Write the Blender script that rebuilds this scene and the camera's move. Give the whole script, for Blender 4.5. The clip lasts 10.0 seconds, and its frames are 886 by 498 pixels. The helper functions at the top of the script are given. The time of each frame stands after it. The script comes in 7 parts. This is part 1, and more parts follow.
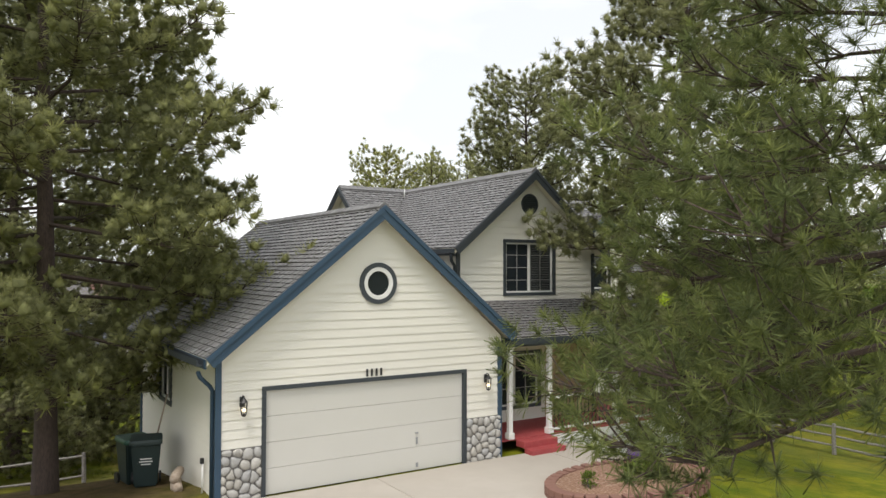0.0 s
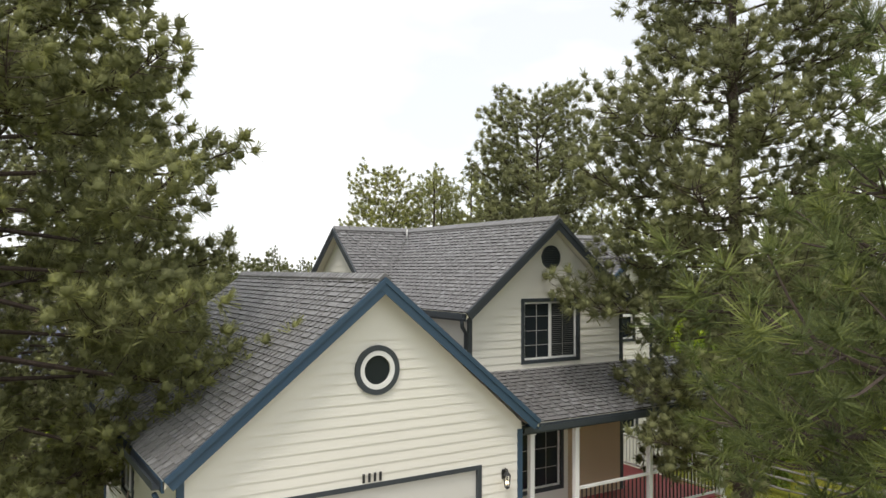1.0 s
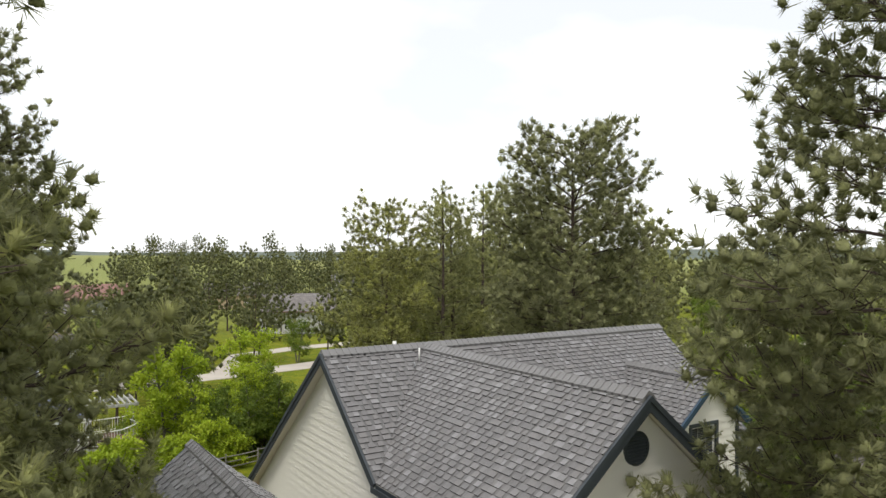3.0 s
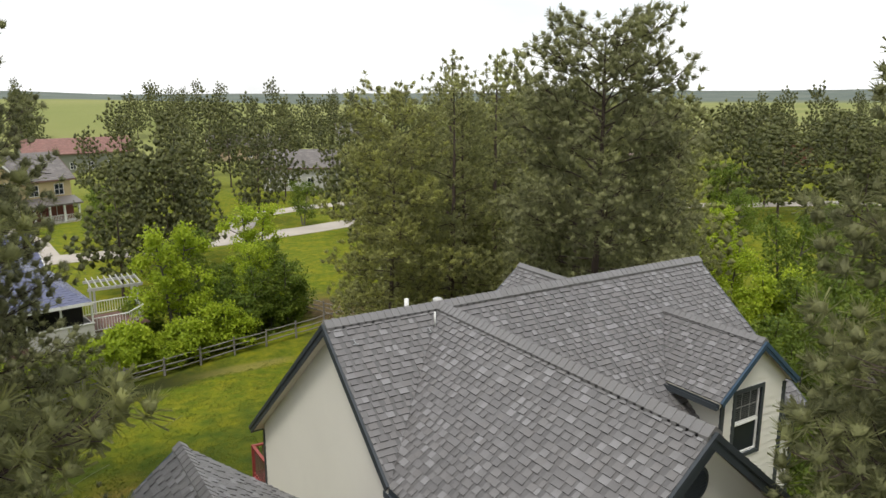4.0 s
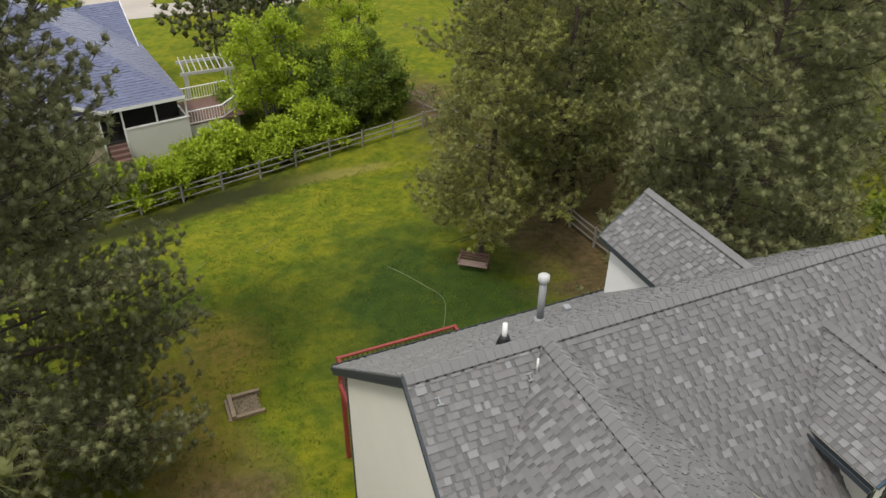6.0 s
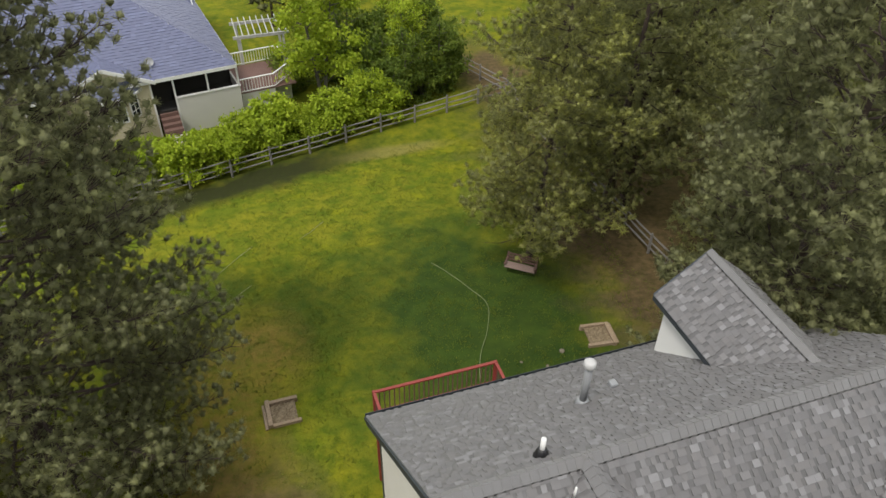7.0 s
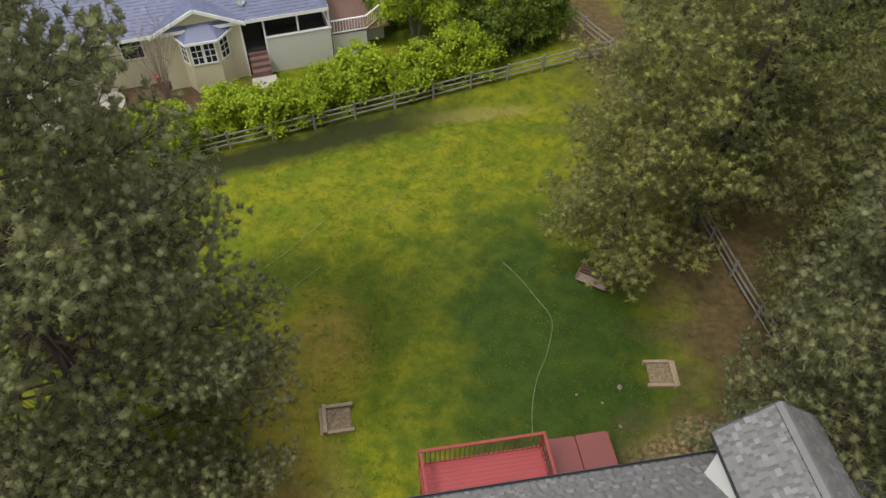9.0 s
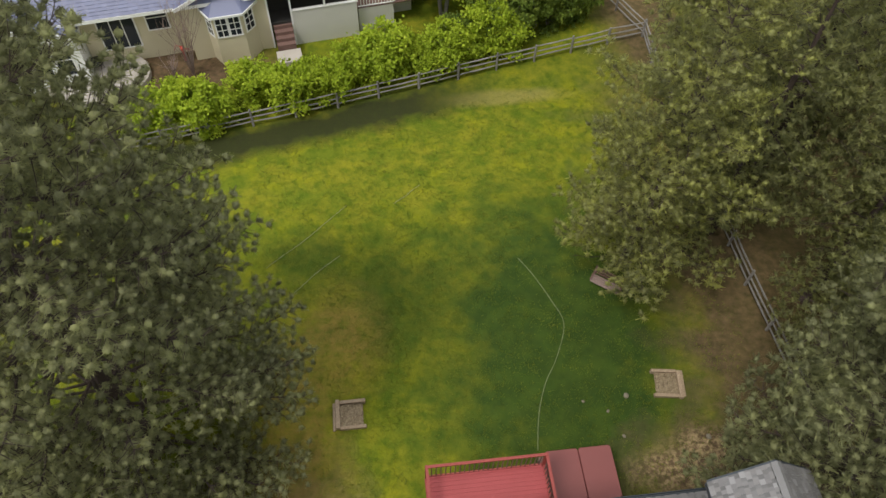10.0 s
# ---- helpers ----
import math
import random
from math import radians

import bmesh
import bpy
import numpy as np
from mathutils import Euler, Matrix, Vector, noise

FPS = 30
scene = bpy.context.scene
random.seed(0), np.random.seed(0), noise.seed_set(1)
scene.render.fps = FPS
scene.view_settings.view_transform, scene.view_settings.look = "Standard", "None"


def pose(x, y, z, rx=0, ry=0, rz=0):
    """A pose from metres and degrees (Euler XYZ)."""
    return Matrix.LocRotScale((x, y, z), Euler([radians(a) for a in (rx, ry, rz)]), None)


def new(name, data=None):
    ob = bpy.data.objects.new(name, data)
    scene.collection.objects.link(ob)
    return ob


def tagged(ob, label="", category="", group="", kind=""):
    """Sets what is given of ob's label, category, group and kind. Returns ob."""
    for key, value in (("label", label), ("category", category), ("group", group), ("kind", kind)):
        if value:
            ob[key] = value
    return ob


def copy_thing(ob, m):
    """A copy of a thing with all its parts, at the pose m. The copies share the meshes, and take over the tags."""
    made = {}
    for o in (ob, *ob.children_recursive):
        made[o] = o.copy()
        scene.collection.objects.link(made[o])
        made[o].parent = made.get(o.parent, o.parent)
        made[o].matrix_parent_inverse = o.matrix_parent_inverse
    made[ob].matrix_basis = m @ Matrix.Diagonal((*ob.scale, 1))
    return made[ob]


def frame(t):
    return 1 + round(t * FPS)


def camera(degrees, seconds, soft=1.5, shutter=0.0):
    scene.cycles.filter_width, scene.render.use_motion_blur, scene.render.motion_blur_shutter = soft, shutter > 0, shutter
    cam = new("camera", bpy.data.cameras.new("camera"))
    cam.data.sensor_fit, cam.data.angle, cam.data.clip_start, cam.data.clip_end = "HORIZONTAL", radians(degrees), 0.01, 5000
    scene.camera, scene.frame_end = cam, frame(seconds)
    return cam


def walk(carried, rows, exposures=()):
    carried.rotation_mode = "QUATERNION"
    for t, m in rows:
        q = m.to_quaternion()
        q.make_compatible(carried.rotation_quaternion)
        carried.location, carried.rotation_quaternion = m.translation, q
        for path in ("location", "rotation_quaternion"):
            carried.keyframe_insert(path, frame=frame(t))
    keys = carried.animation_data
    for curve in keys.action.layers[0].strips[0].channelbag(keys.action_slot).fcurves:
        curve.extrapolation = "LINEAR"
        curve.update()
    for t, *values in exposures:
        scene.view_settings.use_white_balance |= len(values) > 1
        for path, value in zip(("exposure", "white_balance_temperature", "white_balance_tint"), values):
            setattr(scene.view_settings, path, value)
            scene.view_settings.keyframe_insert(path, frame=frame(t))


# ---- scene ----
cam = camera(61.8, 10.0)
METRES, EYE, TILT, LEAN, TURN = 32.8, 4.67, 0.0, 0.0, -32.4
ROWS = [
    (0.0, 0.0, 0.0, 0.0, -0.0, 1.41, -0.15),
    (0.5, -0.0036, 0.037, 0.0223, -0.04, 1.52, -0.21),
    (1.0, -0.0069, 0.0817, 0.0456, -0.01, 1.63, -0.22),
    (1.5, -0.0112, 0.13, 0.0689, -0.03, 1.74, -0.24),
    (2.0, -0.0158, 0.177, 0.0932, -0.05, 2.03, -0.24),
    (2.5, -0.0208, 0.2209, 0.1273, -0.08, 2.0, -0.23),
    (4.0, -0.0347, 0.3499, 0.2301, 0.37, -12.42, -0.13),
    (4.5, -0.0387, 0.3908, 0.266, 0.99, -19.17, -0.21),
    (5.0, -0.0419, 0.4325, 0.2997, 3.56, -25.97, -0.35),
    (6.5, -0.0545, 0.5509, 0.3861, 11.39, -36.64, -0.59),
    (7.0, -0.0605, 0.5898, 0.4156, 13.91, -39.27, -0.65),
    (7.5, -0.0672, 0.6268, 0.4455, 16.72, -41.9, -0.7),
    (8.0, -0.0742, 0.6621, 0.475, 19.34, -44.52, -0.72),
    (8.5, -0.0821, 0.6959, 0.5047, 21.44, -47.15, -0.75),
    (9.0, -0.0909, 0.7281, 0.5346, 23.06, -49.77, -0.75),
    (9.5, -0.1001, 0.7585, 0.566, 24.57, -52.42, -0.77),
    (10.0, -0.1107, 0.7879, 0.5962, 25.98, -55.05, -0.8),
]
walk(cam, [(t, pose(0, 0, EYE, TILT, LEAN, TURN) @ pose(METRES * x, METRES * y, METRES * z, 90 + pitch, roll, yaw)) for t, x, y, z, yaw, pitch, roll in ROWS], [(0.0, 0.08), (2.5, 0.08), (4.2, 0.0), (10.0, 0.08)])

# ---- world and sun ----
SUN_ELEV, SUN_AZ = 63.0, 232.0      # degrees; azimuth clockwise from +y
world = bpy.data.worlds.new("sky")
scene.world = world
world.use_nodes = True
wn, wl = world.node_tree.nodes, world.node_tree.links
wn.clear()
w_out = wn.new("ShaderNodeOutputWorld")
w_bg = wn.new("ShaderNodeBackground")
w_sky = wn.new("ShaderNodeTexSky")
w_sky.sky_type, w_sky.sun_disc = "NISHITA", False
w_sky.sun_elevation, w_sky.sun_rotation = radians(SUN_ELEV), radians(SUN_AZ)
w_tc = wn.new("ShaderNodeTexCoord")
w_map = wn.new("ShaderNodeMapping")
w_map.inputs["Scale"].default_value = (1.0, 1.0, 2.2)
w_noise = wn.new("ShaderNodeTexNoise")
w_noise.inputs["Scale"].default_value, w_noise.inputs["Detail"].default_value = 2.6, 5.0
w_noise.inputs["Roughness"].default_value = 0.45
w_ramp = wn.new("ShaderNodeValToRGB")
w_ramp.color_ramp.elements[0].position, w_ramp.color_ramp.elements[1].position = 0.36, 0.58
w_ramp.color_ramp.elements[0].color = (0.66, 0.66, 0.66, 1)
w_mix = wn.new("ShaderNodeMix")
w_mix.data_type = "RGBA"
w_mix.inputs["B"].default_value = (13.2, 13.3, 13.4, 1)
wl.new(w_tc.outputs["Generated"], w_map.inputs["Vector"])
wl.new(w_map.outputs["Vector"], w_noise.inputs["Vector"])
wl.new(w_noise.outputs["Fac"], w_ramp.inputs["Fac"])
wl.new(w_ramp.outputs["Color"], w_mix.inputs["Factor"])
wl.new(w_sky.outputs["Color"], w_mix.inputs["A"])
wl.new(w_mix.outputs["Result"], w_bg.inputs["Color"])
wl.new(w_bg.outputs["Background"], w_out.inputs["Surface"])
w_bg.inputs["Strength"].default_value = 0.096

sun = new("sun", bpy.data.lights.new("sun", "SUN"))
sun.data.energy, sun.data.angle, sun.data.color = 2.2, radians(14), (1.0, 0.95, 0.87)
_se, _sa = radians(SUN_ELEV), radians(SUN_AZ)
_toward = Vector((math.sin(_sa) * math.cos(_se), math.cos(_sa) * math.cos(_se), math.sin(_se)))
sun.matrix_world = Matrix.Translation((0, 0, 60)) @ _toward.to_track_quat("Z", "Y").to_matrix().to_4x4()


# ---- materials ----
class M:
    """Small builder of procedural materials."""

    def __init__(self, name, rough=0.8, metal=0.0):
        self.mat = bpy.data.materials.new(name)
        self.mat.use_nodes = True
        self.n, self.l = self.mat.node_tree.nodes, self.mat.node_tree.links
        self.b = self.n["Principled BSDF"]
        self.b.inputs["Roughness"].default_value = rough
        self.b.inputs["Metallic"].default_value = metal
        self.tc = self.n.new("ShaderNodeTexCoord")

    def noise(self, scale, detail=4.0, rough=0.55, stretch=None, coord="Object"):
        t = self.n.new("ShaderNodeTexNoise")
        t.inputs["Scale"].default_value, t.inputs["Detail"].default_value = scale, detail
        t.inputs["Roughness"].default_value = rough
        src = self.tc.outputs[coord]
        if stretch:
            m = self.n.new("ShaderNodeMapping")
            m.inputs["Scale"].default_value = stretch
            self.l.new(src, m.inputs["Vector"])
            src = m.outputs["Vector"]
        self.l.new(src, t.inputs["Vector"])
        return t.outputs["Fac"]

    def position(self):
        return self.n.new("ShaderNodeNewGeometry").outputs["Position"]

    def ramp(self, fac, stops):
        r = self.n.new("ShaderNodeValToRGB")
        e = r.color_ramp.elements
        while len(e) < len(stops):
            e.new(0.5)
        for el, (p, c) in zip(e, stops):
            el.position, el.color = p, (*c, 1) if len(c) == 3 else c
        self.l.new(fac, r.inputs["Fac"])
        return r.outputs["Color"]

    def mix(self, fac, a, b, mode="MIX"):
        m = self.n.new("ShaderNodeMix")
        m.data_type, m.blend_type = "RGBA", mode
        for key, v in (("Factor", fac), ("A", a), ("B", b)):
            if isinstance(v, (int, float)):
                m.inputs[key].default_value = v
            elif isinstance(v, tuple):
                m.inputs[key].default_value = (*v, 1)
            else:
                self.l.new(v, m.inputs[key])
        return m.outputs["Result"]

    def math(self, op, a, b=0.0, clamp=False):
        m = self.n.new("ShaderNodeMath")
        m.operation, m.use_clamp = op, clamp
        for i, v in enumerate((a, b)):
            if isinstance(v, (int, float)):
                m.inputs[i].default_value = v
            else:
                self.l.new(v, m.inputs[i])
        return m.outputs[0]

    def island(self):
        return self.n.new("ShaderNodeNewGeometry").outputs["Random Per Island"]

    def object_random(self):
        return self.n.new("ShaderNodeObjectInfo").outputs["Random"]

    def color(self, c):
        if isinstance(c, tuple):
            self.b.inputs["Base Color"].default_value = (*c, 1)
        else:
            self.l.new(c, self.b.inputs["Base Color"])
        return self

    def roughness(self, fac, lo, hi):
        m = self.n.new("ShaderNodeMapRange")
        m.inputs["To Min"].default_value, m.inputs["To Max"].default_value = lo, hi
        self.l.new(fac, m.inputs["Value"])
        self.l.new(m.outputs["Result"], self.b.inputs["Roughness"])
        return self

    def bump(self, height, strength=0.3, dist=0.01):
        b = self.n.new("ShaderNodeBump")
        b.inputs["Strength"].default_value, b.inputs["Distance"].default_value = strength, dist
        self.l.new(height, b.inputs["Height"])
        self.l.new(b.outputs["Normal"], self.b.inputs["Normal"])
        return self


def painted(name, c, rough=0.6, dirt=0.18, grain=(3, 3, 3)):
    """Paint with a faint large mottling, fine grain and bump."""
    m = M(name, rough)
    big, fine = m.noise(0.7, 3), m.noise(26, 3, stretch=grain)
    dark = tuple(v * (1 - dirt) for v in c)
    col = m.mix(big, dark, tuple(min(1, v * 1.04) for v in c))
    col = m.mix(m.math("MULTIPLY", fine, dirt), col, tuple(v * 0.75 for v in c))
    return m.color(col).bump(fine, 0.15, 0.004).mat


def wooden(name, c1, c2, stretch=(2, 2, 14), rough=0.75):
    m = M(name, rough)
    grain, big = m.noise(9, 5, 0.6, stretch), m.noise(1.2, 3)
    col = m.ramp(grain, [(0.3, c1), (0.7, c2)])
    col = m.mix(m.math("MULTIPLY", big, 0.5), col, tuple(v * 0.6 for v in c1))
    return m.color(col).bump(grain, 0.4, 0.01).mat


def shingled(name, dark, light, warm):
    """Granules, tab-by-tab tone and weathering for laminated shingles."""
    m = M(name, 0.5)
    m.b.inputs["Specular IOR Level"].default_value = 0.8
    m.b.inputs["Sheen Weight"].default_value = 0.3
    m.b.inputs["Sheen Roughness"].default_value = 0.4
    tab, obj = m.island(), m.object_random()
    tone = m.math("FRACT", m.math("ADD", tab, obj))
    col = m.ramp(tone, [(0.0, dark), (0.3, tuple(a * 0.72 + b * 0.28 for a, b in zip(dark, light))), (0.5, warm), (0.6, dark), (0.68, tuple(a * 0.4 + b * 0.6 for a, b in zip(dark, light))), (0.84, warm), (0.9, light), (1.0, light)])
    gran, big = m.noise(160, 2), m.noise(0.45, 4)
    col = m.mix(m.math("MULTIPLY", gran, 0.5), col, tuple(v * 0.55 for v in dark))
    col = m.mix(m.math("MULTIPLY", big, 0.35), col, tuple(v * 1.15 for v in warm))
    return m.color(col).bump(gran, 0.5, 0.004).mat


def foliage(name, dark, mid, bright, patch=0.5, gloss=0.55, thin=0.35, brush=False):
    m = M(name, gloss)
    m.b.inputs["Specular IOR Level"].default_value = 0.25
    t = m.math("ADD", m.math("MULTIPLY", m.noise(patch, 3), 0.75), m.math("MULTIPLY", m.island(), 0.35))
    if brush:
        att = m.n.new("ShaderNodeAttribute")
        att.attribute_name = "brush_tone"
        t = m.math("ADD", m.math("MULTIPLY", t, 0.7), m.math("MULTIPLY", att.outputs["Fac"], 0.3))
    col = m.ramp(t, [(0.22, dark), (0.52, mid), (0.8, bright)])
    hue = m.math("MULTIPLY", m.object_random(), 0.35)
    col = m.mix(hue, col, tuple(v * 0.8 for v in mid))
    m.color(col).bump(m.noise(75, 2, 0.6), 0.9, 0.03)
    # thin leaves let some light through
    t = m.n.new("ShaderNodeBsdfTranslucent")
    m.l.new(col, t.inputs["Color"])
    x = m.n.new("ShaderNodeMixShader")
    x.inputs[0].default_value = thin
    m.l.new(m.b.outputs[0], x.inputs[1])
    m.l.new(t.outputs[0], x.inputs[2])
    m.l.new(x.outputs[0], m.n["Material Output"].inputs["Surface"])
    return m.mat


mat_siding = painted("cream_siding", (0.745, 0.725, 0.655), 0.62, 0.07, (1, 1, 8))
mat_soffit = painted("soffit_paint", (0.70, 0.66, 0.55), 0.7, 0.1)
mat_trim_blue = painted("slate_blue_trim", (0.035, 0.075, 0.125), 0.5, 0.25)
mat_trim_dark = painted("dark_grey_trim", (0.045, 0.055, 0.065), 0.5, 0.25)
mat_white = painted("white_trim", (0.78, 0.78, 0.76), 0.5, 0.08)
mat_door = painted("garage_door_paint", (0.60, 0.59, 0.55), 0.55, 0.06)
mat_tan = painted("tan_wall", (0.52, 0.40, 0.27), 0.8, 0.12)
mat_shingle = shingled("grey_shingles", (0.108, 0.104, 0.106), (0.25, 0.248, 0.255), (0.152, 0.144, 0.142))
mat_shingle_bark = shingled("dark_brown_shingles", (0.045, 0.03, 0.026), (0.09, 0.06, 0.05), (0.06, 0.04, 0.034))
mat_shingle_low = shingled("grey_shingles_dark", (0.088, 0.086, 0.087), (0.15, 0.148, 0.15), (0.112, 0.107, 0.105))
mat_shingle_cap = shingled("grey_cap_shingles", (0.15, 0.147, 0.148), (0.185, 0.183, 0.185), (0.162, 0.157, 0.155))
# dark asphalt edges, blackened to paint the shadow line under each course
mat_butt = painted("shingle_edge_shadow", (0.032, 0.031, 0.031), 0.95, 0.2)
mat_shingle_blue = shingled("blue_shingles", (0.088, 0.10, 0.185), (0.13, 0.15, 0.26), (0.10, 0.115, 0.205))
mat_shingle_red = shingled("red_tiles", (0.16, 0.065, 0.045), (0.28, 0.13, 0.10), (0.22, 0.09, 0.07))
mat_shingle_brown = shingled("brown_shingles", (0.09, 0.08, 0.075), (0.2, 0.18, 0.17), (0.14, 0.12, 0.11))
mat_metal = painted("galvanised_metal", (0.30, 0.31, 0.32), 0.4, 0.2)
mat_black = painted("black_metal", (0.02, 0.02, 0.022), 0.45, 0.2)
mat_bark = wooden("pine_bark", (0.045, 0.034, 0.029), (0.115, 0.08, 0.063), (5, 5, 1.0), 0.95)
mat_bark_grey = wooden("grey_bark", (0.10, 0.09, 0.075), (0.22, 0.20, 0.17), (5, 5, 1.0), 0.95)
mat_rail_wood = wooden("weathered_rails", (0.15, 0.14, 0.13), (0.36, 0.34, 0.32), (2, 2, 2))
mat_red_deck = wooden("red_stained_deck", (0.34, 0.050, 0.055), (0.43, 0.085, 0.085), (1, 12, 1), 0.6)
mat_red_rail = wooden("red_stained_rail", (0.24, 0.035, 0.03), (0.36, 0.07, 0.055), (2, 2, 2), 0.6)
mat_bench = wooden("bench_wood", (0.10, 0.05, 0.042), (0.26, 0.16, 0.13), (10, 2, 2), 0.8)
mat_timber = wooden("pale_timber", (0.32, 0.25, 0.19), (0.55, 0.46, 0.38), (2, 2, 2), 0.85)
mat_pine = foliage("pine_needles", (0.165, 0.175, 0.088), (0.37, 0.385, 0.165), (0.58, 0.595, 0.195), 1.3, thin=0.45, brush=True)
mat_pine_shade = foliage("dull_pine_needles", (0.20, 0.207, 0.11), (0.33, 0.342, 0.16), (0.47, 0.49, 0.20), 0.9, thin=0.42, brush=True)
mat_pine_bench = foliage("yellow_green_pine_needles", (0.19, 0.20, 0.10), (0.42, 0.43, 0.15), (0.68, 0.70, 0.17), 0.6, thin=0.5, brush=True)
mat_pine_dist = foliage("distant_pine_needles", (0.06, 0.072, 0.030), (0.15, 0.163, 0.06), (0.26, 0.265, 0.08), 0.5, thin=0.3, brush=True)
mat_pine_far = foliage("pine_needles_far", (0.18, 0.19, 0.10), (0.38, 0.395, 0.16), (0.60, 0.62, 0.195), 0.6, thin=0.48, brush=True)
mat_leaf = foliage("spring_leaves", (0.19, 0.28, 0.02), (0.36, 0.47, 0.032), (0.55, 0.63, 0.055), 0.7, 0.5)
mat_pine_near = foliage("long_pine_needles", (0.10, 0.125, 0.055), (0.235, 0.285, 0.105), (0.42, 0.47, 0.14), 2.0, thin=0.42, brush=True)
mat_leaf_dark = foliage("green_leaves", (0.075, 0.12, 0.022), (0.155, 0.225, 0.034), (0.28, 0.34, 0.05), 0.7, 0.5)


def glass(name, tint=(0.02, 0.025, 0.03)):
    m = M(name, 0.06)
    m.color(tint)
    m.b.inputs["IOR"].default_value = 1.3
    return m.mat


mat_glass = glass("dark_window_glass")


def concrete():
    m = M("driveway_concrete", 0.9)
    big, mid, fine = m.noise(0.35, 5), m.noise(2.5, 5), m.noise(70, 3)
    col = m.ramp(big, [(0.3, (0.40, 0.36, 0.31)), (0.7, (0.50, 0.46, 0.41))])
    col = m.mix(m.math("MULTIPLY", mid, 0.35), col, (0.34, 0.30, 0.26))
    col = m.mix(m.math("MULTIPLY", fine, 0.25), col, (0.27, 0.25, 0.22))
    return m.color(col).bump(fine, 0.3, 0.004).mat


mat_concrete = concrete()


def blob(m, cx, cy, rx, ry, soft=0.5, wob=None):
    """A soft-edged mask round a spot of ground, 1 inside."""
    sep = m.n.new("ShaderNodeSeparateXYZ")
    m.l.new(m.position(), sep.inputs[0])
    dx = m.math("DIVIDE", m.math("SUBTRACT", sep.outputs[0], cx), rx)
    dy = m.math("DIVIDE", m.math("SUBTRACT", sep.outputs[1], cy), ry)
    d = m.math("SQRT", m.math("ADD", m.math("MULTIPLY", dx, dx), m.math("MULTIPLY", dy, dy)))
    if wob is not None:
        d = m.math("ADD", d, m.math("MULTIPLY", m.math("SUBTRACT", wob, 0.5), 1.2))
    r = m.n.new("ShaderNodeMapRange")
    r.inputs["From Min"].default_value, r.inputs["From Max"].default_value = 1 + soft / 2, 1 - soft / 2
    m.l.new(d, r.inputs["Value"])
    return r.outputs["Result"]


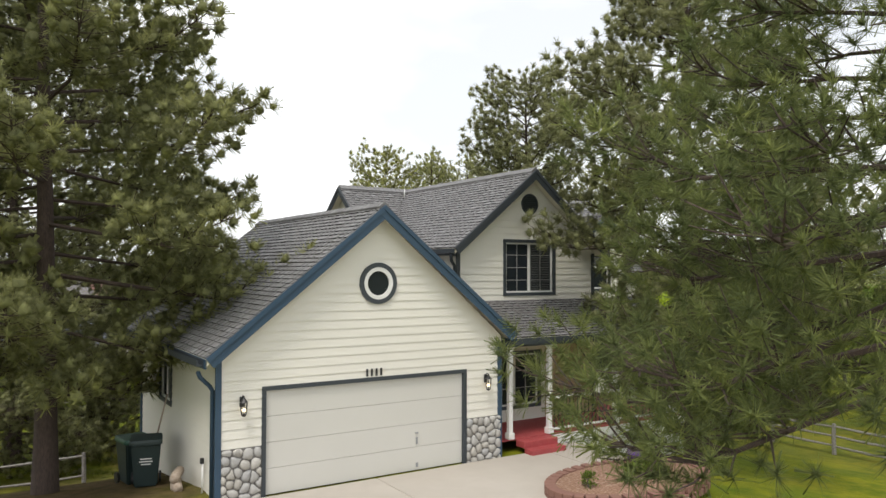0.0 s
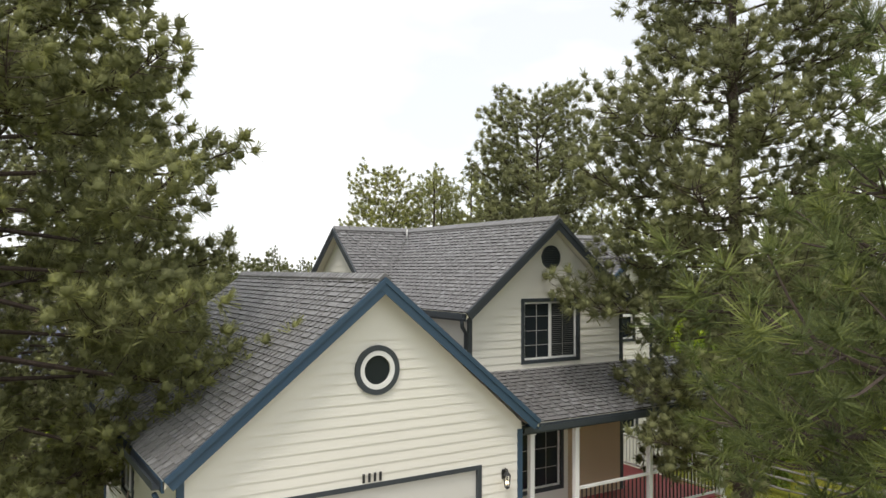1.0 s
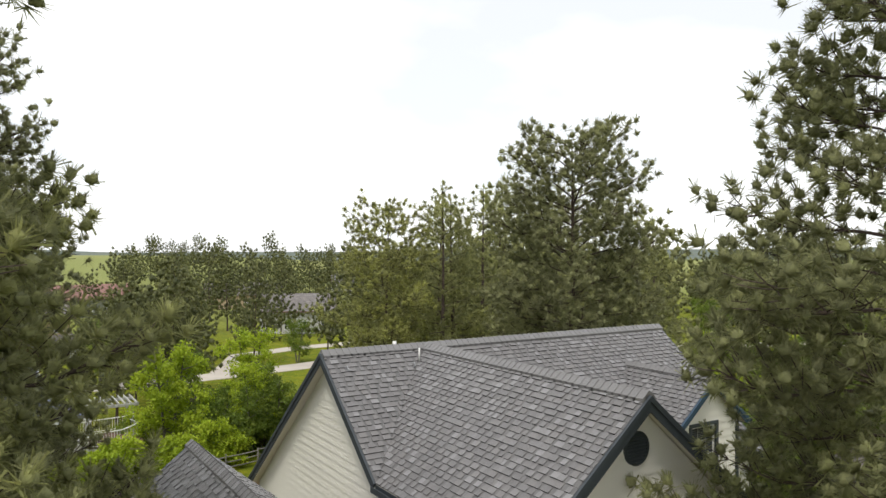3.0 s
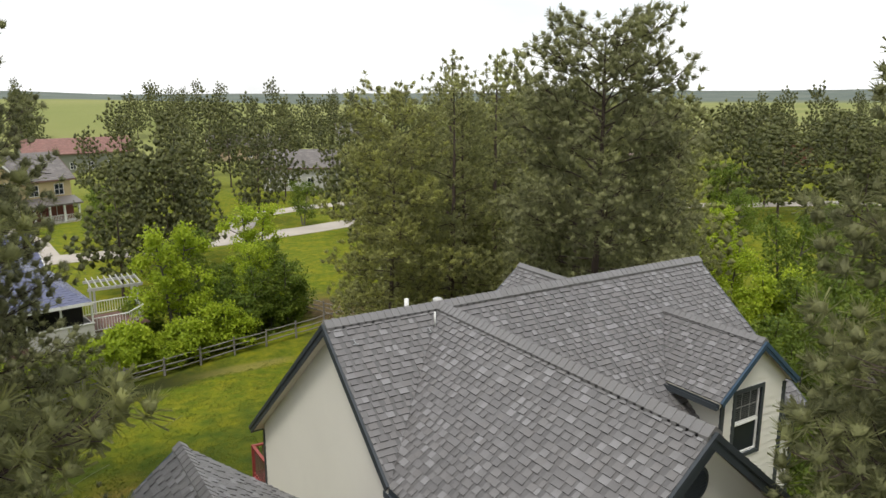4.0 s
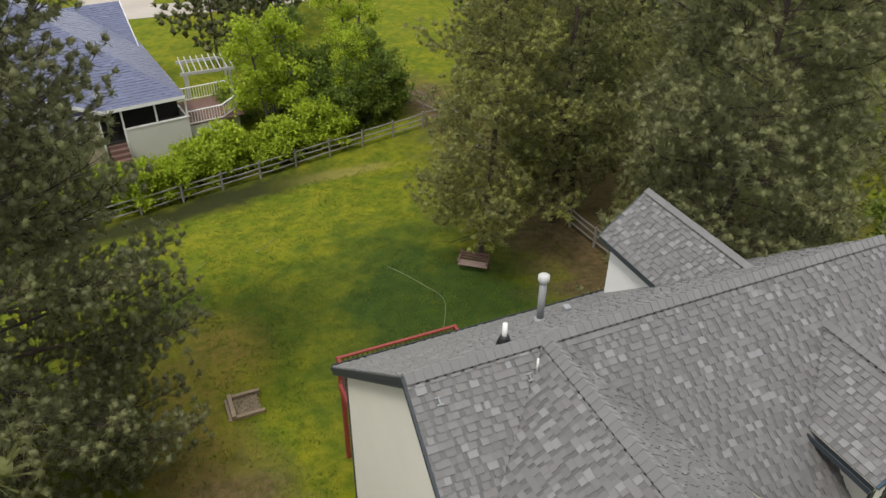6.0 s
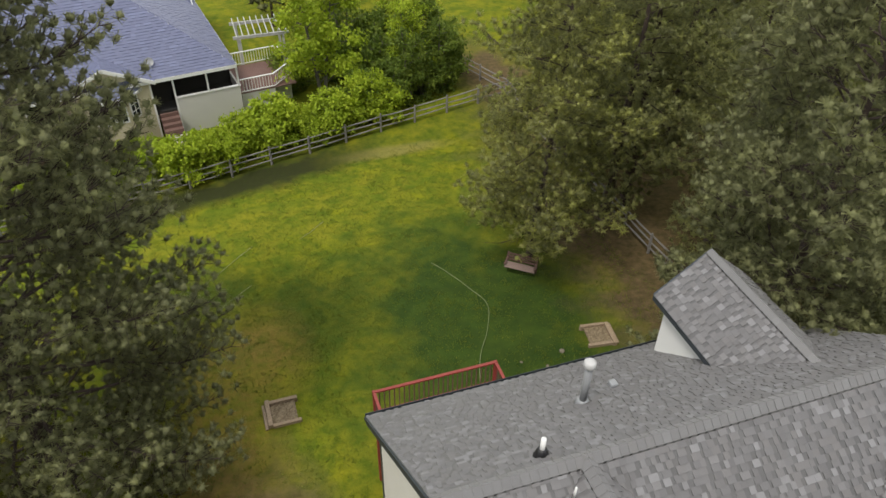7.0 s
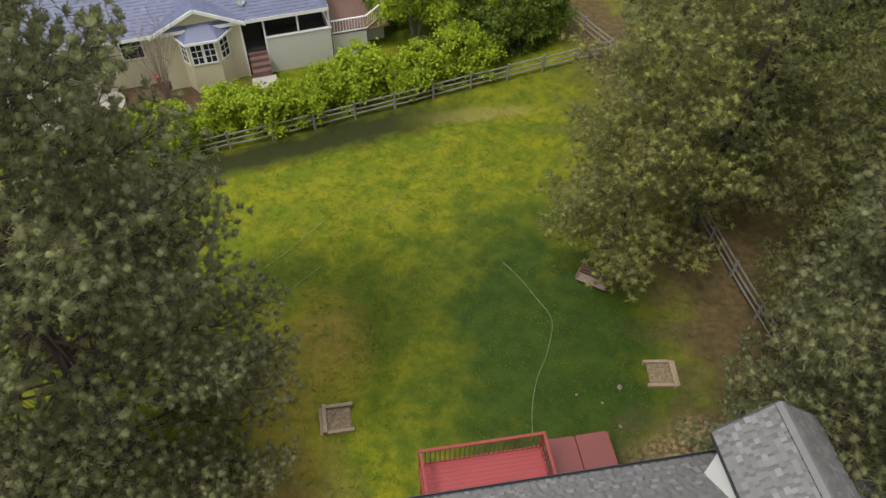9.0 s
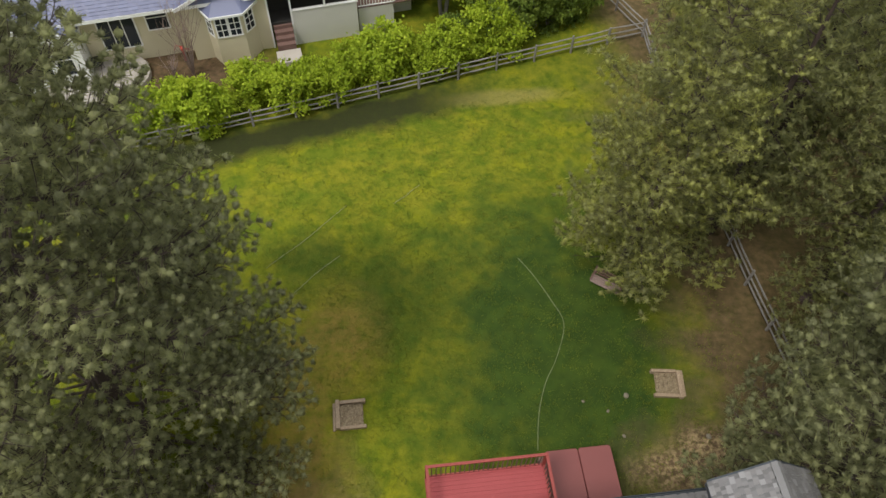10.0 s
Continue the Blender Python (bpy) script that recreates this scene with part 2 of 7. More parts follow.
def ground_material():
    m = M("lawn_and_dirt", 0.95)
    m.b.inputs["Specular IOR Level"].default_value = 0.1
    mid, small, fine = m.noise(0.6, 5), m.noise(3.2, 4), m.noise(22, 4, 0.7)
    lush, dry, shade_green = (0.142, 0.176, 0.013), (0.232, 0.226, 0.017), (0.018, 0.045, 0.011)
    col = m.mix(m.ramp(mid, [(0.38, (0, 0, 0)), (0.62, (1, 1, 1))]), lush, dry)
    tufty = m.ramp(m.noise(1.9, 6, 0.65), [(0.42, (0, 0, 0)), (0.66, (1, 1, 1))])
    col = m.mix(m.math("MULTIPLY", tufty, 0.75), col, (0.055, 0.105, 0.006))
    col = m.mix(m.math("MULTIPLY", m.ramp(m.noise(0.85, 5, 0.6), [(0.52, (0, 0, 0)), (0.68, (1, 1, 1))]), 0.45), col, (0.31, 0.30, 0.010))
    # lusher grass in parts of the lawn, with soft tree shade painted in
    shade_patch = m.math("MAXIMUM", blob(m, 17.6, 37.6, 5.4, 8.0, 0.8, mid), blob(m, 18.6, 34.2, 3.6, 2.4, 0.7, mid))
    shade_patch2 = m.math("MAXIMUM", blob(m, 12.0, 40.8, 4.2, 3.2, 0.9, mid), blob(m, 7.2, 43.9, 2.0, 1.2, 0.9, mid))
    col = m.mix(m.math("MULTIPLY", m.math("MAXIMUM", shade_patch, m.math("MULTIPLY", shade_patch2, 0.6)), 0.93), col, m.mix(m.ramp(m.noise(1.3, 6, 0.6), [(0.42, (0, 0, 0)), (0.62, (1, 1, 1))]), shade_green, (0.036, 0.070, 0.013)))
    # needle litter and bare earth
    soil = m.ramp(small, [(0.3, (0.07, 0.043, 0.03)), (0.7, (0.185, 0.112, 0.074))])
    bare = None
    for cx, cy, rx, ry, k in ((-0.5, 58.0, 5.5, 2.6, 1.0), (26.5, 37, 3.6, 12, 0.9), (7.0, 30.0, 2.6, 3.4, 0.8), (2.0, 22, 6, 8, 0.9), (28, 20, 5, 14, 0.25), (23.2, 31.5, 4.0, 2.4, 1.0), (33, 46, 9, 16, 0.85), (27.5, 60, 2.6, 6, 0.9)):
        b = m.math("MULTIPLY", blob(m, cx, cy, rx, ry, 0.7, mid), k)
        bare = b if bare is None else m.math("MAXIMUM", bare, b)
    # dark earth along the back fence, its colour deepened for the shadow band there
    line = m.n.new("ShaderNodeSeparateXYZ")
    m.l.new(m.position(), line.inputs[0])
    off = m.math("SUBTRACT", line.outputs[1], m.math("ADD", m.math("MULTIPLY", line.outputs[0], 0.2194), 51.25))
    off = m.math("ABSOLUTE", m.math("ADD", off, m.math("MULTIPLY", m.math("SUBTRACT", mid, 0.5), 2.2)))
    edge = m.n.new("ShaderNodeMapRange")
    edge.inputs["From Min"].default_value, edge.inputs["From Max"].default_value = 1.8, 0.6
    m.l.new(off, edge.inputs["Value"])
    straw = blob(m, 18.0, 54.2, 3.4, 0.55, 0.8, mid)
    col = m.mix(m.math("MULTIPLY", straw, 0.55), col, (0.36, 0.29, 0.10))
    dryness = m.math("MULTIPLY", m.math("MAXIMUM", blob(m, 6.6, 34.5, 1.7, 5.5, 0.9, mid), blob(m, 8.4, 39.0, 1.6, 2.6, 0.9, mid)), m.ramp(m.noise(2.6, 5, 0.65), [(0.35, (0.25, 0.25, 0.25)), (0.6, (1, 1, 1))]))
    col = m.mix(m.math("MULTIPLY", dryness, 0.75), col, (0.30, 0.195, 0.05))
    col = m.mix(bare, col, soil)
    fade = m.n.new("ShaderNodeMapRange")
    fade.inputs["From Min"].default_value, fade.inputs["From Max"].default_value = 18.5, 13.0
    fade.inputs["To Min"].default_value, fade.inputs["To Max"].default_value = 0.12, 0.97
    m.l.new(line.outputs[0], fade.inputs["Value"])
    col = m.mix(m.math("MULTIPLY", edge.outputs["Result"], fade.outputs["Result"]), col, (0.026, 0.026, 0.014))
    chips = m.ramp(m.noise(5.5, 5, 0.7), [(0.45, (0, 0, 0)), (0.6, (1, 1, 1))])
    col = m.mix(m.math("MULTIPLY", chips, blob(m, 22.6, 31.9, 2.6, 1.3, 0.8, mid)), col, (0.42, 0.31, 0.17))
    # the far country: dry meadows in large patches
    sep = m.n.new("ShaderNodeSeparateXYZ")
    m.l.new(m.position(), sep.inputs[0])
    far = m.n.new("ShaderNodeMapRange")
    far.inputs["From Min"].default_value, far.inputs["From Max"].default_value = 130, 220
    m.l.new(sep.outputs[1], far.inputs["Value"])
    meadow = m.ramp(m.noise(0.006, 4), [(0.35, (0.20, 0.23, 0.075)), (0.65, (0.29, 0.29, 0.11))])
    col = m.mix(far.outputs["Result"], col, meadow)
    # the wooded ridge at the plain's edge, distance haze painted into its colour
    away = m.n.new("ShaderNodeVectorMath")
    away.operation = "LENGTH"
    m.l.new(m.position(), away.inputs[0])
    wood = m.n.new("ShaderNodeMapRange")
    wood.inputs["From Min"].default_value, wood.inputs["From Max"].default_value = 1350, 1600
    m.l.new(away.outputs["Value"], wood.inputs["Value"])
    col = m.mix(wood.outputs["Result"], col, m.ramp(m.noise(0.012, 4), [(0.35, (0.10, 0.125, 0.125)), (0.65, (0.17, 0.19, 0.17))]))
    col = m.mix(m.math("MULTIPLY", m.ramp(m.noise(9, 5, 0.7), [(0.45, (0, 0, 0)), (0.75, (1, 1, 1))]), 0.35), col, (0.05, 0.075, 0.006))
    col = m.mix(m.math("MULTIPLY", fine, 0.3), col, (0.05, 0.07, 0.008))
    h = m.math("ADD", fine, small)
    return m.color(col).bump(h, 0.6, 0.05).mat


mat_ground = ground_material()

mat_grass = foliage("grass_blades", (0.055, 0.095, 0.014), (0.15, 0.19, 0.02), (0.26, 0.27, 0.04), 0.5, 0.6)
mat_twig = wooden("bare_twigs", (0.20, 0.14, 0.12), (0.36, 0.27, 0.23), (3, 3, 3), 0.9)
mat_soft_white = painted("weathered_white", (0.5, 0.5, 0.49), 0.6, 0.15)
mat_blind = painted("blind_slats", (0.16, 0.16, 0.155), 0.7, 0.1)
mat_red_plastic = painted("red_plastic", (0.45, 0.05, 0.03), 0.45, 0.15)
mat_wicker = wooden("brown_wicker", (0.12, 0.06, 0.035), (0.28, 0.15, 0.09), (20, 20, 20), 0.85)
mat_bench_seat = wooden("sun_bleached_slats", (0.20, 0.13, 0.11), (0.42, 0.32, 0.28), (10, 2, 2), 0.8)


# ---- building tools ----
def mesh_object(name, verts, faces, mat, parent=None, label="", smooth=False):
    me = bpy.data.meshes.new(name)
    me.from_pydata([tuple(v) for v in verts], [], faces)
    me.materials.append(mat)
    if smooth:
        me.polygons.foreach_set("use_smooth", [True] * len(me.polygons))
    me.update()
    ob = new(name, me)
    ob.parent = parent
    return tagged(ob, label)


def part(name, bm, mat, parent=None, label="", smooth=False):
    """Links a bmesh as one mesh object under a thing or a part."""
    bmesh.ops.recalc_face_normals(bm, faces=bm.faces)
    me = bpy.data.meshes.new(name)
    bm.to_mesh(me)
    bm.free()
    me.materials.append(mat)
    if smooth:
        me.polygons.foreach_set("use_smooth", [True] * len(me.polygons))
    ob = new(name, me)
    ob.parent = parent
    return tagged(ob, label)


def empty(name, at=(0, 0, 0), label="", category="", group="", kind=""):
    ob = new(name)
    ob.empty_display_size = 0.2
    ob.location = at
    return tagged(ob, label, category, group, kind)


def box(bm, x0, x1, y0, y1, z0, z1, bevel=0.0):
    vs = [bm.verts.new(c) for c in ((x0, y0, z0), (x1, y0, z0), (x1, y1, z0), (x0, y1, z0), (x0, y0, z1), (x1, y0, z1), (x1, y1, z1), (x0, y1, z1))]
    fs = [bm.faces.new([vs[i] for i in f]) for f in ((3, 2, 1, 0), (4, 5, 6, 7), (0, 1, 5, 4), (1, 2, 6, 5), (2, 3, 7, 6), (3, 0, 4, 7))]
    if bevel:
        bmesh.ops.bevel(bm, geom=list({e for f in fs for e in f.edges}), offset=bevel, segments=1, affect="EDGES")
    return bm


def boxes(*items, bevel=0.0):
    bm = bmesh.new()
    for it in items:
        box(bm, *it, bevel=bevel)
    return bm


def beam(bm, a, b, w, h, up=(0, 0, 1)):
    """A board from a to b, w wide and h deep along up."""
    a, b, up = Vector(a), Vector(b), Vector(up)
    d = (b - a).normalized()
    side = d.cross(up).normalized() * (w / 2)
    u = side.cross(d).normalized() * (h / 2)
    vs = [bm.verts.new(p + s * side + t * u) for p in (a, b) for s, t in ((-1, -1), (1, -1), (1, 1), (-1, 1))]
    for f in ((0, 1, 2, 3), (7, 6, 5, 4), (0, 4, 5, 1), (1, 5, 6, 2), (2, 6, 7, 3), (3, 7, 4, 0)):
        bm.faces.new([vs[i] for i in f])
    return bm


def beams(items):
    bm = bmesh.new()
    for it in items:
        beam(bm, *it)
    return bm


def tube_arrays(points, radii, sides=7):
    """Vertices and faces of a tapered tube along points."""
    pts = [Vector(p) for p in points]
    vs, fs = [], []
    ref = Vector((0.31, 0.87, 0.2))
    for i, p in enumerate(pts):
        d = (pts[min(i + 1, len(pts) - 1)] - pts[max(i - 1, 0)]).normalized()
        a = d.cross(ref).normalized()
        b = d.cross(a)
        for k in range(sides):
            t = 2 * math.pi * k / sides
            vs.append(p + (a * math.cos(t) + b * math.sin(t)) * radii[i])
    for i in range(len(pts) - 1):
        for k in range(sides):
            k2 = (k + 1) % sides
            fs.append((i * sides + k, i * sides + k2, (i + 1) * sides + k2, (i + 1) * sides + k))
    fs.append(tuple(range(sides)))
    fs.append(tuple((len(pts) - 1) * sides + k for k in reversed(range(sides))))
    return vs, fs


def tube(name, points, radii, mat, parent=None, sides=8, label=""):
    vs, fs = tube_arrays(points, radii if isinstance(radii, (list, tuple)) else [radii] * len(points), sides)
    bm = bmesh.new()
    bv = [bm.verts.new(v) for v in vs]
    for f in fs:
        bm.faces.new([bv[i] for i in f])
    return part(name, bm, mat, parent, label, True)


class Wall:
    """A wall plane: u runs along it, d out of it, z up. profile: rows of (z, left u, right u)."""

    def __init__(self, kind, at, profile, holes=()):
        self.kind, self.at, self.profile, self.holes = kind, at, profile, holes

    def p(self, u, d, z):
        return {"S": (u, self.at - d, z), "N": (u, self.at + d, z), "W": (self.at - d, u, z), "E": (self.at + d, u, z)}[self.kind]

    def span(self, z):
        rows = self.profile
        for (z0, l0, r0), (z1, l1, r1) in zip(rows, rows[1:]):
            if z <= z1 + 1e-9:
                k = min(1, max(0, (z - z0) / (z1 - z0)))
                return l0 + (l1 - l0) * k, r0 + (r1 - r0) * k
        return rows[-1][1], rows[-1][2]

    def bands(self, levels):
        """Trapezoids between levels, with the holes cut out: (u00, u10, u01, u11, z0, z1)."""
        for z0, z1 in zip(levels, levels[1:]):
            (l0, r0), (l1, r1) = self.span(z0 + 1e-6), self.span(z1 - 1e-6)
            cuts = sorted((h[0], h[1]) for h in self.holes if h[2] < z1 - 1e-4 and h[3] > z0 + 1e-4)
            a0, a1 = l0, l1
            for h0, h1 in cuts:
                if h0 > min(a0, a1):
                    yield a0, h0, a1, h0, z0, z1
                a0 = a1 = h1
            if r0 - a0 > 0.01 or r1 - a1 > 0.01:
                yield a0, max(a0, r0), a1, max(a1, r1), z0, z1

    def prism(self, bm, t, d00, d01, d10):
        """A trapezoid as a solid: back at d00, proud d01 at its foot and d10 at its top."""
        u00, u10, u01, u11, z0, z1 = t
        c = [(u00, d00, z0), (u10, d00, z0), (u11, d00, z1), (u01, d00, z1), (u00, d01, z0), (u10, d01, z0), (u11, d10, z1), (u01, d10, z1)]
        vs = [bm.verts.new(self.p(*v)) for v in c]
        for f in ((0, 1, 2, 3), (7, 6, 5, 4), (0, 4, 5, 1), (1, 5, 6, 2), (2, 6, 7, 3), (3, 7, 4, 0)):
            bm.faces.new([vs[i] for i in f])

    def core(self, name, mat, parent, thick=0.18, label=""):
        levels = sorted({r[0] for r in self.profile} | {z for h in self.holes for z in h[2:4] if self.profile[0][0] < z < self.profile[-1][0]})
        bm = bmesh.new()
        for t in self.bands(levels):
            self.prism(bm, t, -thick, 0, 0)
        return part(name, bm, mat, parent, label)

    def boards(self, wall, mat, step=0.19, low=None, high=None):
        """Lap siding: one object a board, under its wall."""
        z = self.profile[0][0] if low is None else low
        top = self.profile[-1][0] if high is None else high
        while z < top - 0.02:
            z1 = min(z + step, top)
            for t in self.bands([z, z1]):
                bm = bmesh.new()
                self.prism(bm, t, 0.002, 0.023, 0.007)
                part("siding_board", bm, mat, wall)
            z = z1

    def rect(self, bm, u0, u1, z0, z1, d0, d1):
        a, b = Vector(self.p(u0, d0, z0)), Vector(self.p(u1, d1, z1))
        box(bm, min(a.x, b.x), max(a.x, b.x), min(a.y, b.y), max(a.y, b.y), z0, z1)
        return bm

    def frame_bars(self, bm, u0, u1, z0, z1, w, d0, d1):
        for r in ((u0, u1, z0, z0 + w), (u0, u1, z1 - w, z1), (u0, u0 + w, z0 + w, z1 - w), (u1 - w, u1, z0 + w, z1 - w)):
            self.rect(bm, *r, d0, d1)
        return bm


def window(wall, parent, u0, u1, z0, z1, panes=2, grid=(2, 4), casing=0.09, mat_case=None, mat_sash=None, blinds=None, name="window", vertical=True, barred=None):
    """A window in a hole: casing, white sashes with bars, glass, and blinds where they hang."""
    w = part(name, wall.frame_bars(bmesh.new(), u0 - casing, u1 + casing, z0 - casing, z1 + casing, casing, -0.02, 0.045), mat_case or mat_trim_dark, parent, "dark painted window casing")
    n = panes
    for i in range(n):
        if vertical:
            a, b, c, d = u0 + (u1 - u0) * i / n, u0 + (u1 - u0) * (i + 1) / n, z0, z1
        else:
            a, b, c, d = u0, u1, z0 + (z1 - z0) * i / n, z0 + (z1 - z0) * (i + 1) / n
        off = -0.015 * i
        part("sash", wall.frame_bars(bmesh.new(), a, b, c, d, 0.045, -0.05 + off, -0.005 + off), mat_sash or mat_white, w, "white sash")
        bm = bmesh.new()
        wall.rect(bm, a + 0.04, b - 0.04, c + 0.04, d - 0.04, -0.045 + off, -0.035 + off)
        part("pane", bm, mat_glass, w)
        if grid[0] * grid[1] > 1 and (barred is None or i in barred):
            bm = bmesh.new()
            for k in range(1, grid[0]):
                u = a + (b - a) * k / grid[0]
                wall.rect(bm, u - 0.006, u + 0.006, c + 0.04, d - 0.04, -0.034 + off, -0.028 + off)
            for k in range(1, grid[1]):
                z = c + (d - c) * k / grid[1]
                wall.rect(bm, a + 0.04, b - 0.04, z - 0.006, z + 0.006, -0.027 + off, -0.022 + off)
            part("window_grid", bm, mat_soft_white, w)
        if blinds and i in blinds:
            bm = bmesh.new()
            z = c + 0.06
            while z < d - 0.06:
                wall.rect(bm, a + 0.06, b - 0.06, z, z + 0.012, -0.032, -0.029)
                z += 0.05
            tagged(part("blind", bm, mat_blind, w, "grey-white slatted blind"), kind="stuff")
    return w


def pieces(slope, step, wmin, wmax, rng, lift=0.026):
    """Shingle tabs on a slope (origin, along, up, profile rows of (b, left, right)): one list of corner arrays."""
    o, e, s, prof = Vector(slope[0]), Vector(slope[1]).normalized(), Vector(slope[2]).normalized(), slope[3]
    n = e.cross(s).normalized()
    if n.z < 0:
        n = -n
    out = []
    b, top = prof[0][0], prof[-1][0]
    row = 0

    def span(q):
        for (z0, l0, r0), (z1, l1, r1) in zip(prof, prof[1:]):
            if q <= z1 + 1e-9:
                k = min(1, max(0, (q - z0) / (z1 - z0)))
                return l0 + (l1 - l0) * k, r0 + (r1 - r0) * k
        return prof[-1][1], prof[-1][2]

    while b < top - 0.01:
        b1 = min(b + step, top)
        (l0, r0), (l1, r1) = span(b), span(b1)
        lo, hi = min(l0, l1), max(r0, r1)
        a = lo - rng.uniform(0, wmax)
        row_gap = False
        while a < hi:
            flat = row_gap and rng.random() < 0.75
            row_gap = not flat
            w = rng.uniform(wmin, wmax) * (0.62 if flat else 1.0)
            p0, p1, q0, q1 = max(a, l0), min(a + w, r0), max(a, l1), min(a + w, r1)
            p1, q1 = max(p0, p1), max(q0, q1)
            if p1 - p0 > 0.02 or q1 - q0 > 0.02:
                h = lift * (0.4 if flat else rng.uniform(0.9, 1.4))
                top_b = min(b1 + 0.03, top)
                quad = [o + e * p0 + s * b, o + e * p1 + s * b, o + e * q1 + s * top_b, o + e * q0 + s * top_b]
                out.append([quad[0], quad[1], quad[0] + n * h, quad[1] + n * h, quad[2] + n * 0.003, quad[3] + n * 0.003, h < lift * 0.6])
            a += w
        b = b1
        row += 1
    return out


TAB_FACES = ((0, 1, 3, 2), (2, 3, 4, 5), (0, 2, 5), (1, 4, 3))


def cover(roof, slopes, mat, step=0.14, wmin=0.09, wmax=0.20, near=None, seed=1, name="shingle", low=None):
    """Shingles on slopes: those near a spot of the plan as objects, the rest joined."""
    rng = random.Random(seed)
    tabs = [t for s in slopes for t in pieces(s, step, wmin, wmax, rng)]
    single = []
    if near:
        near = Vector(near)
        order = sorted(range(len(tabs)), key=lambda i: (tabs[i][0] - near).length)
        single = set(order[:280])
    vs, fs, sunk = [], [], []
    for i, (*t, flat) in enumerate(tabs):
        if i in single if near else False:
            c = t[0]
            me = bpy.data.meshes.new(name)
            me.from_pydata([tuple(v - c) for v in t], [], TAB_FACES)
            me.materials.append(low if low and flat else mat)
            me.materials.append(mat_butt)
            me.polygons[0].material_index = 1
            ob = new(name, me)
            ob.location, ob.parent = c, roof
        else:
            k = len(vs)
            vs.extend(t)
            fs.extend(tuple(k + j for j in f) for f in TAB_FACES)
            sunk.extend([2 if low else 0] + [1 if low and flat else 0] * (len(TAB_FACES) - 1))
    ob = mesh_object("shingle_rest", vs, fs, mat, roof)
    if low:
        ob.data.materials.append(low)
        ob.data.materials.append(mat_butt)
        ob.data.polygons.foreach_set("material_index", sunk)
    tagged(ob, kind="stuff")
    return ob


def slab(bm, corners, thick):
    """A flat polygon given a thickness downwards."""
    top = [bm.verts.new(c) for c in corners]
    low = [bm.verts.new(Vector(c) - Vector((0, 0, thick))) for c in corners]
    bm.faces.new(top)
    bm.faces.new(list(reversed(low)))
    k = len(top)
    for i in range(k):
        j = (i + 1) % k
        bm.faces.new((top[i], low[i], low[j], top[j]))
    return bm


def ridge_caps(roof, a, b, nrm1, nrm2, mat, step=0.17, w=0.16, seed=3):
    """Bent cap shingles along a ridge from a to b; nrm: the downhill ways of both sides."""
    rng = random.Random(seed)
    a, b = Vector(a), Vector(b)
    n1, n2 = Vector(nrm1).normalized(), Vector(nrm2).normalized()
    d = (b - a).normalized()
    length = (b - a).length
    up = Vector((0, 0, 1))
    x = 0.0
    while x < length:
        vs = []
        e = min(x + step + 0.05, length + 0.05)
        for q, lift in ((x, 0.080 + rng.uniform(0, 0.006)), (e, 0.066)):
            for c in (a + d * q + n1 * w, a + d * q, a + d * q + n2 * w):
                vs.append(c + up * lift)
            vs.append(a + d * q + n1 * w)
            vs.append(a + d * q + n2 * w)
        mesh_object("ridge_cap", vs, [(0, 1, 6, 5), (1, 2, 7, 6), (0, 3, 1), (1, 3, 4, 2), (0, 5, 8, 3), (2, 4, 9, 7)], mat, roof)
        x += step


# ---- ground ----
BACK = [(-3000, 0), (16, 0), (20, -0.6), (24, -1.8), (29, -3.0), (35, -3.5), (54, -5.2), (58, -4.9), (72, -4.8), (110, -5.6), (300, -8), (900, -16), (3500, -62)]


def lerp_rows(rows, v):
    for (a, p), (b, q) in zip(rows, rows[1:]):
        if v <= b:
            return p + (q - p) * max(0, v - a) / (b - a)
    return rows[-1][1]


def ground_z(x, y):
    east = 0 if x < 12 else min(0.15 * (x - 12), 2.2) + max(0, min(x - 26.5, 300)) * 0.012
    back = -lerp_rows(BACK, y)
    z = -((east ** 4 + back ** 4) ** 0.25)
    k = min(1, max(0, (y - 200) / 260))
    hill = 14.0 * (k * k * (3 - 2 * k)) * math.exp(-((x - 60) / 230.0) ** 2)
    r = math.hypot(x, y)
    ridge = 0.0
    if r > 1500:
        ridge = min(1, (r - 1500) / 900) * (26 + 10 * noise.noise(Vector((x * 0.0011, y * 0.0011, 0.4))))
    roll = 0.05 * noise.noise(Vector((x * 0.35, y * 0.35, 0))) if abs(x) < 80 and 0 < y < 80 else 0
    return z + hill + ridge + roll * min(1, abs(z))


def build_ground():
    def axis(lo, hi, step, far):
        near = [lo + step * i for i in range(int((hi - lo) / step) + 1)]
        out, d = [], step
        v = hi
        while v < far:
            d *= 1.22
            v += d
            out.append(v)
        back, d, v = [], step, lo
        while v > -far:
            d *= 1.22
            v -= d
            back.append(v)
        return back[::-1] + near + out

    xs, ys = axis(-20, 60, 1.0, 3200), axis(-12, 110, 1.0, 3200)
    vs = [(x, y, ground_z(x, y)) for y in ys for x in xs]
    n = len(xs)
    fs = [(j * n + i, j * n + i + 1, (j + 1) * n + i + 1, (j + 1) * n + i) for j in range(len(ys) - 1) for i in range(n - 1)]
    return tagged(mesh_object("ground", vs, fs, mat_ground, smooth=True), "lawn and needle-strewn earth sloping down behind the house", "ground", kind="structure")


ground = build_ground()


